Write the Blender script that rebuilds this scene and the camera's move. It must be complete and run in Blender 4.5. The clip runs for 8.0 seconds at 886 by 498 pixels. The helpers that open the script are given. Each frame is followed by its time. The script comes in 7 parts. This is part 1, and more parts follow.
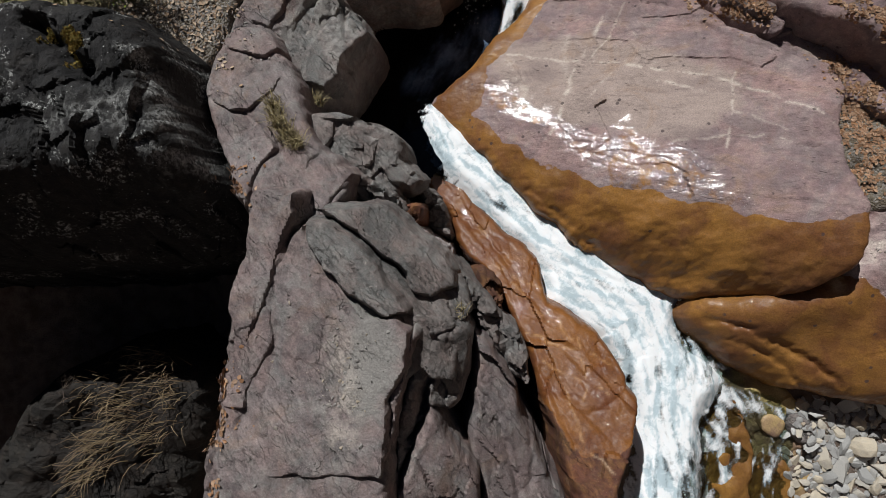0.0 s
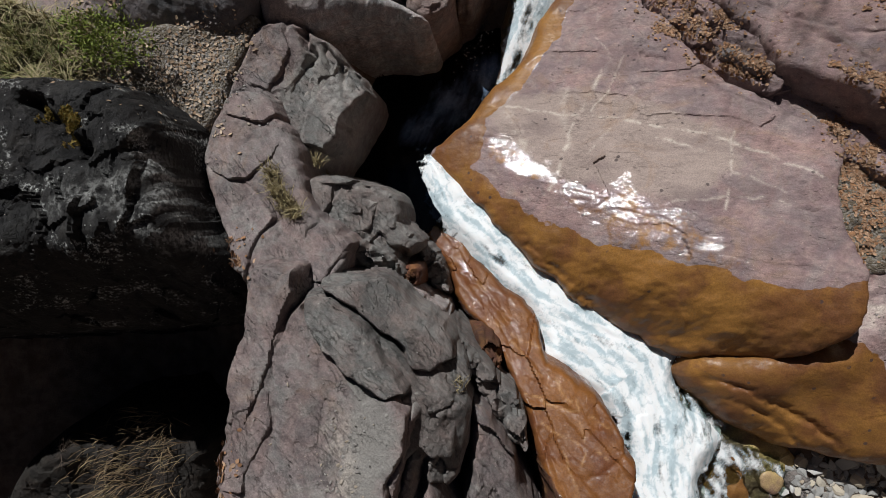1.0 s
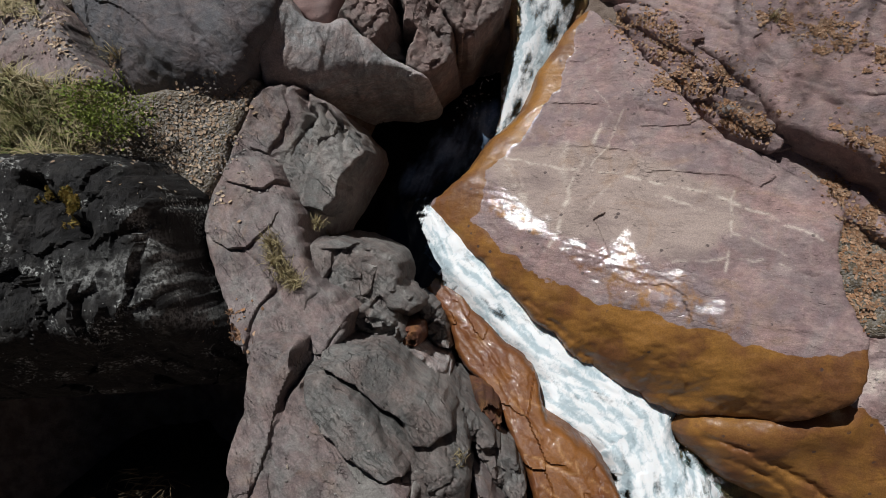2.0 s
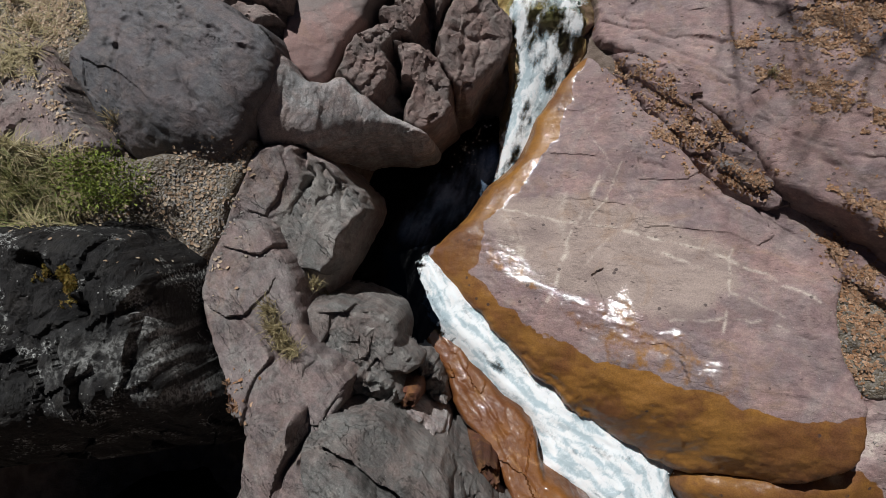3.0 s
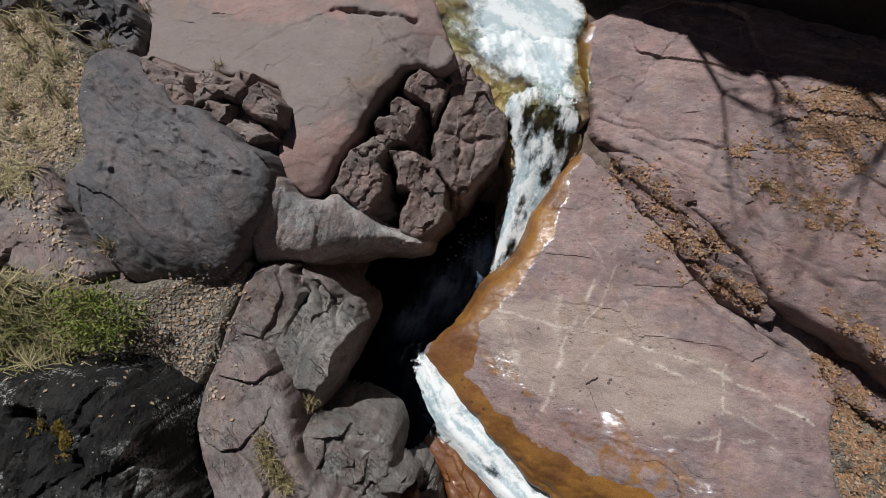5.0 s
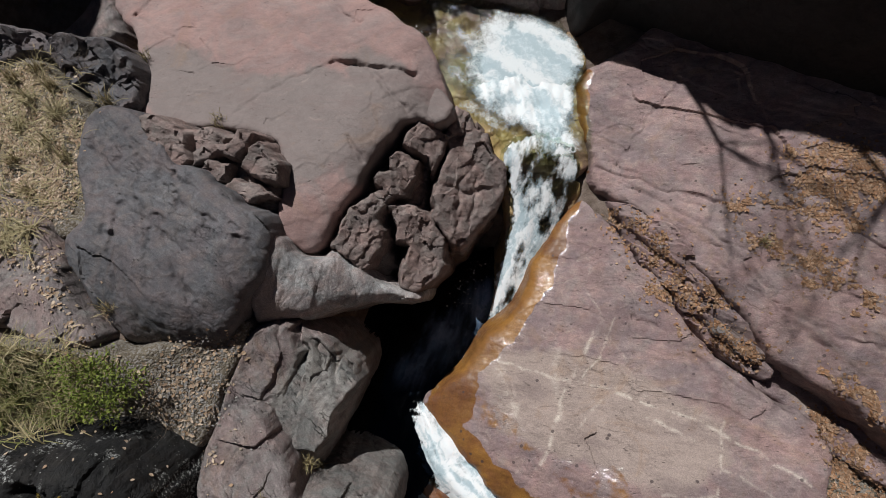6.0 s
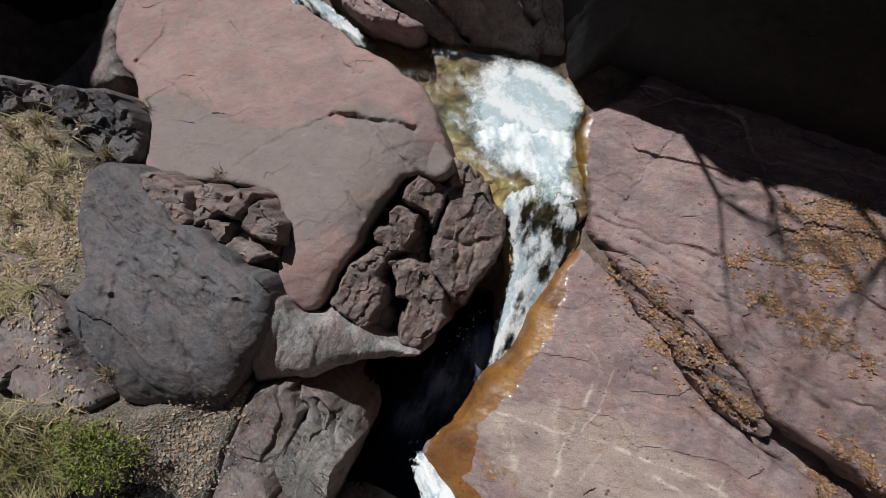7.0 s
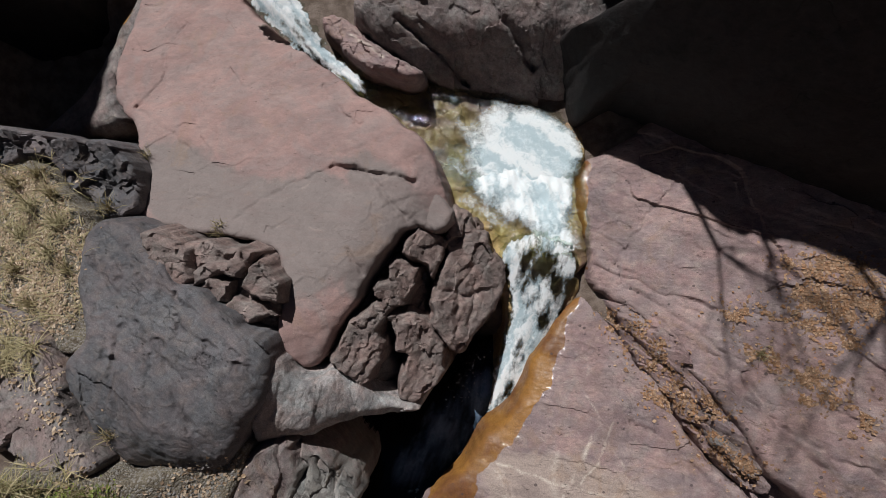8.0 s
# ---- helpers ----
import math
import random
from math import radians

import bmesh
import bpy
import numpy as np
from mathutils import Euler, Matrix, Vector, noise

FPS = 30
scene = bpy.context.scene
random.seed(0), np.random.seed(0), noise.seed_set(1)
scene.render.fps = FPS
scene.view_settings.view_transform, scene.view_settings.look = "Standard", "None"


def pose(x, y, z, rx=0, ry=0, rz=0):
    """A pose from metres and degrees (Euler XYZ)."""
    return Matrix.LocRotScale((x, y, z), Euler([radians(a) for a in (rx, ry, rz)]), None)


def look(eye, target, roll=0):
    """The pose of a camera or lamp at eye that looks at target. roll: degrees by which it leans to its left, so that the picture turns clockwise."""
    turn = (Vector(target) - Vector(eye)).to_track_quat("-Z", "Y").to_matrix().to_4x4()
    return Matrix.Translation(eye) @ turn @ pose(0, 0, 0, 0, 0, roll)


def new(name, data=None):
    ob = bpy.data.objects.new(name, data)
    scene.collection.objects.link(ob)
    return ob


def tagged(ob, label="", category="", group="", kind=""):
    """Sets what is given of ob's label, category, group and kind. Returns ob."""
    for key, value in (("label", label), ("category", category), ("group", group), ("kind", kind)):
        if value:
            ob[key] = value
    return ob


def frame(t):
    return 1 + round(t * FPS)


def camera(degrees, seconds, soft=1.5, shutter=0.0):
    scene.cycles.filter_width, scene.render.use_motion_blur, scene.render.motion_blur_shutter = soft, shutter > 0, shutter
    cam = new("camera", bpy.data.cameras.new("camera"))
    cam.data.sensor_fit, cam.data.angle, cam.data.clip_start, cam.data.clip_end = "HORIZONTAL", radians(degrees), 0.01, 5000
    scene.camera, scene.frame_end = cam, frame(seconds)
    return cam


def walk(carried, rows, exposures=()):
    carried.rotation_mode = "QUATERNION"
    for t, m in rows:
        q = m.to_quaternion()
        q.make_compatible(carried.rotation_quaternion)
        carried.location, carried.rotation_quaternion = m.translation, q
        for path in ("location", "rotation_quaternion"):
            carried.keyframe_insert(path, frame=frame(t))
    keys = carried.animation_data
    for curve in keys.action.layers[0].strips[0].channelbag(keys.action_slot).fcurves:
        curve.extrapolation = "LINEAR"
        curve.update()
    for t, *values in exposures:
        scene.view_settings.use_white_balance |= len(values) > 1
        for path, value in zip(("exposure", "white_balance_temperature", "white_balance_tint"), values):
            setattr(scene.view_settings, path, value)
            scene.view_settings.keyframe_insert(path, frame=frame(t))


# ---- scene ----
# ---------------------------------------------------------------- frame of the slope
SLOPE = 25.0                        # the gorge floor leans back by this much
LEAN_M = Matrix.Rotation(radians(SLOPE), 4, "X")
CS, SN = math.cos(radians(SLOPE)), math.sin(radians(SLOPE))


def to_world(p):
    """Slope coordinates (across, up the slope, off the slope) to world metres; p is an (n, 3) array."""
    p = np.asarray(p, float)
    return np.stack([p[:, 0], p[:, 1] * CS - p[:, 2] * SN, p[:, 1] * SN + p[:, 2] * CS], 1)


cam = camera(75.0, 8.0, soft=0.55)
ROWS = [
    (0.0, -0.000, -3.804, 8.157, 25.00, -0.00, -0.00),
    (0.5, 0.010, -3.397, 8.341, 24.98, -0.03, -0.00),
    (1.0, 0.011, -2.993, 8.526, 24.98, -0.06, 0.00),
    (1.5, 0.012, -2.586, 8.716, 24.97, -0.05, 0.02),
    (3.0, 0.074, -1.384, 9.275, 24.91, 0.12, 0.05),
    (3.5, 0.092, -0.996, 9.456, 24.89, 0.11, 0.03),
    (4.0, 0.110, -0.605, 9.642, 24.89, 0.10, 0.02),
    (4.5, 0.130, -0.219, 9.838, 24.91, 0.08, 0.03),
    (6.0, 0.139, 0.942, 10.417, 24.98, -0.04, 0.00),
    (6.5, 0.136, 1.325, 10.608, 25.04, -0.06, 0.01),
    (7.0, 0.140, 1.714, 10.805, 25.10, -0.09, 0.02),
    (7.5, 0.142, 2.106, 11.000, 25.14, -0.12, 0.03),
    (8.0, 0.141, 2.493, 11.195, 25.15, -0.12, 0.03),
]
walk(cam, [(t, pose(x, y, z, rx, ry, rz)) for t, x, y, z, rx, ry, rz in ROWS])

# ---------------------------------------------------------------- light
SUN_SLOPE = Vector((-0.45, 1.12, 1.0)).normalized()
SUN_DIR = (LEAN_M.to_3x3() @ SUN_SLOPE).normalized()
sun_data = bpy.data.lights.new("sun", "SUN")
sun_data.energy, sun_data.angle, sun_data.color = 5.0, radians(0.5), (1.0, 0.992, 0.984)
sun = new("sun", sun_data)
sun.matrix_world = look((0, 0, 30), tuple(Vector((0, 0, 30)) - SUN_DIR))
world = bpy.data.worlds.new("sky")
scene.world = world
world.use_nodes = True
sky = world.node_tree.nodes.new("ShaderNodeTexSky")
sky.sky_type, sky.sun_disc = "NISHITA", False
sky.altitude, sky.air_density, sky.dust_density = 4200, 0.4, 0.1
sky.sun_elevation = math.asin(SUN_DIR.z)
sky.sun_rotation = math.atan2(SUN_DIR.x, SUN_DIR.y)
world.node_tree.links.new(sky.outputs[0], world.node_tree.nodes["Background"].inputs[0])
world.node_tree.nodes["Background"].inputs[1].default_value = 0.05
scene.view_settings.exposure = -0.13


# ---------------------------------------------------------------- noise on arrays
def _hash(ix, iy, seed):
    h = (ix.astype(np.int64) * 374761393 + iy.astype(np.int64) * 668265263 + seed * 2147483647) & 0xFFFFFFFF
    h = ((h ^ (h >> 13)) * 1274126177) & 0xFFFFFFFF
    return ((h ^ (h >> 16)) & 0xFFFFFF) / float(0xFFFFFF)


def perlin(x, y, seed=0):
    x0, y0 = np.floor(x), np.floor(y)
    fx, fy = x - x0, y - y0
    sx, sy = fx * fx * fx * (fx * (fx * 6 - 15) + 10), fy * fy * fy * (fy * (fy * 6 - 15) + 10)
    v = {}
    for i in (0, 1):
        for j in (0, 1):
            a = _hash(x0 + i, y0 + j, seed) * 2 * math.pi
            v[i, j] = np.cos(a) * (fx - i) + np.sin(a) * (fy - j)
    lo = v[0, 0] + sx * (v[1, 0] - v[0, 0])
    hi = v[0, 1] + sx * (v[1, 1] - v[0, 1])
    return (lo + sy * (hi - lo)) * 1.4


def fbm(x, y, scale, octaves=4, seed=0, gain=0.5):
    total, amp, f = np.zeros_like(x), 1.0, scale
    for o in range(octaves):
        total += amp * perlin(x * f + 17.3 * o, y * f - 9.1 * o, seed + o)
        amp, f = amp * gain, f * 2.03
    return total


def blocks(x, y, size, seed=0, tilt=0.4):
    """Jointed rock: each block has a face of its own lean and stands a little higher or lower than the next."""
    gx, gy = np.floor(x / size), np.floor(y / size)
    best, face = np.full_like(x, 9e9), np.zeros_like(x)
    for i in (-1, 0, 1):
        for j in (-1, 0, 1):
            ix, iy = gx + i, gy + j
            dx = x - (ix + _hash(ix, iy, seed)) * size
            dy = y - (iy + _hash(ix, iy, seed + 7)) * size
            d = np.maximum(np.abs(dx + 0.35 * dy), np.abs(dy - 0.25 * dx))
            a = _hash(ix, iy, seed + 13) * 2 * math.pi
            h = (dx * np.cos(a) + dy * np.sin(a)) * tilt * (0.3 + _hash(ix, iy, seed + 29)) + (_hash(ix, iy, seed + 19) - 0.5) * size * tilt * 0.9
            near = d < best
            best, face = np.where(near, d, best), np.where(near, h, face)
    return face


def rounded(points, times):
    p = np.array(points, float)
    for _ in range(times):
        q = np.roll(p, -1, 0)
        p = np.stack([p * 0.75 + q * 0.25, p * 0.25 + q * 0.75], 1).reshape(-1, 2)
    return p


def inside_distance(poly, x, y):
    """Distance to the outline, positive inside."""
    best, odd = np.full_like(x, 9e9), np.zeros(x.shape, bool)
    for a, b in zip(poly, np.roll(poly, -1, 0)):
        ex, ey = b - a
        t = np.clip(((x - a[0]) * ex + (y - a[1]) * ey) / (ex * ex + ey * ey + 1e-12), 0, 1)
        best = np.minimum(best, np.hypot(x - a[0] - t * ex, y - a[1] - t * ey))
        if abs(ey) > 1e-12:
            odd ^= ((a[1] > y) != (b[1] > y)) & (x < (y - a[1]) * ex / ey + a[0])
    return np.where(odd, best, -best)


def line_distance(line, x, y):
    best = np.full_like(x, 9e9)
    for a, b in zip(line[:-1], line[1:]):
        ex, ey = b[0] - a[0], b[1] - a[1]
        t = np.clip(((x - a[0]) * ex + (y - a[1]) * ey) / (ex * ex + ey * ey + 1e-12), 0, 1)
        best = np.minimum(best, np.hypot(x - a[0] - t * ex, y - a[1] - t * ey))
    return best


def step01(v, lo, hi):
    t = np.clip((v - lo) / (hi - lo), 0, 1)
    return t * t * (3 - 2 * t)


# ---------------------------------------------------------------- the height of the place, kept as things are built
TOP_STEP = 0.05
TOP_X, TOP_U = np.arange(-9, 9.01, TOP_STEP), np.arange(-6, 14.01, TOP_STEP)
TOP = np.full((len(TOP_U), len(TOP_X)), -9.0)


def top_at(x, u):
    i = int(np.clip(round((u + 6) / TOP_STEP), 0, len(TOP_U) - 1))
    j = int(np.clip(round((x + 9) / TOP_STEP), 0, len(TOP_X) - 1))
    return TOP[i, j]


def top_lean(x, u, d=0.1):
    """The surface's normal in slope coordinates."""
    return Vector((top_at(x - d, u) - top_at(x + d, u), top_at(x, u - d) - top_at(x, u + d), 2 * d)).normalized()


def note_top(gx, gu, gw):
    step = gx[1] - gx[0]
    j = np.round((TOP_X - gx[0]) / step).astype(int)
    i = np.round((TOP_U - gu[0]) / step).astype(int)
    jj, ii = np.where((j >= 0) & (j < len(gx)))[0], np.where((i >= 0) & (i < len(gu)))[0]
    if len(ii) and len(jj):
        part_w = gw[np.ix_(i[ii], j[jj])]
        TOP[np.ix_(ii, jj)] = np.maximum(TOP[np.ix_(ii, jj)], np.where(np.isnan(part_w), -9, part_w))


# ---------------------------------------------------------------- meshes
def sheet(name, gx, gu, gw, material, masks=None, keep=None, smooth=True, origin=None, sharp=False):
    """A mesh on a grid of slope coordinates; keep: which corners take part; masks: three values a corner."""
    rows, cols = gw.shape
    xx, uu = np.meshgrid(gx, gu)
    ok = np.ones(gw.shape, bool) if keep is None else keep
    quad_ok = ok[:-1, :-1] & ok[1:, :-1] & ok[:-1, 1:] & ok[1:, 1:]
    index = np.arange(rows * cols).reshape(rows, cols)
    quads = np.stack([index[:-1, :-1], index[:-1, 1:], index[1:, 1:], index[1:, :-1]], -1)[quad_ok]
    used = np.unique(quads)
    remap = np.full(rows * cols, -1)
    remap[used] = np.arange(len(used))
    places = to_world(np.stack([xx.ravel(), uu.ravel(), gw.ravel()], 1)[used])
    if origin is None:
        origin = np.array([places[:, 0].mean(), places[:, 1].mean(), places[:, 2].min()])
    places = places - origin
    quads = remap[quads]
    mesh = bpy.data.meshes.new(name)
    mesh.vertices.add(len(places))
    mesh.vertices.foreach_set("co", places.astype(np.float32).ravel())
    mesh.loops.add(quads.size)
    mesh.loops.foreach_set("vertex_index", quads.astype(np.int32).ravel())
    mesh.polygons.add(len(quads))
    mesh.polygons.foreach_set("loop_start", np.arange(0, quads.size, 4, dtype=np.int32))
    mesh.polygons.foreach_set("use_smooth", np.full(len(quads), smooth))
    if masks is not None:
        layer = mesh.color_attributes.new("masks", "FLOAT_COLOR", "POINT")
        flat = np.concatenate([masks.reshape(-1, masks.shape[-1])[used], np.ones((len(used), 4 - masks.shape[-1]))], 1)
        layer.data.foreach_set("color", flat.astype(np.float32).ravel())
    mesh.update(calc_edges=True)
    mesh.validate()
    if sharp:
        mesh.set_sharp_from_angle(angle=radians(38))
    mesh.materials.append(material)
    ob = new(name, mesh)
    ob.location = Vector(origin)
    return ob


def joined(name, verts, faces, material, parent=None, smooth=False, origin=(0, 0, 0)):
    """One mesh out of world places and faces."""
    mesh = bpy.data.meshes.new(name)
    o = np.array(origin, float)
    mesh.from_pydata((np.asarray(verts, float) - o).tolist(), [], faces)
    mesh.materials.append(material)
    if smooth:
        mesh.polygons.foreach_set("use_smooth", np.ones(len(faces), bool))
    mesh.update()
    ob = new(name, mesh)
    if parent is not None:
        ob.parent = parent
        ob.location = Vector(o) - parent.location
    else:
        ob.location = Vector(o)
    return ob


# ---------------------------------------------------------------- materials
class Nodes:
    def __init__(self, name):
        self.material = bpy.data.materials.new(name)
        self.material.use_nodes = True
        self.tree = self.material.node_tree
        self.tree.nodes.clear()
        self.out = self.tree.nodes.new("ShaderNodeOutputMaterial")
        self.place = self.tree.nodes.new("ShaderNodeNewGeometry").outputs["Position"]

    def link(self, value, socket):
        if hasattr(value, "is_output"):
            self.tree.links.new(value, socket)
        elif isinstance(value, (tuple, list)) and len(value) == 3 and socket.type == "RGBA":
            socket.default_value = (*value, 1)
        else:
            socket.default_value = value

    def noise(self, scale, detail=4, rough=0.55, vector=None, warp=0.0, out="Fac"):
        n = self.tree.nodes.new("ShaderNodeTexNoise")
        self.link(vector or self.place, n.inputs["Vector"])
        n.inputs["Scale"].default_value, n.inputs["Detail"].default_value = scale, detail
        n.inputs["Roughness"].default_value, n.inputs["Distortion"].default_value = rough, warp
        return n.outputs[out]

    def cells(self, scale, feature="F1", vector=None, out="Distance"):
        n = self.tree.nodes.new("ShaderNodeTexVoronoi")
        n.feature = feature
        self.link(vector or self.place, n.inputs["Vector"])
        n.inputs["Scale"].default_value = scale
        return n.outputs[out]

    def turned(self, scale, rotation=(0, 0, 0), vector=None):
        n = self.tree.nodes.new("ShaderNodeMapping")
        self.link(vector or self.place, n.inputs["Vector"])
        n.vector_type = "TEXTURE"
        n.inputs["Scale"].default_value = [1 / v for v in scale]
        n.inputs["Rotation"].default_value = [radians(a) for a in rotation]
        return n.outputs[0]

    def span(self, value, lo, hi, a=0.0, b=1.0):
        n = self.tree.nodes.new("ShaderNodeMapRange")
        n.interpolation_type = "SMOOTHSTEP"
        self.link(value, n.inputs["Value"])
        for key, v in (("From Min", lo), ("From Max", hi), ("To Min", a), ("To Max", b)):
            n.inputs[key].default_value = v
        return n.outputs["Result"]

    def math(self, op, a, b=0.0):
        n = self.tree.nodes.new("ShaderNodeMath")
        n.operation = op
        self.link(a, n.inputs[0])
        self.link(b, n.inputs[1])
        return n.outputs[0]

    def mix(self, fac, a, b, blend="MIX"):
        n = self.tree.nodes.new("ShaderNodeMix")
        n.data_type, n.blend_type = "RGBA", blend
        self.link(fac, n.inputs["Factor"])
        self.link(a, n.inputs[6])
        self.link(b, n.inputs[7])
        return n.outputs[2]

    def bump(self, height, strength, distance, normal=None):
        n = self.tree.nodes.new("ShaderNodeBump")
        n.inputs["Strength"].default_value, n.inputs["Distance"].default_value = strength, distance
        self.link(height, n.inputs["Height"])
        if normal is not None:
            self.link(normal, n.inputs["Normal"])
        return n.outputs[0]

    def masks(self):
        n = self.tree.nodes.new("ShaderNodeAttribute")
        n.attribute_name = "masks"
        s = self.tree.nodes.new("ShaderNodeSeparateColor")
        self.tree.links.new(n.outputs["Color"], s.inputs[0])
        return s.outputs[0], s.outputs[1], s.outputs[2]

    def random(self):
        return self.tree.nodes.new("ShaderNodeObjectInfo").outputs["Random"]

    def island(self):
        return self.tree.nodes.new("ShaderNodeNewGeometry").outputs["Random Per Island"]

    def surface(self, color, rough=0.8, normal=None, **more):
        n = self.tree.nodes.new("ShaderNodeBsdfPrincipled")
        self.link(color, n.inputs["Base Color"])
        self.link(rough, n.inputs["Roughness"])
        if normal is not None:
            self.link(normal, n.inputs["Normal"])
        for key, v in more.items():
            self.link(v, n.inputs[key.replace("_", " ")])
        return n.outputs[0]

    def done(self, shader):
        self.tree.links.new(shader, self.out.inputs["Surface"])
        return self.material


def rock_material(name, light, dark, other, pale=(0.46, 0.40, 0.36), wet=(0.205, 0.100, 0.029), lichen=0.0, streak=-12, rough=0.78, grain=1.0, gloss=0.75, ripple=0.1, polish=0.24, drops=0.0, pitted=1.0, rust=0.0, speck=1.0, fissures=1.0, mottled=0.85):
    """Bedded rock. The masks say where it is wet, veined with pale stone, and where its second tone lies."""
    n = Nodes(name)
    is_wet, vein, tone = n.masks()
    big, mid, fine = n.noise(0.9, 4, 0.6), n.noise(5.5, 7, 0.62, warp=0.4), n.noise(46, 5, 0.7)
    bed = n.noise(2.2, 6, 0.6, vector=n.turned((1.0, 7.0, 3.0), (0, 0, streak)))
    color = n.mix(n.span(big, 0.35, 0.66), light, dark)
    color = n.mix(n.math("MULTIPLY", n.span(mid, 0.42, 0.66), 0.7 * mottled), color, other)
    patch = n.noise(3.2, 8, 0.68, vector=n.turned((1.0, 1.7, 1.3), (0, 0, streak)), warp=0.8)
    color = n.mix(1.0, color, n.mix(n.span(patch, 0.34, 0.68), (1 - 0.24 * mottled, 1 - 0.25 * mottled, 1 - 0.24 * mottled), (1 + 0.22 * mottled, 1 + 0.21 * mottled, 1 + 0.20 * mottled)), "MULTIPLY")
    hue = n.noise(1.4, 6, 0.62, warp=1.1)
    color = n.mix(1.0, color, n.mix(n.span(hue, 0.36, 0.64), (1.05, 0.97, 0.95), (0.95, 1.01, 1.02)), "MULTIPLY")
    cloud = n.noise(11, 6, 0.66, vector=n.turned((0.7, 1.4, 1.0), (0, 0, streak)), warp=0.6)
    color = n.mix(1.0, color, n.mix(n.span(cloud, 0.34, 0.66), (1 - 0.18 * mottled, 1 - 0.19 * mottled, 1 - 0.18 * mottled), (1 + 0.17 * mottled, 1 + 0.16 * mottled, 1 + 0.15 * mottled)), "MULTIPLY")
    edge = n.math("ADD", tone, n.math("MULTIPLY", n.math("SUBTRACT", mid, 0.5), 0.7))
    color = n.mix(n.span(edge, 0.25, 0.75), color, n.mix(mid, tuple(c * 1.18 for c in other), tuple(c * 0.8 for c in other)))
    color = n.mix(n.span(bed, 0.48, 0.75, 0.0, 0.22), color, dark)
    color = n.mix(n.span(n.noise(2.6, 8, 0.7, warp=1.0), 0.58, 0.74, 0.0, 0.28), color, pale)
    seam = n.math("MULTIPLY", vein, n.span(mid, 0.3, 0.6, 0.6, 1.0))
    color = n.mix(n.math("MULTIPLY", seam, 0.92), color, pale)
    spots = n.math("MULTIPLY", n.span(n.cells(9.0), 0.05, 0.12, 1.0, 0.0), n.span(n.noise(3.1, 2), 0.5, 0.6))
    color = n.mix(n.math("MULTIPLY", spots, 0.35), color, tuple(c * 0.35 for c in dark))
    if rust:
        color = n.mix(n.span(n.noise(1.15, 7, 0.68, warp=1.2), 0.53, 0.70, 0.0, rust), color, (0.26, 0.165, 0.105))
        color = n.mix(n.span(n.noise(0.75, 5, 0.6, vector=n.turned((1.0, 2.2, 1.0), (0, 0, streak))), 0.50, 0.68, 0.0, rust), color, tuple(c * 0.7 for c in dark))
    if lichen:
        crust = n.math("MULTIPLY", n.span(n.noise(22, 7, 0.78), 0.52, 0.58), n.span(n.noise(1.8, 4, 0.6), 0.54, 0.62))
        crust = n.math("MAXIMUM", crust, n.math("MULTIPLY", vein, n.span(n.noise(18, 7, 0.75), 0.44, 0.56)))
        crust = n.math("MAXIMUM", crust, n.math("MULTIPLY", n.span(n.cells(15.0), 0.06, 0.16, 1.0, 0.0), n.span(n.noise(2.0, 3), 0.42, 0.6)))
        color = n.mix(n.math("MULTIPLY", crust, lichen), color, (0.50, 0.51, 0.49))
    wavy = n.tree.nodes.new("ShaderNodeVectorMath")
    wavy.operation = "MULTIPLY_ADD"
    n.link(n.noise(2.5, 4, 0.6, out="Color"), wavy.inputs[0])
    wavy.inputs[1].default_value = (0.35, 0.35, 0.35)
    n.link(n.turned((0.3, 1.7, 0.8), (0, 0, streak)), wavy.inputs[2])
    split = n.span(n.cells(2.6, "DISTANCE_TO_EDGE", wavy.outputs[0]), 0.0, 0.022, 1.0, 0.0)
    split = n.math("MULTIPLY", split, n.span(n.noise(1.3, 4, 0.6), 0.55, 0.64, 0.0, fissures))
    color = n.mix(n.math("MULTIPLY", split, 0.6), color, tuple(c * 0.25 for c in dark))
    hair = n.span(n.cells(6.5, "DISTANCE_TO_EDGE", wavy.outputs[0]), 0.0, 0.016, 1.0, 0.0)
    hair = n.math("MULTIPLY", hair, n.span(n.noise(2.9, 4, 0.6), 0.53, 0.62, 0.0, fissures))
    pits = n.math("MULTIPLY", n.span(n.cells(17.0, vector=n.turned((0.45, 1.3, 1.0), (0, 0, streak))), 0.12, 0.26, 1.0, 0.0), n.span(n.noise(4.3, 5, 0.65), 0.54, 0.64, 0.0, pitted))
    flecks = n.math("MULTIPLY", n.span(n.cells(31.0), 0.06, 0.13, 1.0, 0.0), n.span(n.noise(2.3, 4), 0.47, 0.6))
    color = n.mix(n.math("MULTIPLY", n.math("MAXIMUM", hair, pits), 0.62), color, tuple(c * 0.3 for c in dark))
    color = n.mix(n.math("MULTIPLY", flecks, 0.5), color, tuple(min(c * 1.25, 0.7) for c in pale))
    lean = n.turned((0.55, 1.5, 1.0), (0, 0, streak))
    crease = n.span(n.math("ABSOLUTE", n.math("SUBTRACT", n.noise(7.5, 6, 0.62, vector=lean, warp=0.35), 0.5)), 0.0, 0.035, 1.0, 0.0)
    crease = n.math("MULTIPLY", crease, n.span(n.noise(2.1, 4, 0.6), 0.46, 0.64, 0.0, 0.5 * fissures))
    gritty = n.noise(120, 3, 0.7)
    color = n.mix(n.math("MULTIPLY", crease, 0.62), color, tuple(c * 0.42 for c in dark))
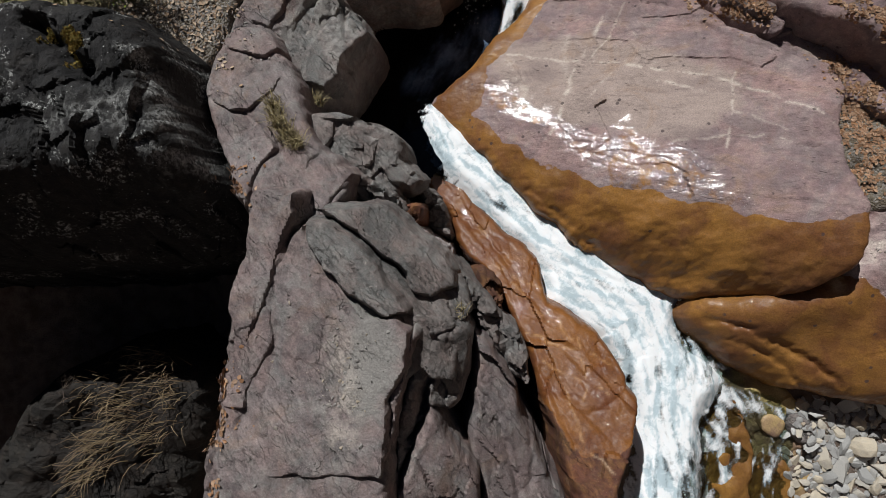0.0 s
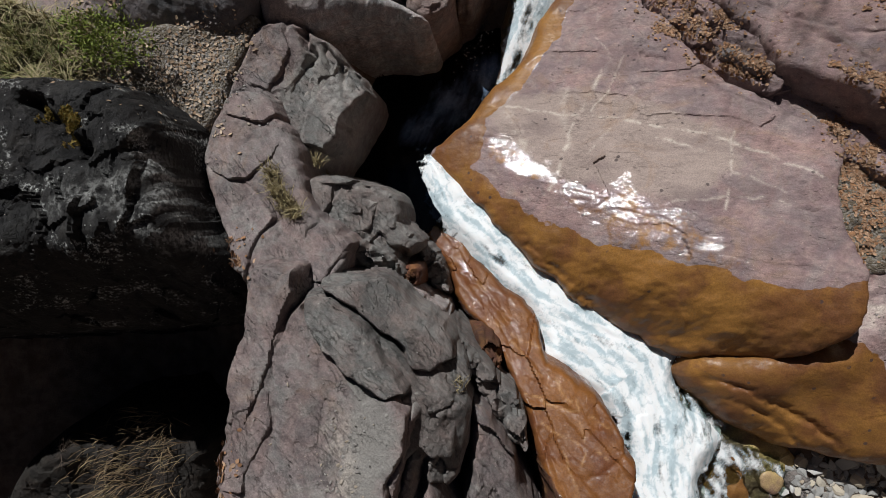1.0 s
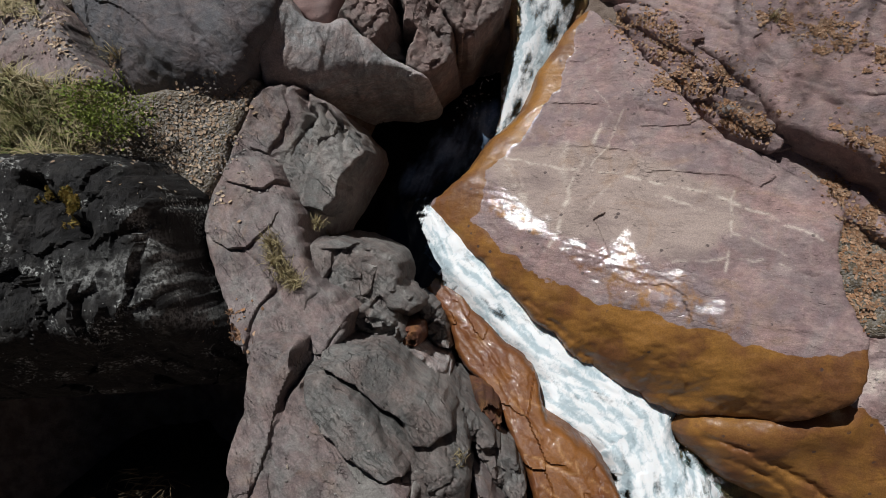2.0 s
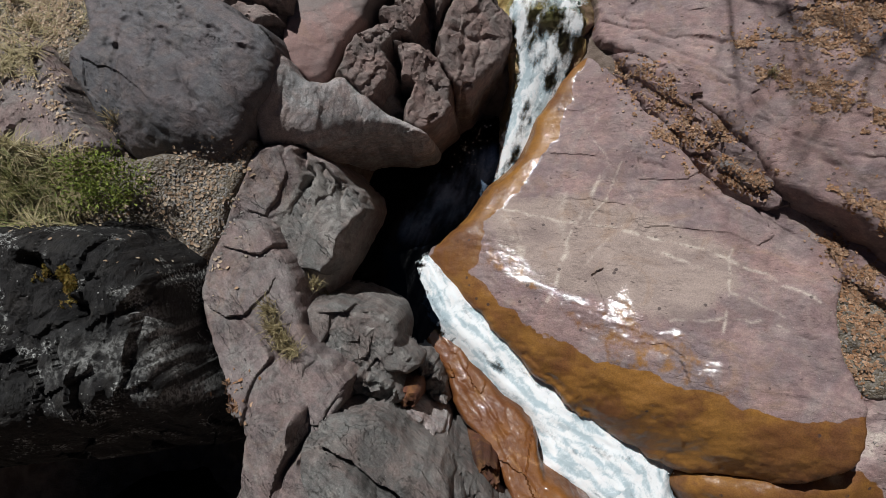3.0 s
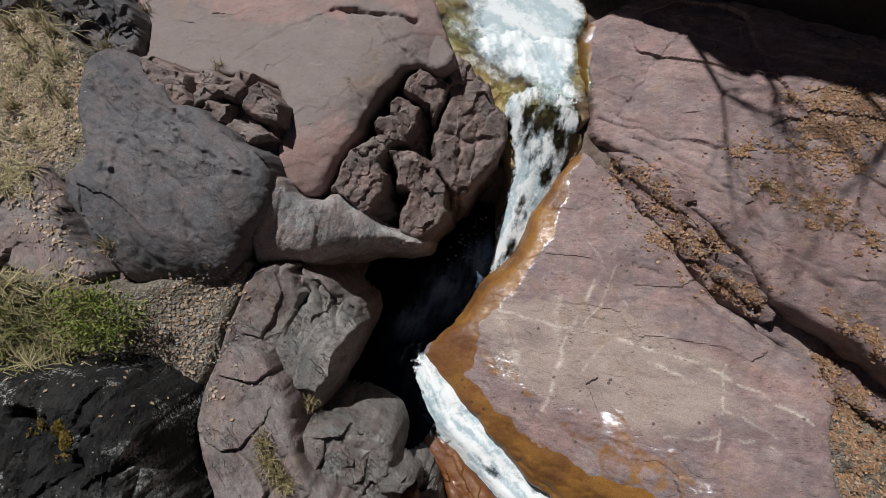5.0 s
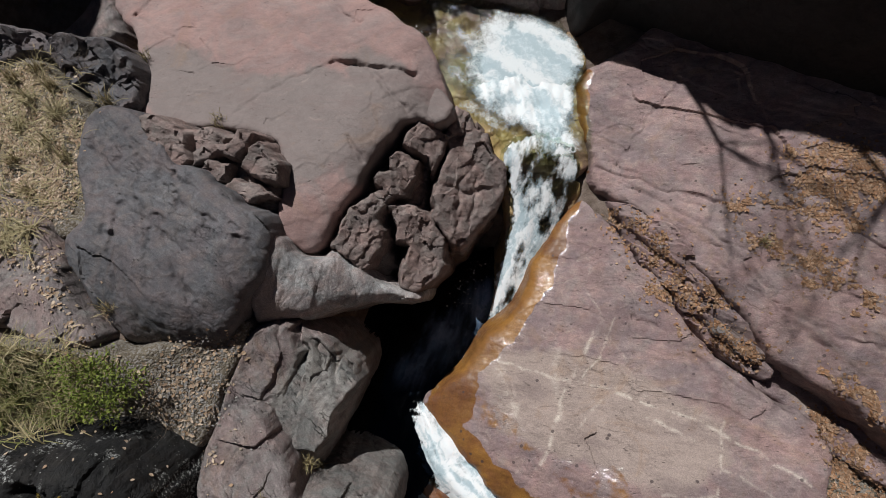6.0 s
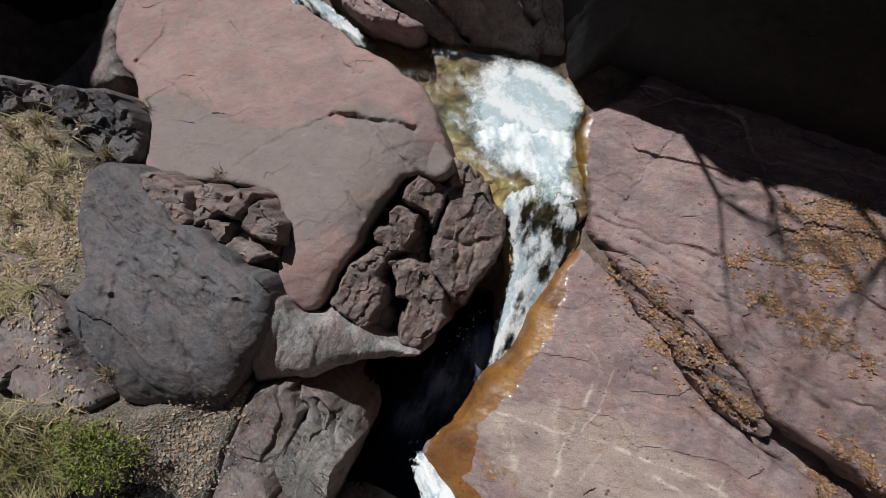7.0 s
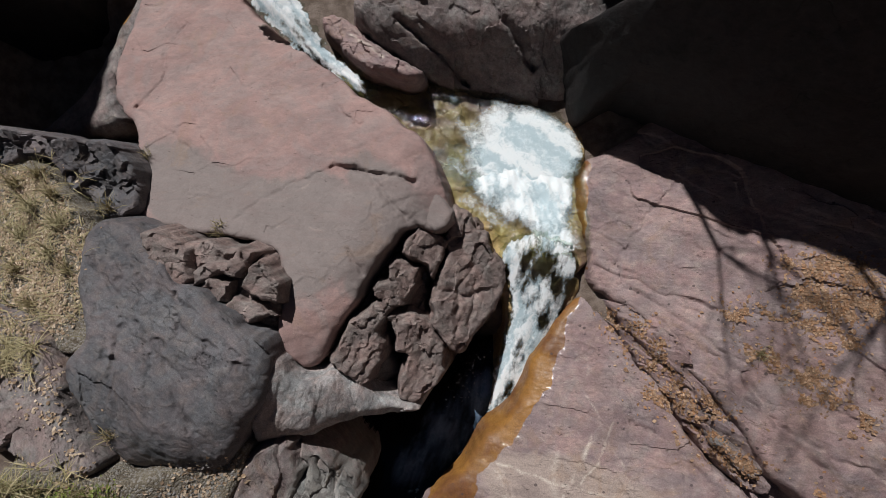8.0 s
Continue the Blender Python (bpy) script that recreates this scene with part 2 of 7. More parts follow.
    color = n.mix(1.0, color, n.mix(n.span(gritty, 0.32, 0.68), (1 - 0.13 * speck,) * 3, (1 + 0.12 * speck,) * 3), "MULTIPLY")
    color = n.mix(1.0, color, n.mix(n.span(fine, 0.34, 0.68), (1 - 0.20 * speck,) * 3, (1 + 0.18 * speck,) * 3), "MULTIPLY")
    damp = n.span(n.math("ADD", is_wet, n.math("MULTIPLY", n.math("SUBTRACT", n.noise(5, 6, 0.65), 0.5), 0.5)), 0.58, 0.72)
    filmy = n.span(n.math("ADD", is_wet, n.math("MULTIPLY", n.math("SUBTRACT", n.noise(4.5, 6, 0.65), 0.5), 1.3)), 0.36, 0.56, 0.0, 0.95 * gloss)
    stain = n.mix(n.span(n.noise(1.7, 5, 0.6, warp=0.8), 0.3, 0.7), wet, (wet[0] * 0.72, wet[1] * 0.62, wet[2] * 0.9))
    stain = n.mix(n.span(n.noise(0.8, 4, 0.6), 0.45, 0.62, 0.0, 0.75), stain, (wet[0] * 1.35, wet[1] * 1.35, wet[2] * 1.15))
    stain = n.mix(n.span(n.noise(1.1, 5, 0.65, vector=n.turned((1.0, 1.0, 1.0), (0, 0, 70))), 0.52, 0.66, 0.0, 0.7), stain, (wet[0] * 0.5, wet[1] * 0.42, wet[2] * 0.75))
    stain = n.mix(n.math("MULTIPLY", seam, 0.85), stain, tuple(a * b for a, b in zip(pale, (0.9, 0.72, 0.5))))
    stain = n.mix(1.0, stain, n.mix(n.noise(3, 6, 0.65, vector=n.turned((1.0, 5.0, 2.0), (0, 0, streak))), (0.74, 0.74, 0.74), (1.22, 1.21, 1.20)), "MULTIPLY")
    stain = n.mix(1.0, stain, n.mix(n.span(fine, 0.3, 0.7), (0.80, 0.80, 0.80), (1.2, 1.2, 1.2)), "MULTIPLY")
    color = n.mix(damp, color, stain)
    height = n.math("ADD", n.math("MULTIPLY", fine, 0.22), n.math("ADD", mid, n.math("MULTIPLY", bed, 0.3)))
    if drops:
        wetspot = n.math("MULTIPLY", n.span(n.cells(4.2, vector=n.turned((1.0, 1.15, 1.0), (0, 0, 20))), 0.10, 0.14, 1.0, 0.0), n.span(n.noise(1.6, 3), 0.50, 0.54, 0.0, drops))
        color = n.mix(wetspot, color, tuple(c * 0.3 for c in dark))
    height = n.math("SUBTRACT", height, n.math("ADD", n.math("MULTIPLY", n.math("MAXIMUM", split, crease), 0.9), n.math("ADD", n.math("MULTIPLY", hair, 0.6), n.math("MULTIPLY", pits, 0.8))))
    dry_bump = n.bump(height, min(1.0, 0.62 * grain), 0.06)
    film = n.bump(n.noise(30, 5, 0.6), 0.13, 0.02, n.bump(n.noise(6, 4, 0.6), ripple, 0.03, n.bump(height, ripple, 0.03)))
    dry = n.surface(color, n.span(fine, 0.2, 0.8, rough - 0.1, rough + 0.12), dry_bump, Specular_IOR_Level=0.35, Coat_Weight=filmy, Coat_Roughness=0.09, Coat_Normal=film)
    soaked = n.surface(color, n.span(n.noise(14, 4), 0.3, 0.7, polish + 0.05, polish + 0.3), film, Specular_IOR_Level=0.2, Coat_Weight=n.span(n.noise(3.5, 5, 0.65), 0.48, 0.64, 0.0, 0.42 * gloss), Coat_Roughness=0.07, Coat_Normal=film)
    m = n.tree.nodes.new("ShaderNodeMixShader")
    n.link(damp, m.inputs[0])
    n.link(dry, m.inputs[1])
    n.link(soaked, m.inputs[2])
    return n.done(m.outputs[0])


STONE = {
    "pink": rock_material("pink_sandstone", mottled=0.6, fissures=0.45, light=(0.285, 0.205, 0.196), dark=(0.190, 0.138, 0.140), other=(0.310, 0.245, 0.215), pale=(0.58, 0.51, 0.44), gloss=1.0, drops=0.8, rust=0.45, ripple=0.2, speck=0.8, grain=0.85),
    "rose": rock_material("rose_sandstone", mottled=0.3, fissures=0.35, light=(0.292, 0.203, 0.187), dark=(0.23, 0.158, 0.148), other=(0.188, 0.156, 0.147), pale=(0.45, 0.36, 0.31), grain=0.55, rust=0.3, speck=0.55),
    "purple": rock_material("purple_grey_sandstone", fissures=0.7, light=(0.220, 0.179, 0.172), dark=(0.140, 0.116, 0.114), other=(0.205, 0.196, 0.182), pale=(0.40, 0.355, 0.31), streak=-55, grain=1.2, rust=0.3),
    "grey": rock_material("grey_slate_rock", (0.197, 0.189, 0.178), (0.122, 0.116, 0.110), (0.182, 0.15, 0.139), pale=(0.40, 0.385, 0.36), streak=-45, grain=1.4),
    "slate": rock_material("dark_blue_grey_rock", mottled=0.6, fissures=0.45, light=(0.128, 0.122, 0.130), dark=(0.090, 0.087, 0.094), other=(0.155, 0.128, 0.118), pale=(0.22, 0.21, 0.205), streak=-38, grain=1.3, rust=0.15),
    # near-black in place of the rock's own colour: the walls' shade is in it
    "wall": rock_material("wall_rock_shade_painted", (0.022, 0.019, 0.020), (0.014, 0.012, 0.012), (0.019, 0.016, 0.015), pale=(0.034, 0.03, 0.028)),
    "pale": rock_material("pale_worn_rock", mottled=1.0, fissures=0.6, streak=80, light=(0.385, 0.376, 0.37), dark=(0.25, 0.24, 0.238), other=(0.30, 0.245, 0.228), grain=1.1),
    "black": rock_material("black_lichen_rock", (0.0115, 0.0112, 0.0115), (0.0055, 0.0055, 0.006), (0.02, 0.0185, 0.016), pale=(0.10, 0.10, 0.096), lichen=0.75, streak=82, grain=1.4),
    # dark soil, made blacker still to carry the shade of the hollow
    "earth": rock_material("dark_earth_with_shade", (0.020, 0.017, 0.014), (0.009, 0.008, 0.007), (0.032, 0.026, 0.020), pale=(0.06, 0.052, 0.044), grain=1.4),
    "knobbly": rock_material("knobbly_brown_rock", fissures=0.4, light=(0.24, 0.182, 0.166), dark=(0.140, 0.108, 0.100), other=(0.22, 0.192, 0.175), grain=1.4),
    "brown": rock_material("wet_brown_slab", (0.145, 0.060, 0.034), (0.080, 0.033, 0.021), (0.19, 0.095, 0.03), pale=(0.46, 0.33, 0.22), wet=(0.155, 0.063, 0.019), streak=-50, gloss=1.0, ripple=0.2, polish=0.3),
    "ochre": rock_material("ochre_stream_rock", (0.21, 0.12, 0.055), (0.12, 0.066, 0.032), (0.25, 0.15, 0.06), pale=(0.40, 0.31, 0.2), wet=(0.19, 0.096, 0.026), streak=-70, gloss=0.7, ripple=0.2),
    "olive": rock_material("olive_stream_bed", (0.17, 0.125, 0.065), (0.10, 0.075, 0.04), (0.21, 0.165, 0.09), pale=(0.34, 0.28, 0.18), wet=(0.33, 0.245, 0.12), gloss=0.1),
}


def soil_material():
    n = Nodes("stony_soil")
    mid, fine = n.noise(7, 7, 0.7), n.noise(60, 5, 0.7)
    color = n.mix(n.span(mid, 0.35, 0.65), (0.10, 0.076, 0.05), (0.20, 0.17, 0.125))
    grit = n.cells(38, out="Color")
    gritty = n.tree.nodes.new("ShaderNodeSeparateColor")
    n.link(grit, gritty.inputs[0])
    color = n.mix(n.span(gritty.outputs[0], 0.35, 0.9, 0.0, 0.8), color, (0.28, 0.26, 0.235))
    color = n.mix(1.0, color, n.mix(fine, (0.6, 0.6, 0.6), (1.25, 1.25, 1.25)), "MULTIPLY")
    relief = n.math("ADD", n.math("MULTIPLY", n.cells(38), -1.2), n.math("ADD", fine, mid))
    return n.done(n.surface(color, 0.9, n.bump(relief, 0.8, 0.03)))


SOIL = soil_material()


def ground_material():
    n = Nodes("gorge_bed_rock")
    mid, fine = n.noise(4, 7, 0.65), n.noise(40, 5, 0.7)
    color = n.mix(n.span(mid, 0.35, 0.65), (0.10, 0.07, 0.05), (0.19, 0.145, 0.12))
    color = n.mix(1.0, color, n.mix(fine, (0.7, 0.7, 0.7), (1.2, 1.2, 1.2)), "MULTIPLY")
    return n.done(n.surface(color, 0.75, n.bump(n.math("ADD", mid, fine), 0.7, 0.05)))


GROUND = ground_material()


# ---------------------------------------------------------------- rocks
STEP = 0.02


def rock(name, label, stone, outline, plane, r=0.3, drop=0.5, steep=9.0, skirt=0.2, soften=2, warp=0.05, lumps=0.05, lump_size=0.8,
         rough=0.012, facet=0.0, facet_size=0.4, tilt=0.5, stretch=1.0, crumble=0.3, beds=0.0, bed_angle=30, bed_size=0.12, bevels=(), cracks=(), veins=(), wet=(), tone=(), wet_edge=0.12, halo=1.0, worn=0.75,
         seed=1, step=STEP, category="rock", group="", kind="", swells=(), film=(), parent=None):
    """A rock that stands off the slope: a lean, a rounded rim, bevelled sides, broken faces, beds and cracks."""
    poly = rounded(outline, soften)
    pad = skirt + 0.1
    gx = np.arange(np.floor((poly[:, 0].min() - pad) / 0.05) * 0.05, poly[:, 0].max() + pad, step)
    gu = np.arange(np.floor((poly[:, 1].min() - pad) / 0.05) * 0.05, poly[:, 1].max() + pad, step)
    x, u = np.meshgrid(gx, gu)
    wx = x + warp * fbm(x, u, 1.7, 4, seed + 31)
    wu = u + warp * fbm(x, u, 1.7, 4, seed + 47)
    d = inside_distance(poly, wx, wu)
    w = plane[0] + plane[1] * (x - plane[3]) + plane[2] * (u - plane[4])
    for ax, au, bx, bu, slope, soft in bevels:
        ln = math.hypot(bx - ax, bu - au)
        s = ((wx - ax) * (bu - au) - (wu - au) * (bx - ax)) / ln
        w -= slope * soft * np.logaddexp(0, s / soft)
    for cx, cu, size, high in swells:
        w += high * np.exp(-((wx - cx) ** 2 + (wu - cu) ** 2) / (size * size))
    w += lumps * fbm(x, u, 1 / lump_size, 2, seed)
    relief = np.zeros_like(x)
    if facet:
        a = radians(bed_angle)
        fx = (x * math.cos(a) + u * math.sin(a)) / stretch + 0.03 * fbm(x, u, 2.2, 2, seed + 5)
        fu = -x * math.sin(a) + u * math.cos(a) + 0.03 * fbm(x, u, 2.2, 2, seed + 6)
        relief += facet * blocks(fx, fu, facet_size, seed, tilt)
        fx = fx + 0.02 * fbm(x, u, 4, 2, seed + 8)
        relief += facet * (0.45 + crumble) * blocks(fx, fu + 0.02 * fbm(x, u, 4, 2, seed + 9), facet_size * 0.42, seed + 3, tilt)
        relief += facet * crumble * blocks(fx, fu, facet_size * 0.16, seed + 5, tilt)
    if beds:
        a = radians(bed_angle)
        across = -x * math.sin(a) + u * math.cos(a) + 0.12 * fbm(x, u, 1.3, 3, seed + 11)
        along = x * math.cos(a) + u * math.sin(a)
        across = across + 0.03 * perlin(along * 0.8, across * 6, seed + 15)
        k = across / bed_size
        saw = k - np.floor(k)
        grow = 0.35 + 0.65 * step01(fbm(x, u, 0.9, 3, seed + 21), -0.25, 0.35)
        relief += beds * grow * (_hash(np.floor(k), np.zeros_like(k), seed) - 0.5 + 0.55 * (step01(saw, 0.0, 0.22) - saw))
    relief += 0.3 * rough * fbm(x, u, 7.0, 4, seed + 3, 0.65)
    masks = np.zeros((*x.shape, 3))
    for i, shape in enumerate(wet):
        e = inside_distance(rounded(shape, 1), x + 0.1 * fbm(x, u, 2.0, 4, seed + 81), u + 0.1 * fbm(x, u, 2.0, 4, seed + 83))
        masks[..., 0] = np.maximum(masks[..., 0], step01(e, -wet_edge * (halo if i == 0 else 1.0), wet_edge))
    w += relief * (1 - worn * masks[..., 0])
    for shape in film:
        e = inside_distance(rounded(shape, 1), x + 0.12 * fbm(x, u, 2.0, 4, seed + 86), u + 0.12 * fbm(x, u, 2.0, 4, seed + 88))
        masks[..., 0] = np.maximum(masks[..., 0], 0.63 * step01(e, -0.16, 0.2))
    for line, width, deep in cracks:
        width = max(width, 0.036)
        deep = min(deep, 1.3 * width) if width < 0.045 else deep
        c = line_distance(line, x + 0.05 * fbm(x, u, 4, 3, seed + 61), u + 0.05 * fbm(x, u, 4, 3, seed + 67))
        w -= deep * np.exp(-(c / width) ** 2) * (0.75 + 0.5 * fbm(x, u, 2.5, 2, seed + 71))
    rim = np.clip(1 - d / r, 0, 1)
    w -= drop * (1 - np.sqrt(np.clip(1 - rim * rim, 0, 1)))
    w -= steep * np.clip(-d, 0, None)
    keep = d > -skirt
    for line, width, much in veins:
        width = max(width, 0.022)
        c = line_distance(line, x + 0.05 * fbm(x, u, 2.2, 4, seed + 91), u + 0.05 * fbm(x, u, 2.2, 4, seed + 93))
        masks[..., 1] = np.maximum(masks[..., 1], 0.9 * much * np.exp(-(c / (0.65 * width)) ** 2) * step01(fbm(x, u, 4.5, 4, seed + 95, 0.65), -0.5, 0.25))
    for shape in tone:
        e = inside_distance(rounded(shape, 1), x + 0.12 * fbm(x, u, 1.5, 4, seed + 85), u + 0.12 * fbm(x, u, 1.5, 4, seed + 87))
        masks[..., 2] = np.maximum(masks[..., 2], step01(e, -0.35, 0.35))
    shown = np.where(d > 0, w, np.nan)
    if abs(step - STEP) < 1e-9 or step <= 0.05:
        note_top(gx, gu, shown)
    ob = sheet(name, gx, gu, w, stone, masks, keep, sharp=True)
    if parent is not None:
        ob.parent, ob.location = parent, ob.location - parent.location
        return tagged(ob, label)
    return tagged(ob, label, category, group, kind)


def dents(line, count, seed, size=0.07, off=0.06):
    """Short pits strung along a bedding line, as cracks."""
    rng = np.random.default_rng(seed)
    made = []
    for _ in range(count):
        i = rng.integers(len(line) - 1)
        a, b, t = np.array(line[i]), np.array(line[i + 1]), rng.random()
        way = (b - a) / np.linalg.norm(b - a)
        c = a + (b - a) * t + rng.normal(0, off, 2)
        h = way * size * rng.uniform(0.15, 0.8)
        made.append(([tuple(c - h), tuple(c + h)], rng.uniform(0.018, 0.034), rng.uniform(0.03, 0.08)))
    return made


# ---------------------------------------------------------------- the bed of the gorge, one sheet
BED_LOW = [(-5, -4, -0.8), (-3, -3.5, 0.2), (-3, 0, -1.2), (-4, 1.5, 0.3), (-5, -1, -1.8), (-7, -2, -1.0), (-1.5, -4, 0.6), (0.5, -4, 0.0), (1.5, -3.5, -0.7), (3, -4, -0.45), (4.5, -3.5, -0.15),
           (6, -3.3, -0.02), (8, -3.5, 0.4), (2.6, -2, -0.9), (4.4, -2.6, -0.2), (7.5, -1, 0.5), (1.5, -0.6, -1.1), (3.2, 0.5, -0.8), (6, 1.3, 0.1), (6, 2.2, 0.1)]
BED_HIGH = [(0, 1.8, -1.6), (2, 4, -1.9), (-0.3, 3.6, -3.0), (0.9, 4.6, -3.1), (1.6, 6.1, -1.75), (2, 8, -2.6), (0, 9.3, -2.6), (-1.2, 10.8, -2.6), (-3, 8, -2.3),
            (-2.8, 3.6, 0.55), (-4.5, 3.3, 0.9), (-6.5, 3.5, 1.0), (-6.2, 5.5, 0.0), (-6.5, 7.5, -0.9), (-5.5, 10.5, -5.2), (-8, 10.5, -5.2), (4.5, 4.9, -0.8),
            (5.35, 3.8, -0.4), (3.6, 5.6, -1.2), (6, 8, -1.6), (7.5, 5, 0.0), (6, 11, -3)]


def build_ground():
    near_x, near_u = np.arange(-9, 9.01, 0.06), np.arange(-6, 14.01, 0.06)
    far = np.array([9.5, 10, 11, 12, 13.5, 15, 16.5, 20, 26, 35, 50])
    gx = np.concatenate([-far[::-1], near_x, far])
    gu = np.concatenate([-(far[::-1] - 2.9), near_u, far + 5.1])
    x, u = np.meshgrid(gx, gu)
    cx, cu = np.clip(x, -9, 9), np.clip(u, -6, 14)
    total, weight = np.zeros_like(x), np.zeros_like(x) + 1e-9
    for bx, bu, bw in BED_LOW + BED_HIGH:
        k = 1 / (((cx - bx) ** 2 + (cu - bu) ** 2) ** 1.5 + 0.05)
        total, weight = total + k * bw, weight + k
    w = total / weight + 0.05 * fbm(x, u, 0.9, 5, 3) + 0.02 * fbm(x, u, 5, 3, 9)
    w += 2.6 * np.clip(-x - 9.5, 0, 7) + 6.0 * np.clip(x - 9.6, 0, 3.2) + 0.7 * np.clip(np.abs(x) - 16.5, 0, 40)      # unseen flanks of the gorge, steepened on every side to block sky light
    w += 2.4 * np.clip(-6.5 - u, 0, 6) + 0.8 * np.clip(u - 14.5, 0, 12)
    level = np.clip(u - 14, 0, None) * math.tan(radians(SLOPE)) * 0.8 + np.clip(-6 - u, 0, None) * -math.tan(radians(SLOPE)) * 0.8
    w -= level
    note = slice(len(far), len(gx) - len(far))
    inner = w[len(far):len(gu) - len(far), note]
    ii = np.clip(np.round((TOP_U + 6) / 0.06).astype(int), 0, inner.shape[0] - 1)
    jj = np.clip(np.round((TOP_X + 9) / 0.06).astype(int), 0, inner.shape[1] - 1)
    TOP[:] = np.maximum(TOP, inner[np.ix_(ii, jj)])
    tagged(sheet("ground", gx, gu, w, GROUND, origin=np.zeros(3)), "brown stony bed of the rocky gorge", "ground", kind="structure")


build_ground()


# boulders and slabs beside the lower stream
rock('boulder', 'large pinkish sandstone boulder with pale veins and wet brown flank', STONE["pink"], [(-0.24, 2.62), (0.23, 2.87), (0.72, 3.46), (0.94, 3.73), (1.27, 4.02), (1.58, 4.48), (1.83, 5.11), (2.13, 5.64), (2.39, 5.91), (2.76, 6.28), (3.05, 6.02), (3.27, 5.39), (3.58, 5.0), (3.87, 4.63), (4.06, 4.09), (4.27, 3.75), (4.63, 3.39), (5.01, 3.04), (5.46, 2.8), (5.74, 2.51), (5.72, 2.14), (5.53, 1.83), (5.44, 1.47), (5.46, 1.19), (5.58, 1.0), (5.62, 0.74), (5.64, 0.42), (5.54, 0.02), (5.34, -0.32), (5.08, -0.57), (4.51, -0.72), (3.82, -0.78), (3.41, -0.71), (3.1, -0.48), (2.79, -0.4), (2.38, -0.1), (2.02, 0.22), (1.73, 0.48), (1.27, 0.84), (0.94, 1.22), (0.71, 1.51), (0.29, 1.88), (-0.08, 2.3)], (0.03, 0.29, -0.39, 3.16, 2.54),
     r=0.16,
     drop=0.1,
     lumps=0.05,
     lump_size=1.1,
     rough=0.012,
     beds=0.014,
     bed_angle=-12,
     bed_size=0.16,
     warp=0.06,
     seed=3,
     wet_edge=0.09,
     halo=1.0,
     facet=0.12,
     facet_size=0.9,
     stretch=2.0,
     tilt=0.25,
     bevels=[(0.44, 2.38, 3.33, 0.65, 0.5, 0.18), (2.94, 0.41, 5.56, 0.08, 0.75, 0.2)],
     cracks=[([(1.36, 0.96), (1.82, 0.58), (2.38, 0.01)], 0.06, 0.05), ([(5.13, 2.84), (4.68, 3.14), (4.0, 3.64)], 0.03, 0.04), ([(3.3, 4.11), (3.7, 3.95), (3.69, 4.19)], 0.03, 0.06), ([(4.93, 1.46), (5.17, 1.39)], 0.04, 0.05)],
     veins=[([(0.84, 3.38), (1.84, 3.15), (2.52, 3.03), (3.63, 2.76), (4.35, 2.49), (5.11, 2.06), (5.45, 1.77)], 0.035, 1.0), ([(3.3, 2.64), (3.96, 2.37)], 0.03, 1.0), ([(2.68, 3.87), (2.38, 3.36), (2.07, 2.76), (1.86, 2.17), (1.64, 1.75)], 0.045, 0.9), ([(4.37, 2.63), (4.14, 1.73), (4.05, 1.45)], 0.025, 0.9), ([(3.39, 1.58), (4.06, 1.64), (4.69, 1.65), (5.05, 1.43)], 0.025, 0.9), ([(4.13, 2.05), (4.91, 1.72)], 0.02, 0.8), ([(2.94, 3.03), (2.48, 2.62), (2.3, 2.43)], 0.03, 0.7), ([(3.04, 4.12), (2.72, 3.45), (2.42, 3.09)], 0.025, 0.8), ([(2.56, 4.64), (3.2, 3.27)], 0.02, 0.5), ([(2.05, 3.62), (1.99, 2.77)], 0.08, 0.5), ([(1.11, 3.18), (1.4, 2.51)], 0.12, 0.7)],
     wet=[[(-0.14, 2.59), (0.62, 2.21), (1.34, 1.48), (1.95, 1.2), (2.55, 0.91), (3.28, 0.8), (3.95, 0.57), (4.52, 0.4), (5.09, 0.39), (5.54, 0.51), (5.95, 0.35), (5.56, -1.09), (3.29, -1.44), (1.71, -0.78), (-0.22, 1.02), (-0.6, 2.2)], [(-0.3, 2.58), (0.67, 3.49), (0.84, 2.99), (0.78, 2.64), (0.54, 2.3), (0.14, 2.23)], [(-0.05, 2.3), (0.98, 3.28), (1.68, 4.02), (2.15, 4.76), (2.42, 5.61), (2.8, 6.32), (2.25, 6.57), (1.25, 4.71), (0.13, 3.28)]],
     film=[[(1.58, 2.32), (1.87, 2.09), (2.24, 1.98), (2.65, 1.73), (2.77, 1.33), (2.47, 1.0), (2.22, 1.15), (2.36, 1.49), (2.14, 1.65), (1.78, 1.8)], [(0.93, 2.89), (1.32, 2.76), (1.52, 2.43), (1.34, 2.34), (1.03, 2.61)], [(2.4, 1.74), (2.6, 2.05), (2.87, 2.06), (3.08, 1.59), (3.54, 1.6), (3.88, 1.28), (4.36, 0.55), (4.02, 0.38), (3.73, 0.59), (3.13, 0.78), (2.67, 0.7), (2.27, 0.88)], [(0.05, 2.82), (0.45, 3.22), (1.08, 2.77), (1.72, 2.41), (1.84, 1.66), (1.51, 1.87), (0.87, 2.15), (0.25, 2.25)], [(1.63, 1.93), (2.51, 1.74), (2.79, 1.32), (2.43, 0.94), (1.98, 1.22)]],
     tone=[[(0.84, 3.55), (2.49, 3.57), (4.05, 2.96), (4.54, 2.34), (3.76, 1.57), (2.72, 1.73), (1.8, 2.03), (0.9, 2.45)], [(1.18, 3.18), (2.12, 3.65), (2.93, 3.09), (2.19, 2.37), (1.16, 2.53)]])
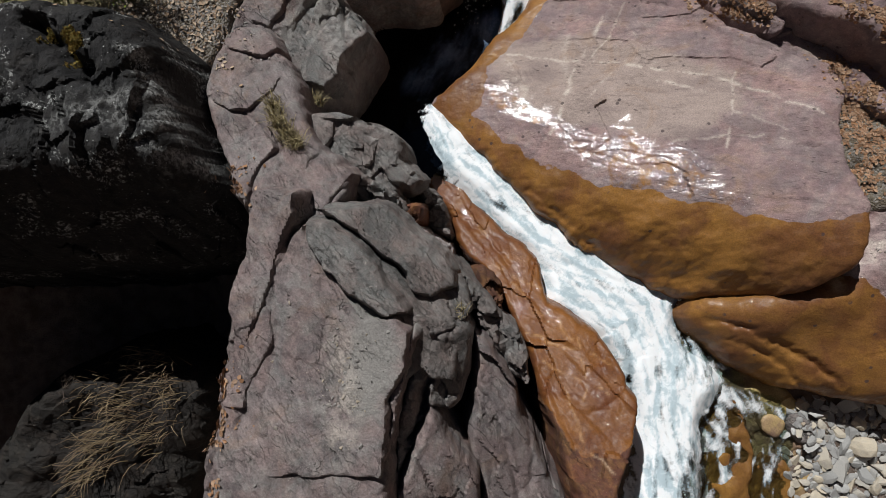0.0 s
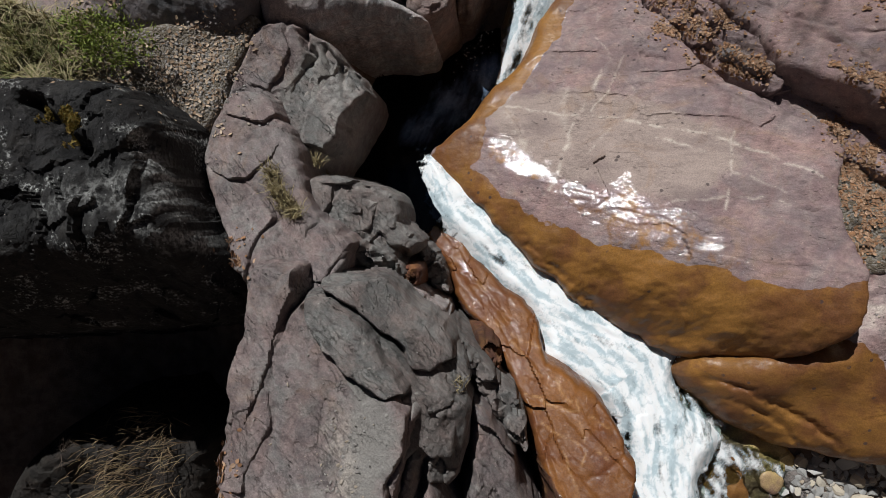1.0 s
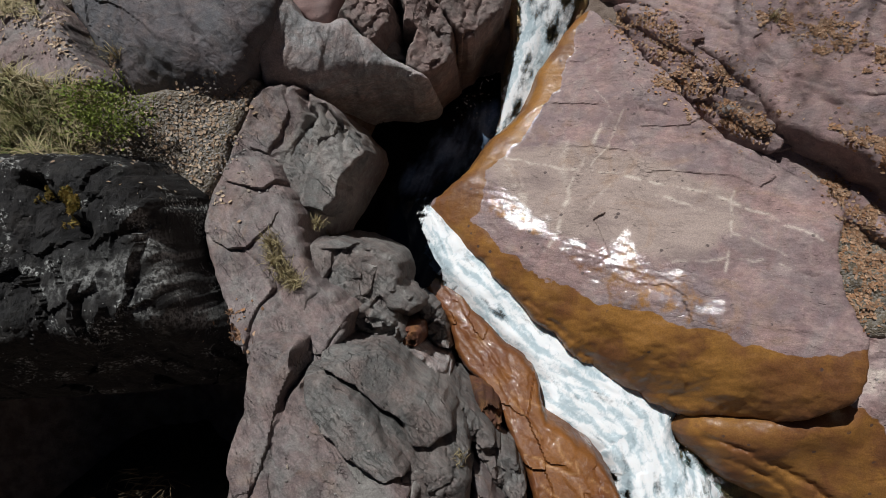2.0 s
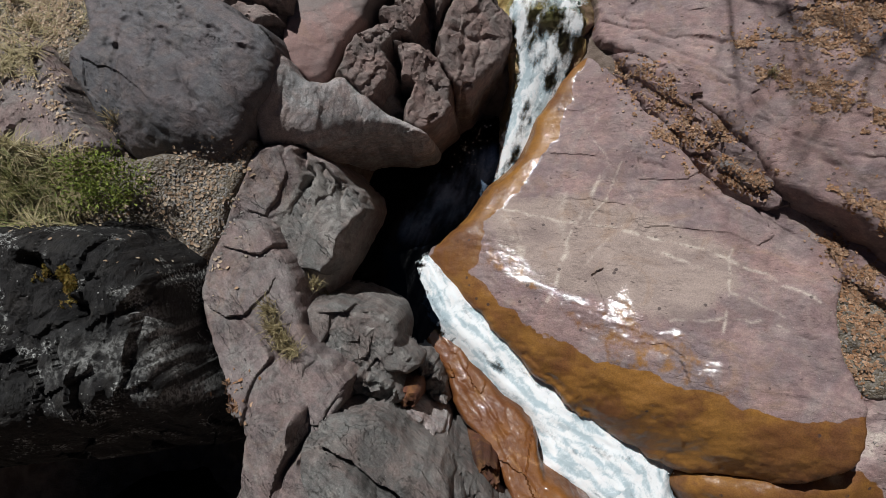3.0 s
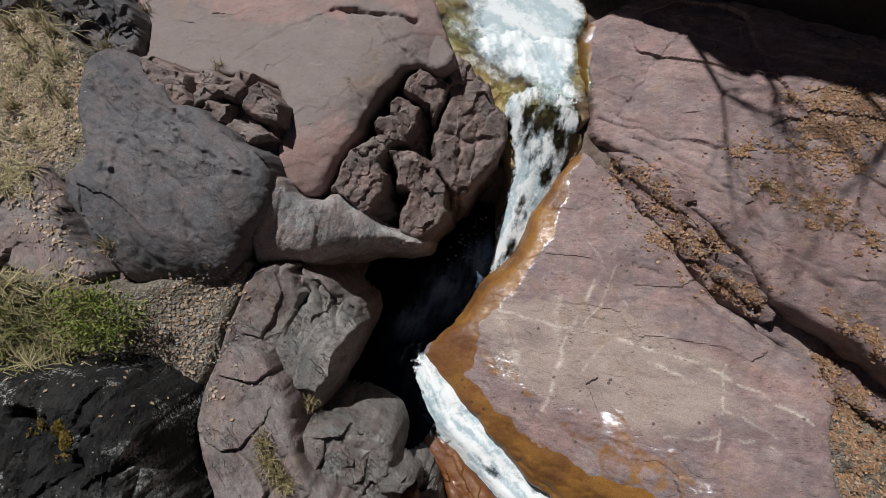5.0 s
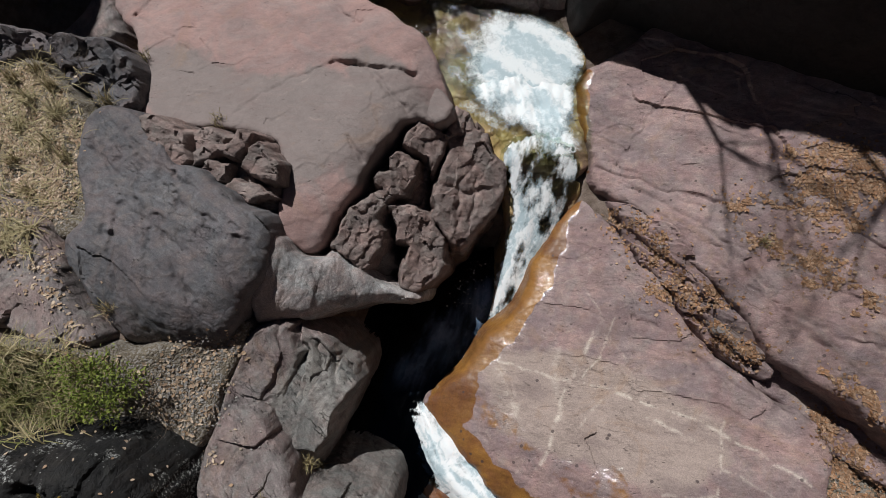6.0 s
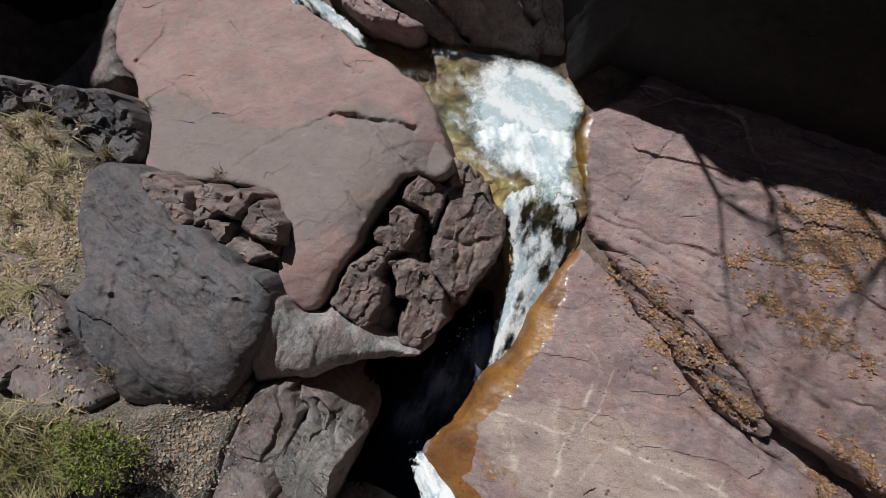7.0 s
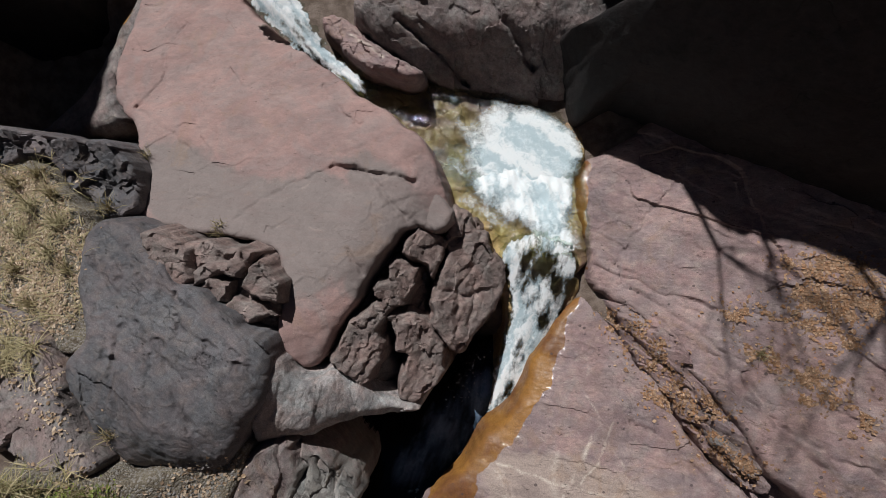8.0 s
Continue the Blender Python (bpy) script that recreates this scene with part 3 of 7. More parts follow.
rock('boulder', 'rounded wet brown boulder streaked with dark stains', STONE["pink"], [(3.61, -0.92), (3.88, -0.67), (4.32, -0.66), (5.02, -0.56), (5.54, -0.42), (5.83, 0.01), (6.18, 0.31), (6.95, 0.3), (7.35, -1.2), (7.25, -2.47), (6.28, -2.25), (5.42, -2.19), (4.99, -2.09), (4.39, -1.78), (4.0, -1.47), (3.7, -1.27)], (0.67, 0.31, 0.15, 5.36, -1.32),
     r=0.3,
     drop=0.3,
     lumps=0.07,
     lump_size=0.9,
     beds=0.02,
     bed_angle=-25,
     bed_size=0.2,
     seed=11,
     facet=0.15,
     facet_size=0.7,
     stretch=2.0,
     tilt=0.3,
     bevels=[(3.62, -1.38, 6.26, -1.99, 0.5, 0.1)],
     cracks=[([(3.9, -1.02), (4.57, -1.21), (5.38, -1.63), (5.81, -2.02)], 0.05, 0.07), ([(4.29, -1.35), (4.96, -1.66), (5.34, -2.06)], 0.04, 0.05)],
     veins=[([(5.48, -0.47), (5.9, -0.07), (6.06, 0.09)], 0.15, 0.8)],
     wet=[[(3.43, -0.86), (4.01, -0.33), (5.0, -0.36), (5.7, -0.3), (6.2, -0.75), (6.5, -1.5), (6.8, -1.97), (7.16, -2.73), (4.45, -2.58), (3.46, -1.39)]],
     swells=[(4.55, -0.82, 0.7, 0.28), (5.43, -0.63, 0.6, 0.2)])
rock('rock_slab', 'wet red-brown slab of rock beside the white water', STONE["brown"], [(-0.31, 1.41), (0.15, 1.25), (0.48, 0.91), (0.81, 0.49), (1.38, 0.01), (1.56, -0.34), (1.56, -0.74), (1.8, -0.91), (2.24, -1.2), (2.46, -1.41), (2.57, -1.71), (2.55, -1.89), (2.69, -2.03), (2.58, -2.52), (2.32, -2.96), (2.19, -3.6), (1.79, -3.63), (1.6, -2.88), (1.4, -2.31), (1.29, -1.75), (1.12, -1.31), (0.99, -0.84), (0.71, -0.43), (0.28, 0.01), (0.08, 0.62), (-0.27, 1.02)], (0.43, 0.16, -0.51, 1.26, -0.99),
     r=0.1,
     drop=0.3,
     lumps=0.02,
     rough=0.014,
     facet=0.35,
     facet_size=0.6,
     tilt=0.3,
     beds=0.03,
     bed_angle=-52,
     bed_size=0.22,
     soften=1,
     seed=21,
     stretch=2.0,
     worn=0.0,
     cracks=[([(1.17, -1.25), (1.75, -1.39), (2.42, -1.57)], 0.02, 0.02), ([(2.53, -1.92), (1.95, -2.28), (1.69, -2.02)], 0.02, 0.022), ([(0.15, 0.62), (0.69, 0.19), (1.02, -0.25)], 0.03, 0.03), ([(1.41, -1.68), (1.76, -2.68), (1.99, -3.16)], 0.03, 0.03)],
     veins=[([(0.85, -0.26), (1.26, -0.51), (1.7, -0.67)], 0.02, 0.8), ([(1.42, -1.6), (1.72, -1.74), (2.29, -2.0)], 0.018, 0.8), ([(1.92, -1.29), (2.0, -1.87), (1.79, -2.42)], 0.015, 0.7), ([(0.43, 0.57), (0.77, 0.1)], 0.02, 0.7), ([(1.19, -1.23), (1.83, -1.43), (2.38, -1.59)], 0.015, 1), ([(1.67, -0.99), (1.84, -1.29)], 0.03, 0.8), ([(1.69, -1.95), (1.91, -2.67), (2.29, -2.96)], 0.02, 0.8), ([(1.01, -0.43), (1.47, -0.99)], 0.02, 0.7)],
     wet=[[(-0.44, 1.49), (1.07, 0.56), (1.83, -0.67), (2.72, -1.57), (2.85, -2.11), (2.62, -2.64), (2.03, -2.79), (1.62, -2.62), (1.18, -1.61), (0.66, -0.51), (-0.04, 0.38)]])

# the rib of rock between the dark hollow and the stream
rib = rock('rock_rib', 'broad purple-grey rock rib, cracked and dusty', STONE["purple"], [(-2.36, 0.91), (-2.14, 1.01), (-1.69, 0.71), (-1.42, 0.44), (-1.14, 0.61), (-0.53, 0.33), (0.1, -0.18), (0.26, -0.48), (0.29, -0.72), (0.01, -0.9), (-0.3, -0.96), (-0.41, -1.31), (-0.48, -1.88), (-0.54, -2.27), (-0.53, -3.17), (-2.66, -3.2), (-2.52, -2.56), (-2.47, -2.01), (-2.43, -1.56), (-2.4, -1.21), (-2.35, -0.97), (-2.33, -0.61), (-2.29, -0.37), (-2.17, -0.17), (-2.16, 0.07), (-2.21, 0.39)], (2.81, 0.03, -0.18, -1.19, -1.08),
     r=0.1,
     drop=0.2,
     lumps=0.03,
     beds=0.035,
     bed_angle=-52,
     bed_size=0.24,
     facet=0.06,
     facet_size=0.7,
     tilt=0.4,
     stretch=2.6,
     rough=0.014,
     soften=1,
     warp=0.06,
     seed=31,
     crumble=0.2,
     bevels=[(-0.14, -1.2, -2.24, 0.26, 1.2, 0.05), (-0.14, -3.16, -0.42, -0.73, 0.9, 0.05)],
     cracks=[([(-1.6, 0.38), (-1.75, 0.1), (-1.83, -0.25), (-1.87, -0.56), (-1.84, -0.83), (-1.8, -1.16)], 0.022, 0.1), ([(-1.48, 0.36), (-1.25, 0.5), (-1.09, 0.64)], 0.03, 0.14), ([(-1.48, 0.34), (-1.03, -0.01), (-0.67, -0.36), (-0.17, -0.55)], 0.025, 0.08), ([(-1.03, 0.14), (-0.67, -0.33), (-0.32, -0.48)], 0.02, 0.07), ([(-1.24, 0.14), (-0.95, -0.13)], 0.02, 0.06), ([(-0.39, -0.78), (-0.43, -1.15), (-0.54, -1.48), (-0.6, -1.84), (-0.53, -2.22), (-0.54, -2.65)], 0.05, 0.28), ([(-2.31, -1.03), (-2.42, -1.67), (-2.44, -2.56)], 0.05, 0.14), ([(-2.25, -0.49), (-1.93, -0.64)], 0.012, 0.05), ([(-2.14, -0.37), (-2.01, -0.85), (-2.13, -1.44), (-2.13, -2.01)], 0.012, 0.04), ([(-1.8, -1.16), (-1.88, -1.55), (-1.79, -2.12)], 0.012, 0.04), ([(-1.54, -1.2), (-1.43, -1.55)], 0.012, 0.03), ([(-0.94, -0.73), (-0.87, -1.02), (-0.78, -1.2)], 0.015, 0.04), ([(-1.38, -0.49), (-1.13, -0.73), (-0.99, -1.02)], 0.012, 0.03)],
     veins=[([(-1.11, -1.08), (-1.01, -1.66), (-1.08, -2.05)], 0.3, 0.7), ([(-2.25, -0.61), (-2.08, -1.32)], 0.1, 0.35)],
     tone=[[(-1.17, 0.61), (0.1, -0.12), (0.28, -0.72), (-0.39, -0.96), (-0.87, -1.2), (-1.13, -0.73), (-1.41, 0.26)]])
rock('broken_face', 'grey cleaved rock with long broken edges', STONE["grey"], [(-1.32, 0.71), (-0.63, 0.41), (-0.18, 0.07), (0.13, -0.21), (0.32, -0.57), (0.35, -0.84), (0.01, -0.98), (-0.31, -1.0), (-0.49, -0.92), (-0.66, -0.63), (-0.94, -0.26), (-1.24, 0.14), (-1.48, 0.43)], (1.87, -0.77, -1.1, -0.42, -0.23),
     r=0.06,
     drop=0.12,
     facet=1.0,
     facet_size=0.26,
     tilt=0.5,
     stretch=3.5,
     bed_angle=-47,
     crumble=0.35,
     beds=0.05,
     bed_size=0.15,
     soften=1,
     lumps=0.03,
     seed=30,
     cracks=[([(-1.05, 0.52), (-0.6, 0.01), (-0.17, -0.41)], 0.03, 0.1), ([(-0.69, 0.3), (-0.17, -0.21), (0.18, -0.69)], 0.03, 0.12), ([(-1.12, 0.14), (-0.62, -0.45), (-0.35, -0.82)], 0.03, 0.1)],
     veins=[([(-1.16, 0.36), (-0.59, -0.06)], 0.12, 0.5)],
     parent=rib)
rock('broken_face', 'grey fractured rock with steep broken faces', STONE["grey"], [(-0.37, -0.93), (-0.06, -0.93), (0.28, -0.81), (0.4, -1.1), (0.39, -1.45), (0.32, -1.79), (0.04, -1.96), (-0.14, -1.91), (-0.25, -2.18), (-0.4, -2.4), (-0.52, -2.62), (-0.58, -2.34), (-0.52, -1.85), (-0.43, -1.36)], (2.25, -0.9, 0.1, 0.0, -1.6),
     r=0.12,
     drop=0.5,
     facet=0.6,
     facet_size=0.5,
     tilt=0.7,
     soften=1,
     lumps=0.04,
     seed=33,
     stretch=2.0,
     bed_angle=-65,
     crumble=0.2,
     cracks=[([(-0.15, -0.86), (-0.17, -1.39), (-0.21, -1.8), (-0.4, -2.28)], 0.05, 0.25), ([(0.11, -0.92), (0.04, -1.45), (-0.16, -1.81)], 0.03, 0.1)],
     parent=rib)
rock('slab', 'narrow purple-grey slab with a sharp edge', STONE["purple"], [(-0.2, -1.82), (-0.06, -1.92), (0.1, -2.25), (0.35, -2.49), (0.45, -2.88), (0.43, -3.67), (-0.52, -3.48), (-0.58, -2.73), (-0.4, -2.44), (-0.27, -2.14)], (2.45, -0.35, 0.0, 0.0, -2.6),
     r=0.08,
     drop=0.35,
     soften=1,
     facet=0.6,
     facet_size=0.6,
     beds=0.015,
     bed_angle=-65,
     bed_size=0.2,
     seed=35,
     stretch=2.5,
     tilt=0.3,
     lumps=0.03,
     parent=rib)
rock('slab', 'smooth purple-grey slab leaning along the rib', STONE["purple"], [(0.38, -1.02), (0.6, -1.13), (0.81, -1.56), (1.04, -2.01), (1.15, -2.36), (1.41, -2.91), (1.62, -3.3), (1.66, -3.93), (0.44, -3.75), (0.49, -3.13), (0.37, -2.6), (0.29, -2.2), (0.38, -1.94), (0.41, -1.47)], (1.75, -0.3, -0.15, 0.6, -1.4),
     r=0.1,
     drop=0.4,
     soften=1,
     facet=0.6,
     facet_size=0.6,
     beds=0.015,
     bed_angle=-60,
     bed_size=0.25,
     seed=37,
     stretch=2.5,
     tilt=0.3,
     lumps=0.03,
     cracks=[([(0.39, -1.67), (0.67, -2.1), (0.88, -2.78), (0.94, -3.18)], 0.02, 0.05), ([(1.15, -2.34), (1.09, -2.94)], 0.02, 0.08)],
     parent=rib)
rock('slab', 'grey speckled slab with a dusty top', STONE["grey"], [(0.41, -0.78), (0.75, -0.91), (1.09, -1.16), (1.2, -1.53), (1.17, -1.83), (0.96, -1.74), (0.77, -1.41), (0.55, -1.16)], (1.15, -0.4, -0.2, 0.9, -0.85),
     r=0.08,
     drop=0.2,
     soften=1,
     facet=1.0,
     facet_size=0.3,
     seed=39,
     tilt=0.6,
     lumps=0.02,
     parent=rib)
rock('block', 'small dark broken rock', STONE["grey"], [(0.12, -0.22), (0.39, -0.45), (0.66, -0.68), (0.9, -0.92), (0.64, -0.91), (0.34, -0.78), (0.16, -0.51)], (1.1, -0.6, -0.3, 0.5, -0.2),
     r=0.08,
     drop=0.2,
     soften=1,
     facet=1.0,
     facet_size=0.25,
     seed=41,
     tilt=0.6,
     lumps=0.02,
     parent=rib)
rock('rock', 'dark red-brown rock wedged beside the wet slab', STONE["brown"], [(0.54, -0.24), (0.79, -0.44), (0.87, -0.73), (0.83, -0.97), (0.6, -0.76), (0.5, -0.48)], (0.6, -0.3, -0.2, 0.7, -0.3),
     r=0.1,
     drop=0.2,
     soften=1,
     facet=1.0,
     facet_size=0.25,
     seed=42,
     tilt=0.6,
     lumps=0.02)
rock('rock', 'small reddish block of stone', STONE["brown"], [(-0.63, 0.48), (-0.53, 0.68), (-0.34, 0.69), (-0.26, 0.57), (-0.32, 0.38), (-0.5, 0.35)], (0.75, -0.1, 0.1, -0.35, 0.55),
     r=0.06,
     drop=0.2,
     soften=1,
     facet=1.0,
     facet_size=0.2,
     seed=43,
     tilt=0.6,
     lumps=0.02)
rock('block', 'pale grey broken rock', STONE["pale"], [(-0.66, 0.38), (-0.31, 0.34), (0.05, 0.09), (0.13, -0.16), (-0.11, -0.11), (-0.5, 0.13)], (0.8, -0.5, 0, -0.2, 0.2),
     r=0.08,
     drop=0.2,
     soften=1,
     facet=1.0,
     facet_size=0.22,
     seed=44,
     tilt=0.6,
     lumps=0.02,
     parent=rib)
rock('rock', 'dark broken rock in the shade', STONE["grey"], [(-0.47, 1.05), (-0.12, 0.89), (0.14, 0.5), (0.2, 0.1), (-0.13, 0.19), (-0.34, 0.54)], (-0.1, -0.4, 0.2, 0, 0.6),
     r=0.1,
     drop=0.2,
     soften=1,
     facet=1.0,
     facet_size=0.3,
     seed=45,
     tilt=0.6,
     lumps=0.02)
rock('ledge', 'dark grey ledge above the slab', STONE["grey"], [(-1.31, 1.06), (-0.95, 1.01), (-0.55, 0.76), (-0.43, 0.49), (-0.67, 0.42), (-1.04, 0.61), (-1.36, 0.72)], (1.15, -0.5, 0.2, -1, 0.95),
     r=0.07,
     drop=0.2,
     soften=1,
     facet=1.0,
     facet_size=0.25,
     seed=46,
     tilt=0.6,
     lumps=0.02,
     parent=rib)
rib_middle = rock('rock_rib', 'purple-grey worn rock with rounded bulges', STONE["purple"], [(-2.99, 2.84), (-2.88, 2.97), (-2.27, 2.86), (-2.05, 2.48), (-1.85, 1.9), (-1.63, 1.28), (-1.23, 1.2), (-1.15, 0.74), (-1.44, 0.34), (-1.87, 0.21), (-2.26, 0.23), (-2.46, 0.57), (-2.65, 0.92), (-2.85, 1.28), (-3.08, 1.85), (-3.16, 2.31)], (1.49, -0.13, -0.36, -2.26, 1.78),
     r=0.1,
     drop=0.2,
     lumps=0.03,
     lump_size=0.5,
     soften=2,
     facet=0.08,
     facet_size=0.5,
     rough=0.014,
     beds=0.02,
     bed_angle=70,
     bed_size=0.2,
     seed=51,
     stretch=1.6,
     tilt=0.4,
     crumble=0.15,
     cracks=[([(-2.1, 1.22), (-1.93, 0.83), (-1.94, 0.58)], 0.04, 0.12), ([(-1.27, 0.77), (-1.49, 0.5), (-1.87, 0.27)], 0.04, 0.14), ([(-1.65, 1.21), (-1.78, 0.7)], 0.03, 0.06), ([(-2.73, 1.85), (-2.35, 1.56), (-2.1, 1.22)], 0.03, 0.05)])
rib_upper = rock('rock_rib', 'worn rock with pale fluted fins above the dark pool', STONE["purple"], [(-2.75, 3.92), (-2.58, 4.11), (-2.23, 4.24), (-1.89, 4.06), (-1.64, 3.94), (-1.43, 3.69), (-1.18, 3.53), (-1.13, 3.21), (-1.29, 2.84), (-1.42, 2.42), (-1.61, 2.16), (-1.74, 1.76), (-1.98, 1.69), (-2.21, 2.12), (-2.36, 2.61), (-2.96, 2.76), (-3.04, 2.97), (-2.88, 3.4)], (0.63, -0.36, -0.05, -2.0, 3.62),
     r=0.1,
     drop=0.3,
     lumps=0.04,
     soften=1,
     facet=0.1,
     facet_size=0.5,
     seed=53,
     rough=0.016,
     beds=0.02,
     bed_angle=75,
     bed_size=0.15,
     stretch=2.0,
     tilt=0.5,
     crumble=0.2,
     bevels=[(-1.75, 2.3, -1.1, 3.45, 2.5, 0.06)],
     cracks=[([(-2.05, 4.09), (-1.89, 3.79), (-1.93, 3.46), (-2.07, 3.17)], 0.06, 0.38), ([(-1.76, 3.9), (-1.53, 3.6), (-1.42, 3.21)], 0.05, 0.3), ([(-1.45, 3.66), (-1.26, 3.44)], 0.045, 0.25), ([(-1.58, 3.88), (-1.66, 3.42), (-1.46, 3.0)], 0.04, 0.12), ([(-2.23, 4.23), (-2.3, 3.57), (-2.65, 3.17)], 0.04, 0.06)],
     veins=[([(-1.7, 3.83), (-1.54, 3.42), (-1.26, 3.26)], 0.05, 0.8), ([(-2.07, 3.25), (-1.77, 2.76), (-1.76, 2.27)], 0.2, 0.6), ([(-1.62, 3.42), (-1.46, 3.0), (-1.53, 2.42)], 0.25, 0.6)],
     tone=[[(-1.93, 3.99), (-1.15, 3.51), (-1.14, 3.17), (-1.46, 2.34), (-1.76, 1.78), (-2.21, 2.12), (-2.29, 3.17), (-2.08, 3.58)]])
grey_block = rock('rock', 'grey rounded block beside the dark pool', STONE["grey"], [(-1.95, 1.83), (-1.65, 1.89), (-1.2, 1.85), (-0.68, 1.72), (-0.57, 1.48), (-0.63, 1.09), (-0.55, 0.74), (-0.97, 0.83), (-1.32, 0.94), (-1.72, 1.18), (-1.92, 1.5)], (0.95, -0.35, -0.1, -1.2, 2),
     r=0.1,
     drop=0.25,
     soften=2,
     facet=0.4,
     facet_size=0.45,
     seed=55,
     tilt=0.4,
     lumps=0.03,
     cracks=[([(-1.43, 1.84), (-1.54, 1.47), (-1.57, 1.17)], 0.02, 0.08), ([(-0.98, 1.43), (-1.05, 1.05)], 0.03, 0.06)],
     veins=[([(-1.14, 1.75), (-0.68, 1.64)], 0.08, 0.8)])

# joints and plates on the rib
rock('flute', 'fluted purple-pink rock beside the bank', STONE["purple"], [(-2.63, 4.01), (-2.28, 4.07), (-2.22, 3.75), (-2.29, 3.37), (-2.4, 3.15), (-2.65, 3.2), (-2.8, 3.38), (-2.73, 3.67)], (0.83, -0.16, -0.18, -2.50, 3.57),
     r=0.03, drop=0.03, skirt=0.12, steep=5, lumps=0.02, lump_size=0.4, facet=0.16, facet_size=0.3, tilt=0.35, soften=0, stretch=2.2, bed_angle=75, crumble=0.25, warp=0.06, seed=301,
     parent=rib_upper)
rock('slab', 'reddish slab with straight joints', STONE["purple"], [(-2.8, 3.06), (-2.47, 3.06), (-2.32, 2.9), (-2.2, 2.75), (-2.34, 2.61), (-2.7, 2.67), (-2.88, 2.7), (-2.99, 2.76), (-2.93, 2.9)], (1.21, -0.12, -0.52, -2.63, 2.82),
     r=0.03, drop=0.03, skirt=0.12, steep=5, lumps=0.02, lump_size=0.4, facet=0.16, facet_size=0.3, tilt=0.35, soften=0, stretch=2.2, bed_angle=-15, crumble=0.25, warp=0.06, seed=302,
     parent=rib_upper)
rock('worn_face', 'pale worn face with ragged fins', STONE["grey"], [(-2.12, 3.48), (-1.89, 3.57), (-1.71, 3.9), (-1.59, 3.68), (-1.48, 3.37), (-1.4, 3.58), (-1.2, 3.43), (-1.14, 3.27), (-1.3, 3.03), (-1.42, 2.85), (-1.53, 2.54), (-1.69, 2.32), (-1.92, 2.38), (-2.07, 2.45), (-2.25, 2.64), (-2.28, 2.93), (-2.22, 3.26)], (0.57, -0.28, -0.23, -1.72, 3.10),
     r=0.03, drop=0.03, skirt=0.12, steep=5, lumps=0.02, lump_size=0.4, facet=0.16, facet_size=0.3, tilt=0.35, soften=0, stretch=2.2, bed_angle=70, crumble=0.25, warp=0.06, seed=303, cracks=[([(-1.62, 3.72), (-1.5, 3.45), (-1.42, 3.1)], 0.03, 0.1), ([(-1.4, 3.5), (-1.28, 3.25)], 0.03, 0.12)], veins=[([(-1.62, 3.3), (-1.6, 2.6)], 0.3, 0.7), ([(-1.4, 3.2), (-1.5, 2.8)], 0.2, 0.7)],
     parent=rib_upper)
rock('plate', 'smooth purple-grey plate of worn rock', STONE["purple"], [(-3.09, 2.12), (-2.93, 2.49), (-2.69, 2.63), (-2.32, 2.56), (-2.19, 2.31), (-2.24, 2.11), (-2.46, 1.82), (-2.7, 1.81), (-2.95, 1.89)], (1.40, -0.07, -0.55, -2.62, 2.19),
     r=0.03, drop=0.03, skirt=0.12, steep=5, lumps=0.02, lump_size=0.4, facet=0.16, facet_size=0.3, tilt=0.35, soften=0, stretch=2.2, bed_angle=-50, crumble=0.25, warp=0.06, seed=304,
     parent=rib_middle)
rock('lobe', 'long rounded lobe of purple-grey rock', STONE["purple"], [(-2.97, 1.8), (-2.73, 1.85), (-2.44, 1.74), (-2.25, 1.47), (-2.13, 1.25), (-2.26, 1.06), (-2.33, 0.74), (-2.4, 0.53), (-2.57, 0.84), (-2.76, 1.28)], (1.72, 0.00, -0.44, -2.48, 1.26),
     r=0.03, drop=0.03, skirt=0.12, steep=5, lumps=0.02, lump_size=0.4, facet=0.16, facet_size=0.3, tilt=0.35, soften=0, stretch=2.2, bed_angle=70, crumble=0.25, warp=0.06, seed=305,
     parent=rib_middle)
rock('lobe', 'rounded brown-purple lobe of rock', STONE["purple"], [(-2.11, 1.24), (-1.92, 1.21), (-1.81, 0.95), (-1.75, 0.63), (-1.89, 0.54), (-2.11, 0.7), (-2.27, 0.81), (-2.25, 0.99)], (1.79, -0.32, -0.62, -2.01, 0.88),
     r=0.03, drop=0.03, skirt=0.12, steep=5, lumps=0.02, lump_size=0.4, facet=0.06, facet_size=0.3, tilt=0.35, soften=0, stretch=2.2, bed_angle=-50, crumble=0.25, warp=0.06, seed=306,
     parent=rib_middle)
rock('plate', 'flat brownish plate with clean joints', STONE["purple"], [(-1.8, 1.11), (-1.59, 1.19), (-1.23, 1.02), (-1.15, 0.93), (-1.41, 0.64), (-1.47, 0.5), (-1.75, 0.53), (-1.8, 0.78)], (1.75, -0.16, -0.43, -1.53, 0.84),
     r=0.03, drop=0.03, skirt=0.12, steep=5, lumps=0.02, lump_size=0.4, facet=0.16, facet_size=0.3, tilt=0.35, soften=0, stretch=2.2, bed_angle=-40, crumble=0.25, warp=0.06, seed=307,
     parent=rib_middle)
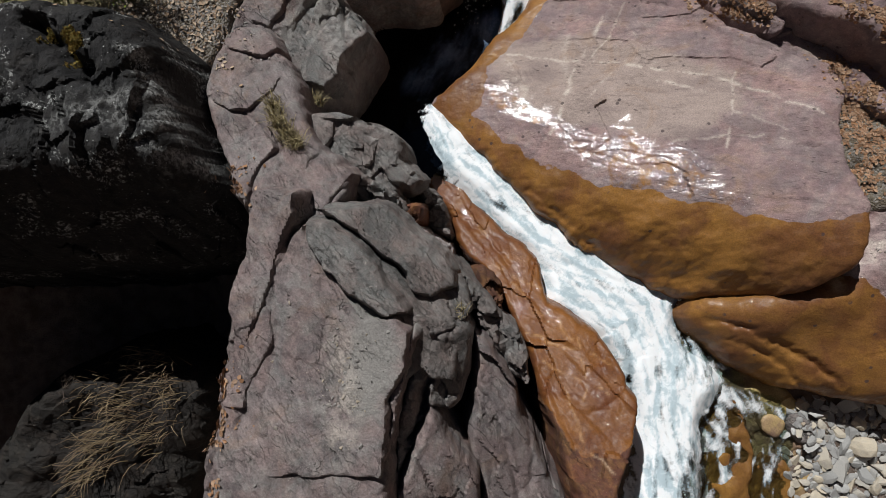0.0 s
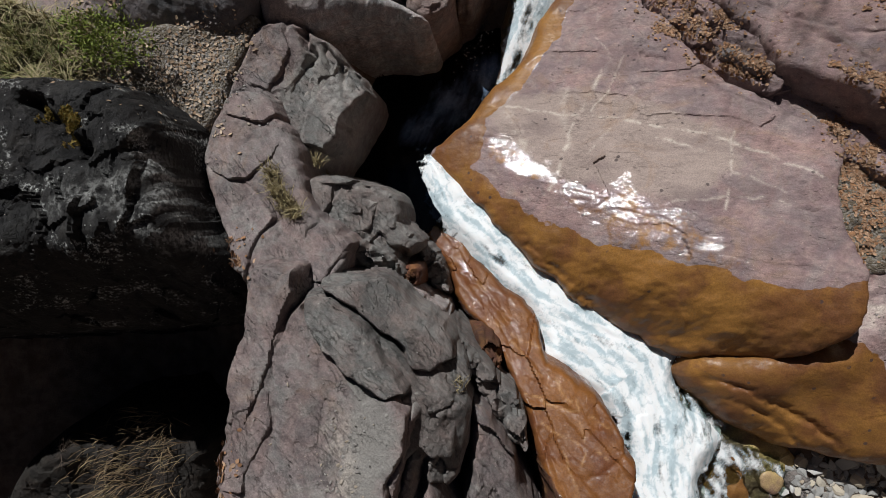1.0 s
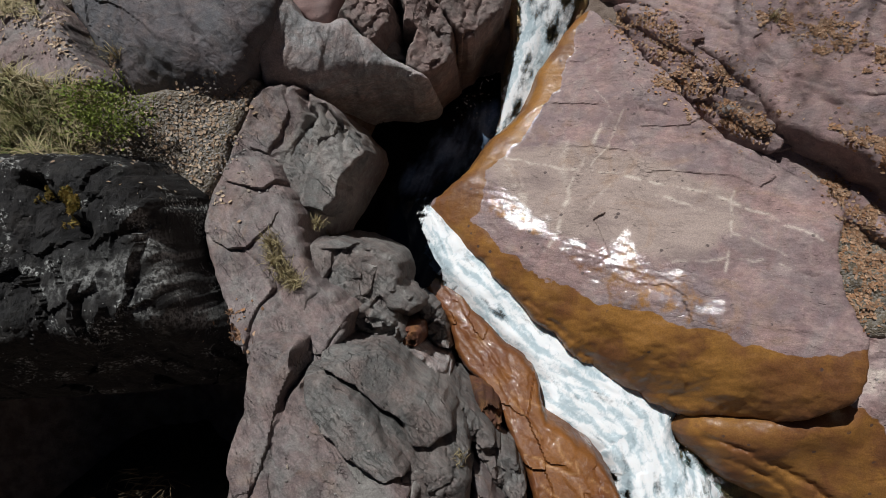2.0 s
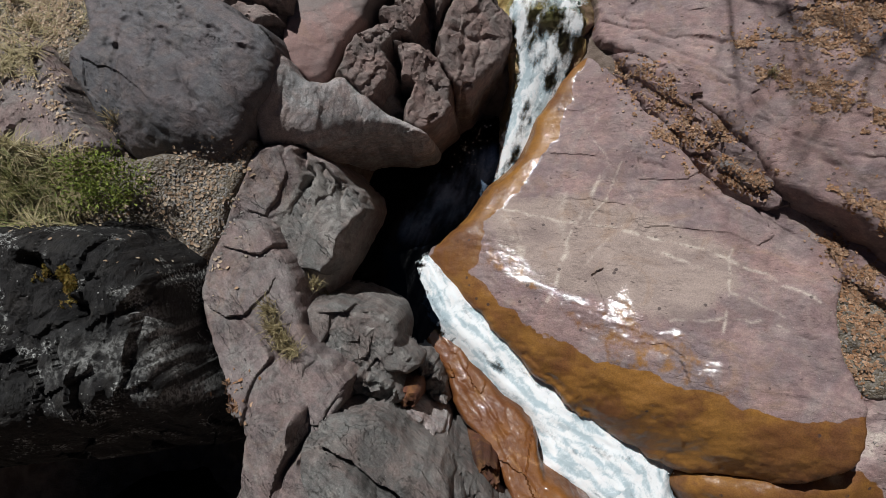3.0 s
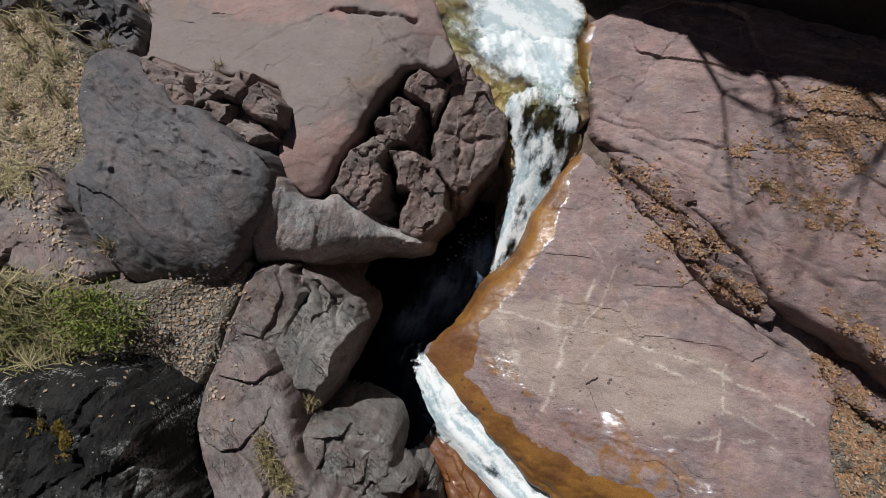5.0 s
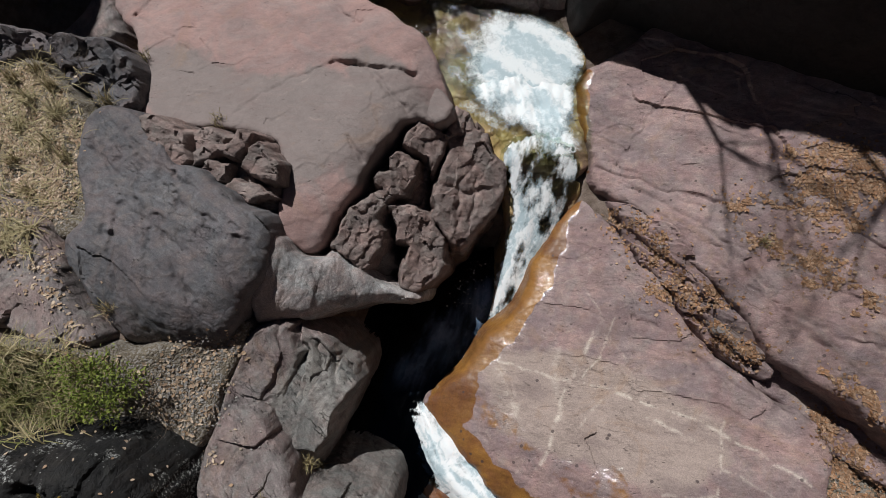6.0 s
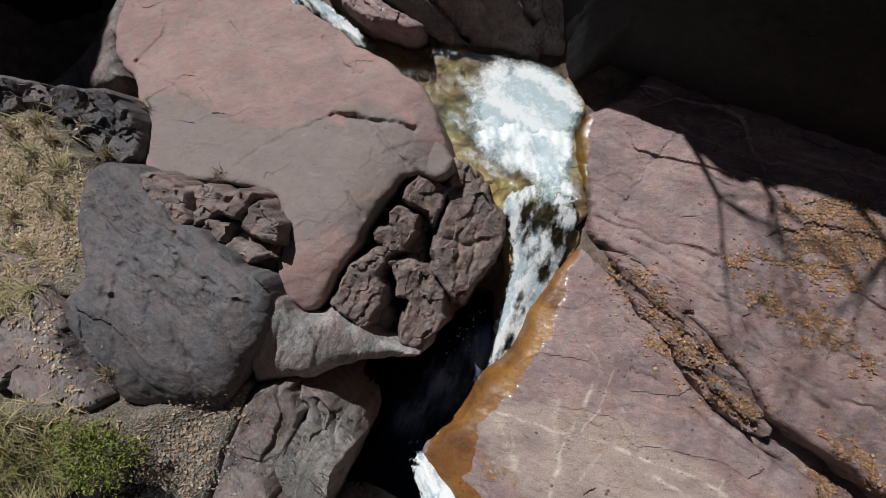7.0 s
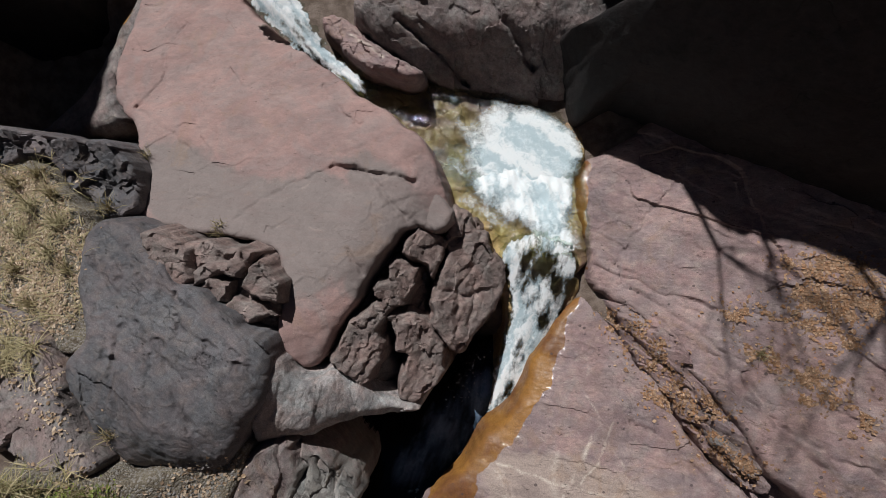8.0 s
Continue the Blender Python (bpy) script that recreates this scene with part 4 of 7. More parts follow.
rock('strip', 'narrow purple strip along the rim of the hollow', STONE["purple"], [(-2.21, 0.64), (-1.7, 0.64), (-1.7, 0.39), (-1.82, 0.13), (-1.87, -0.33), (-2.0, -0.66), (-2.1, -0.96), (-2.28, -0.91), (-2.33, -0.7), (-2.32, -0.45), (-2.18, -0.09)], (2.65, 0.18, -0.26, -2.05, -0.21),
     r=0.03, drop=0.03, skirt=0.12, steep=5, lumps=0.02, lump_size=0.4, facet=0.16, facet_size=0.3, tilt=0.35, soften=0, stretch=2.2, bed_angle=75, crumble=0.25, warp=0.06, seed=311,
     parent=rib)
rock('plate', 'dusty purple plate crossed by fine joints', STONE["purple"], [(-2.28, -0.48), (-1.96, -0.58), (-1.85, -0.69), (-1.85, -1.02), (-2.01, -1.37), (-2.05, -1.65), (-2.33, -1.65), (-2.38, -1.37), (-2.25, -1.05), (-2.3, -0.9)], (2.80, 0.13, -0.23, -2.13, -1.08),
     r=0.03, drop=0.03, skirt=0.12, steep=5, lumps=0.02, lump_size=0.4, facet=0.16, facet_size=0.3, tilt=0.35, soften=0, stretch=2.2, bed_angle=75, crumble=0.25, warp=0.06, seed=312,
     parent=rib)
rock('face', 'broad smooth purple-grey face', STONE["purple"], [(-1.59, 0.26), (-1.35, -0.17), (-1.09, -0.44), (-0.97, -0.56), (-0.84, -0.71), (-0.56, -0.77), (-0.41, -0.91), (-0.43, -1.23), (-0.58, -1.57), (-0.62, -2.34), (-1.86, -2.36), (-2.02, -1.64), (-1.8, -1.13), (-1.81, -0.69), (-1.8, -0.33), (-1.71, 0.14)], (2.78, 0.09, -0.22, -1.22, -0.90),
     r=0.03, drop=0.03, skirt=0.12, steep=5, lumps=0.02, lump_size=0.9, facet=0.06, facet_size=0.6, tilt=0.35, soften=0, stretch=2.2, bed_angle=-60, crumble=0.25, warp=0.06, seed=313, tone=[[(-1.1, -0.6), (-0.6, -0.7), (-0.5, -1.6), (-1.1, -1.8)]], veins=[([(-1.11, -1.08), (-1.01, -1.66), (-1.08, -2.05)], 0.28, 0.8)],
     parent=rib)
rock('slab', 'flat grey slab with a chipped edge', STONE["grey"], [(-1.36, 0.48), (-0.68, 0.52), (-0.47, 0.35), (-0.12, 0.06), (0.02, -0.05), (0.09, -0.26), (0.12, -0.47), (-0.12, -0.53), (-0.32, -0.48), (-0.52, -0.22), (-0.78, 0.02), (-1.03, 0.22), (-1.24, 0.39)], (2.14, -0.72, -0.63, -0.49, 0.00),
     r=0.05, drop=0.03, skirt=0.12, steep=5, lumps=0.02, lump_size=0.4, facet=0.12, facet_size=0.3, tilt=0.35, soften=0, stretch=2.2, bed_angle=-42, crumble=0.25, warp=0.06, seed=314,
     parent=rib)
rock('cleaved_face', 'cleaved grey face of long thin slivers', STONE["grey"], [(-1.54, 0.29), (-1.28, 0.32), (-0.99, 0.07), (-0.73, -0.24), (-0.6, -0.42), (-0.4, -0.7), (-0.6, -0.75), (-0.85, -0.55), (-1.07, -0.43), (-1.3, -0.24), (-1.46, 0.01)], (2.68, -0.29, -0.52, -0.98, -0.24),
     r=0.05, drop=0.03, skirt=0.12, steep=5, lumps=0.02, lump_size=0.4, facet=0.5, facet_size=0.2, tilt=0.35, soften=0, stretch=4.5, bed_angle=-48, crumble=0.35, warp=0.06, seed=315, beds=0.04, bed_size=0.09,
     parent=rib)
rock('sliver', 'long thin sliver of grey rock', STONE["grey"], [(-1.12, 0.14), (-0.9, 0.06), (-0.64, -0.18), (-0.44, -0.44), (-0.21, -0.71), (-0.16, -0.82), (-0.37, -0.76), (-0.63, -0.46), (-0.86, -0.17)], (2.35, -0.76, -0.69, -0.59, -0.37),
     r=0.05, drop=0.03, skirt=0.12, steep=5, lumps=0.02, lump_size=0.4, facet=0.3, facet_size=0.25, tilt=0.35, soften=0, stretch=4, bed_angle=-48, crumble=0.3, warp=0.06, seed=316,
     parent=rib)
rock('block', 'dark block with a steep broken side', STONE["grey"], [(-0.41, -0.79), (-0.18, -0.8), (0.05, -0.84), (0.15, -0.97), (0.13, -1.52), (-0.11, -1.46), (-0.24, -1.32), (-0.41, -1.45), (-0.51, -1.37), (-0.46, -1.13)], (2.51, -0.75, -0.23, -0.20, -1.16),
     r=0.06, drop=0.03, skirt=0.12, steep=5, lumps=0.02, lump_size=0.4, facet=0.35, facet_size=0.3, tilt=0.35, soften=0, stretch=2.2, bed_angle=-70, crumble=0.3, warp=0.06, seed=317,
     parent=rib)
rock('facet', 'smooth grey facet of the block', STONE["grey"], [(-1.89, 1.7), (-1.75, 1.88), (-1.55, 1.87), (-1.47, 1.73), (-1.51, 1.51), (-1.65, 1.31), (-1.83, 1.42)], (1.16, -0.27, -0.30, -1.66, 1.63),
     r=0.03, drop=0.03, skirt=0.12, steep=5, lumps=0.02, lump_size=0.4, facet=0.16, facet_size=0.3, tilt=0.35, soften=0, stretch=2.2, bed_angle=60, crumble=0.25, warp=0.06, seed=321,
     parent=grey_block)
rock('facet', 'cracked grey facet with a pale edge', STONE["grey"], [(-1.49, 1.83), (-1.18, 1.68), (-0.9, 1.54), (-0.94, 1.34), (-0.98, 1.17), (-1.24, 1.07), (-1.39, 1.16), (-1.32, 1.36), (-1.51, 1.51), (-1.44, 1.71)], (1.04, -0.29, -0.24, -1.24, 1.44),
     r=0.03, drop=0.03, skirt=0.12, steep=5, lumps=0.02, lump_size=0.4, facet=0.16, facet_size=0.3, tilt=0.35, soften=0, stretch=2.2, bed_angle=60, crumble=0.25, warp=0.06, seed=322, veins=[([(-1.05, 1.62), (-0.8, 1.5)], 0.1, 0.8)],
     parent=grey_block)
rock('facet', 'steep grey facet above the dark pool', STONE["grey"], [(-0.88, 1.52), (-0.64, 1.35), (-0.32, 1.01), (-0.48, 0.87), (-0.79, 0.98), (-0.9, 1.18)], (0.87, -0.49, -0.25, -0.67, 1.15),
     r=0.03, drop=0.03, skirt=0.12, steep=5, lumps=0.02, lump_size=0.4, facet=0.16, facet_size=0.3, tilt=0.35, soften=0, stretch=2.2, bed_angle=60, crumble=0.25, warp=0.06, seed=323,
     parent=grey_block)

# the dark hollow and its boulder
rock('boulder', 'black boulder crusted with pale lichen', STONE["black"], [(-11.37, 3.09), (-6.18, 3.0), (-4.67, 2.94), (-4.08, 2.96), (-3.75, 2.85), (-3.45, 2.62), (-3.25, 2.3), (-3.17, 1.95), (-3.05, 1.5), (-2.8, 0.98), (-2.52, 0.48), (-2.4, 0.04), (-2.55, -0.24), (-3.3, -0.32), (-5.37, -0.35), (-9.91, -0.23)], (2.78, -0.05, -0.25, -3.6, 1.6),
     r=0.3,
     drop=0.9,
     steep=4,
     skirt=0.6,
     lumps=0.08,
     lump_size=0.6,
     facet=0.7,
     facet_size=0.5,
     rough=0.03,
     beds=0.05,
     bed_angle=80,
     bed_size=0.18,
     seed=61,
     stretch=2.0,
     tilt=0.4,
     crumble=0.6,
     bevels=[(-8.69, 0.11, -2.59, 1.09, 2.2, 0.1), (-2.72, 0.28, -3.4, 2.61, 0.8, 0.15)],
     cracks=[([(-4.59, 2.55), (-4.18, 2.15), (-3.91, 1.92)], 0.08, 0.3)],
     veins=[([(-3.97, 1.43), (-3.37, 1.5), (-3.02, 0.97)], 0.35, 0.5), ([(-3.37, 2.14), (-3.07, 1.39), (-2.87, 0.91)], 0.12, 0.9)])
# bank in the hollow; part of its blackness is shade put into the colour
rock('earth_bank', 'dark earth blackened for the hollow shade, with dry straw and dead leaves', STONE["earth"], [(-5.71, -1.73), (-5.04, -1.66), (-4.24, -1.45), (-3.67, -1.69), (-3.25, -1.78), (-3.32, -2.62), (-3.52, -3.64), (-3.64, -4.69), (-7.09, -4.49), (-6.67, -2.84)], (0.7, -0.1, 0.1, -3, -1.4),
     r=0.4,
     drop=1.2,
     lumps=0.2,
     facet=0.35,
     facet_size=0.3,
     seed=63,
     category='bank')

# rocks round the upper pool
rock('boulder', 'smooth dark blue-grey boulder with a rounded belly', STONE["slate"], [(-5.35, 6.84), (-5.34, 7.36), (-5.07, 7.49), (-4.53, 7.36), (-3.96, 6.77), (-3.83, 6.52), (-3.38, 6.43), (-2.9, 6.06), (-2.6, 5.84), (-2.38, 5.75), (-2.24, 5.5), (-2.27, 5.2), (-2.42, 4.8), (-2.58, 4.45), (-2.76, 4.15), (-3.06, 3.86), (-3.42, 3.70), (-3.79, 3.68), (-4.25, 3.88), (-4.66, 4.3), (-4.92, 4.81), (-5.13, 5.07), (-5.16, 5.43), (-4.92, 5.73), (-5.15, 6.19)], (1.18, 0.09, -0.4, -4.2, 5.18),
     r=0.14,
     drop=0.1,
     skirt=0.2,
     steep=9,
     lumps=0.04,
     lump_size=1.0,
     soften=2,
     beds=0.012,
     bed_angle=-40,
     bed_size=0.15,
     facet=0.2,
     facet_size=0.6,
     seed=71,
     stretch=3.0,
     tilt=0.25,
     bevels=[(-5.12, 5.02, -3.38, 4.2, 1.0, 0.2), (-3.7, 4.3, -1.97, 5.07, 0.8, 0.2), (-2.85, 4.2, -2.45, 5.9, 0.8, 0.18)],
     cracks=[([(-5.11, 6.76), (-4.35, 6.16), (-3.68, 5.81), (-2.92, 5.4)], 0.014, 0.035), ([(-4.62, 6.76), (-3.73, 6.05), (-2.81, 5.47), (-2.29, 5.13)], 0.012, 0.03), ([(-4.5, 5.74), (-4.39, 5.15), (-4.33, 4.71)], 0.02, 0.05), ([(-3.94, 5.52), (-3.88, 5.1)], 0.014, 0.04), ([(-3.54, 5.1), (-3.26, 4.63)], 0.012, 0.025), ([(-4.83, 6.04), (-3.99, 5.67), (-3.32, 5.18)], 0.012, 0.03), ([(-2.97, 5.47), (-2.22, 5.2)], 0.012, 0.03), ([(-2.61, 5.76), (-2.17, 5.41)], 0.012, 0.03), ([(-4.59, 7.01), (-4.17, 6.6), (-3.7, 6.28), (-3.32, 6.05)], 0.03, 0.05), ([(-3.73, 6.05), (-3.3, 5.75), (-3.07, 5.67)], 0.03, 0.05), ([(-3.25, 5.46), (-3.12, 5.04)], 0.01, 0.03), ([(-3.7, 5.45), (-3.42, 4.9), (-3.16, 4.5)], 0.012, 0.03)] + dents([(-5.0, 7.0), (-4.2, 6.35), (-3.3, 5.75), (-2.5, 5.35)], 26, 1) + dents([(-4.9, 6.2), (-4.1, 5.85), (-3.2, 5.3)], 18, 2) + dents([(-4.6, 6.9), (-3.6, 6.1)], 12, 3) + dents([(-4.55, 5.8), (-4.45, 5.2)], 8, 4)
     + [([(x, 5.2), (x + 0.08, 4.75), (x + 0.22, 4.35)], 0.05, 0.02) for x in (-4.2, -3.85, -3.45, -3.1, -2.8)])
knobs = rock('rock', 'knobbly dark brown rock against the boulder', STONE["knobbly"], [(-4.54, 7.22), (-4.28, 7.31), (-4.08, 7.26), (-3.78, 7.11), (-3.39, 7.18), (-3.14, 7.05), (-2.87, 7.05), (-2.6, 6.97), (-2.44, 6.77), (-2.25, 6.58), (-2.29, 6.34), (-2.3, 6.0), (-2.42, 5.71), (-2.66, 5.8), (-3.05, 5.94), (-3.35, 6.14), (-3.6, 6.28), (-3.94, 6.47), (-4.3, 6.87)], (0.28, 0.02, -0.1, -2.9, 6.3),
     r=0.1, drop=0.2, lumps=0.06, lump_size=0.3, facet=0.5, facet_size=0.25, soften=1, seed=73, tilt=0.5, crumble=0.3)
rock('knob', 'brown block with a flat face', STONE["knobbly"], [(-2.74, 6.73), (-2.6, 6.87), (-2.25, 6.58), (-2.29, 6.17), (-2.58, 6.26), (-2.79, 6.46)], (0.64, 0.02, -0.1, -2.9, 6.3),
     r=0.05, drop=0.08, skirt=0.2, steep=7, warp=0.09, lumps=0.03, lump_size=0.3, facet=0.5, facet_size=0.2, soften=0, seed=330, tilt=0.45, crumble=0.2, parent=knobs)
rock('knob', 'curled ridge of brown rock', STONE["knobbly"], [(-3.4, 6.77), (-2.99, 6.82), (-2.87, 7.03), (-2.63, 6.96), (-2.73, 6.72), (-2.87, 6.59), (-3.13, 6.67), (-3.32, 6.57), (-3.51, 6.47), (-3.56, 6.63)], (0.62, 0.02, -0.1, -2.9, 6.3),
     r=0.05, drop=0.08, skirt=0.2, steep=7, warp=0.09, lumps=0.03, lump_size=0.3, facet=0.5, facet_size=0.2, soften=0, seed=331, tilt=0.45, crumble=0.2, parent=knobs)
rock('knob', 'rounded knob of brown rock', STONE["knobbly"], [(-3.37, 6.57), (-2.98, 6.53), (-3.06, 6.18), (-3.3, 6.18), (-3.48, 6.38)], (0.58, 0.02, -0.1, -2.9, 6.3),
     r=0.05, drop=0.08, skirt=0.2, steep=7, warp=0.09, lumps=0.03, lump_size=0.3, facet=0.5, facet_size=0.2, soften=0, seed=332, tilt=0.45, crumble=0.2, parent=knobs)
rock('knob', 'broken knob with a dark hollow under it', STONE["knobbly"], [(-2.97, 6.34), (-2.63, 6.19), (-2.33, 6.0), (-2.86, 5.85), (-3.13, 6.04)], (0.57, 0.02, -0.1, -2.9, 6.3),
     r=0.05, drop=0.08, skirt=0.2, steep=7, warp=0.09, lumps=0.03, lump_size=0.3, facet=0.5, facet_size=0.2, soften=0, seed=333, tilt=0.45, crumble=0.2, parent=knobs)
rock('knob', 'thin plates of dark rock', STONE["knobbly"], [(-4.47, 7.22), (-4.18, 7.24), (-3.75, 7.02), (-3.69, 6.81), (-3.95, 6.67), (-4.21, 6.86)], (0.56, 0.02, -0.1, -2.9, 6.3),
     r=0.05, drop=0.08, skirt=0.2, steep=7, warp=0.09, lumps=0.03, lump_size=0.3, facet=0.5, facet_size=0.2, soften=0, seed=334, tilt=0.45, crumble=0.2, parent=knobs)
rock('knob', 'small knob of reddish rock', STONE["knobbly"], [(-4.01, 6.83), (-3.67, 6.85), (-3.56, 6.58), (-3.75, 6.46), (-3.95, 6.58)], (0.58, 0.02, -0.1, -2.9, 6.3),
     r=0.05, drop=0.08, skirt=0.2, steep=7, warp=0.09, lumps=0.03, lump_size=0.3, facet=0.5, facet_size=0.2, soften=0, seed=335, tilt=0.45, crumble=0.2, parent=knobs)
dome = rock('rock_dome', 'massive smooth pinkish rock dome beside the pool', STONE["rose"], [(-6.34, 10.0), (-6.49, 10.7), (-6.46, 11.68), (-6.44, 12.36), (-6.32, 13.14), (-4.21, 12.6), (-3.8, 11.89), (-2.73, 10.94), (-1.77, 10.24), (-1.17, 9.62), (-0.47, 9.18), (-0.12, 8.81), (0.21, 8.02), (0.33, 7.55), (0.05, 7.3), (-0.22, 7.33), (-0.5, 7.33), (-0.76, 6.98), (-1.02, 6.6), (-1.3, 6.05), (-1.58, 5.6), (-1.76, 5.2), (-1.95, 5.2), (-2.26, 5.37), (-2.38, 5.68), (-2.32, 6.16), (-2.39, 6.84), (-2.71, 7.09), (-3.43, 7.28), (-3.93, 7.28), (-4.47, 7.38), (-5.08, 7.48), (-5.37, 8.13), (-5.55, 9.02), (-5.87, 9.57)], (-0.55, 0.18, -0.48, -2.5, 7.85),
     r=0.1,
     drop=0.1,
     lumps=0.07,
     lump_size=1.3,
     soften=2,
     beds=0.012,
     bed_angle=20,
     bed_size=0.3,
     seed=77,
     rough=0.01,
     facet=0.12,
     facet_size=0.9,
     tilt=0.15,
     bevels=[(-1.95, 5.4, -0.62, 7.9, 0.75, 0.22), (-2.53, 5.85, -0.39, 6.6, 0.4, 0.25)],
     cracks=[([(-5.17, 11.72), (-5.51, 11.04), (-5.34, 10.36), (-5.78, 9.75)], 0.02, 0.04), ([(-5.78, 9.75), (-4.92, 9.17), (-4.11, 8.58), (-3.31, 8.29)], 0.015, 0.025), ([(-1.7, 8.41), (-1.21, 8.35), (-0.34, 8.13)], 0.05, 0.15), ([(-1.7, 8.41), (-2.27, 8.17), (-2.83, 7.88), (-3.37, 7.49)], 0.015, 0.03), ([(-1.1, 8.24), (-0.6, 7.65), (-0.23, 7.37)], 0.04, 0.12), ([(-1.38, 7.02), (-1.08, 6.59)], 0.03, 0.07), ([(-2.07, 10.04), (-1.7, 9.49), (-1.26, 9.19)], 0.03, 0.06)],
     tone=[[(-5.69, 9.02), (-4.53, 8.98), (-3.29, 8.19), (-1.6, 8.36), (-0.41, 7.38), (-0.72, 6.35), (-1.44, 6.67), (-2.08, 6.0), (-2.52, 7.11), (-5.11, 7.41)], [(-1.64, 8.88), (-0.06, 8.02), (-0.05, 7.2), (-1.04, 6.02), (-1.52, 6.5), (-1.34, 7.57)]])
rock('knob', 'knobbly eroded rock with deep pits above the chute', STONE["knobbly"], [(-1.65, 5.3), (-1.3, 5.95), (-1.0, 6.55), (-0.6, 7.25), (-0.2, 7.45), (0.21, 7.39), (0.37, 7.69), (0.93, 7.57), (1.13, 7.13), (1.3, 6.42), (1.18, 5.83), (0.82, 5.35), (0.33, 5.12), (0.23, 4.68), (-0.22, 4.65), (-0.27, 4.49), (-0.58, 4.59), (-1.0, 4.85), (-1.45, 5.07)], (-0.88, -0.55, -0.14, -0.28, 5.68),
     r=0.12,
     drop=0.2,
     skirt=0.26,
     steep=8,
     lumps=0.12,
     lump_size=0.4,
     facet=0.6,
     facet_size=0.6,
     tilt=0.6,
     soften=1,
     rough=0.025,
     seed=79,
     stretch=2.2,
     bed_angle=75,
     crumble=0.2,
     cracks=[([(-0.21, 7.4), (-0.61, 6.75), (-1.02, 5.97), (-1.4, 5.33)], 0.06, 0.25), ([(0.31, 7.42), (0.02, 6.65), (-0.07, 6.09)], 0.06, 0.3), ([(0.12, 5.71), (-0.42, 5.57), (-0.59, 5.07)], 0.06, 0.3), ([(0.82, 7.43), (0.71, 6.73), (0.31, 5.88)], 0.03, 0.12), ([(-0.94, 5.96), (-0.6, 5.94), (-0.25, 6.1)], 0.04, 0.15), ([(-0.21, 6.74), (0.02, 7.03), (0.31, 7.32)], 0.09, 0.35), ([(-0.67, 5.25), (-0.42, 5.49)], 0.1, 0.35), ([(-0.06, 5.18), (0.22, 5.52)], 0.07, 0.25)],
     bevels=[(-0.9, 4.75, 1.2, 5.85, 3.0, 0.05)],
     tone=[[(-1.4, 5.33), (-0.94, 5.96), (-0.25, 5.92), (-0.24, 4.5), (-1.39, 5.0)]],
     parent=dome)
rock('knob', 'rounded reddish lobe of eroded rock', STONE["knobbly"], [(0.31, 7.71), (0.57, 7.65), (1.01, 7.37), (1.07, 7.02), (1.27, 6.68), (1.24, 6.36), (1.03, 5.92), (0.79, 5.64), (0.44, 5.23), (0.23, 5.37), (0.07, 5.64), (-0.07, 6.07), (0.06, 6.45), (0.23, 6.9), (0.23, 7.29)], (-0.22, -0.59, -0.14, -0.28, 5.68),
     r=0.1,
     drop=0.1,
     skirt=0.3,
     steep=7,
     lumps=0.025,
     lump_size=0.3,
     facet=0.4,
     facet_size=0.35,
     tilt=0.5,
     soften=0,
     stretch=1.5,
     bed_angle=70,
     crumble=0.15,
     rough=0.03,
     warp=0.1,
     seed=201,
     cracks=[([(0.86, 7.3), (0.72, 6.75), (0.42, 6.35), (0.38, 5.6)], 0.04, 0.16), ([(0.12, 6.35), (0.5, 6.2), (0.95, 6.3)], 0.03, 0.08), ([(1.05, 6.9), (0.75, 6.5), (0.62, 5.7)], 0.03, 0.1)],
     parent=dome)
rock('knob', 'block of brown rock with a rounded crown', STONE["knobbly"], [(-0.31, 7.39), (0.01, 7.34), (0.26, 7.18), (0.23, 6.96), (0.01, 6.55), (-0.3, 6.8), (-0.48, 6.96), (-0.46, 7.12)], (-0.22, -0.59, -0.14, -0.28, 5.68),
     r=0.05,
     drop=0.1,
     skirt=0.3,
     steep=7,
     lumps=0.025,
     lump_size=0.3,
     facet=0.5,
     facet_size=0.2,
     tilt=0.5,
     soften=0,
     stretch=1.5,
     bed_angle=70,
     crumble=0.3,
     rough=0.03,
     warp=0.1,
     seed=202,
     parent=dome)
rock('knob', 'small broken block of brown rock', STONE["knobbly"], [(-0.61, 6.84), (-0.2, 6.76), (-0.24, 6.49), (-0.4, 6.36), (-0.75, 6.5), (-0.75, 6.7)], (-0.24, -0.59, -0.14, -0.28, 5.68),
     r=0.05,
     drop=0.1,
     skirt=0.3,
     steep=7,
     lumps=0.025,
     lump_size=0.3,
     facet=0.5,
     facet_size=0.2,
     tilt=0.5,
     soften=0,
     stretch=1.5,
     bed_angle=70,
     crumble=0.3,
     rough=0.03,
     warp=0.1,
     seed=203,
     parent=dome)
rock('knob', 'small crumbling block of brown rock', STONE["knobbly"], [(-0.9, 6.43), (-0.8, 6.54), (-0.35, 6.43), (-0.4, 6.13), (-0.65, 6.15), (-0.89, 6.29)], (-0.24, -0.59, -0.14, -0.28, 5.68),
     r=0.05,
     drop=0.1,
     skirt=0.3,
     steep=7,
     lumps=0.025,
     lump_size=0.3,
     facet=0.5,
     facet_size=0.2,
     tilt=0.5,
     soften=0,
     stretch=1.5,
     bed_angle=70,
     crumble=0.5,
     rough=0.03,
     warp=0.1,
     seed=204,
     parent=dome)
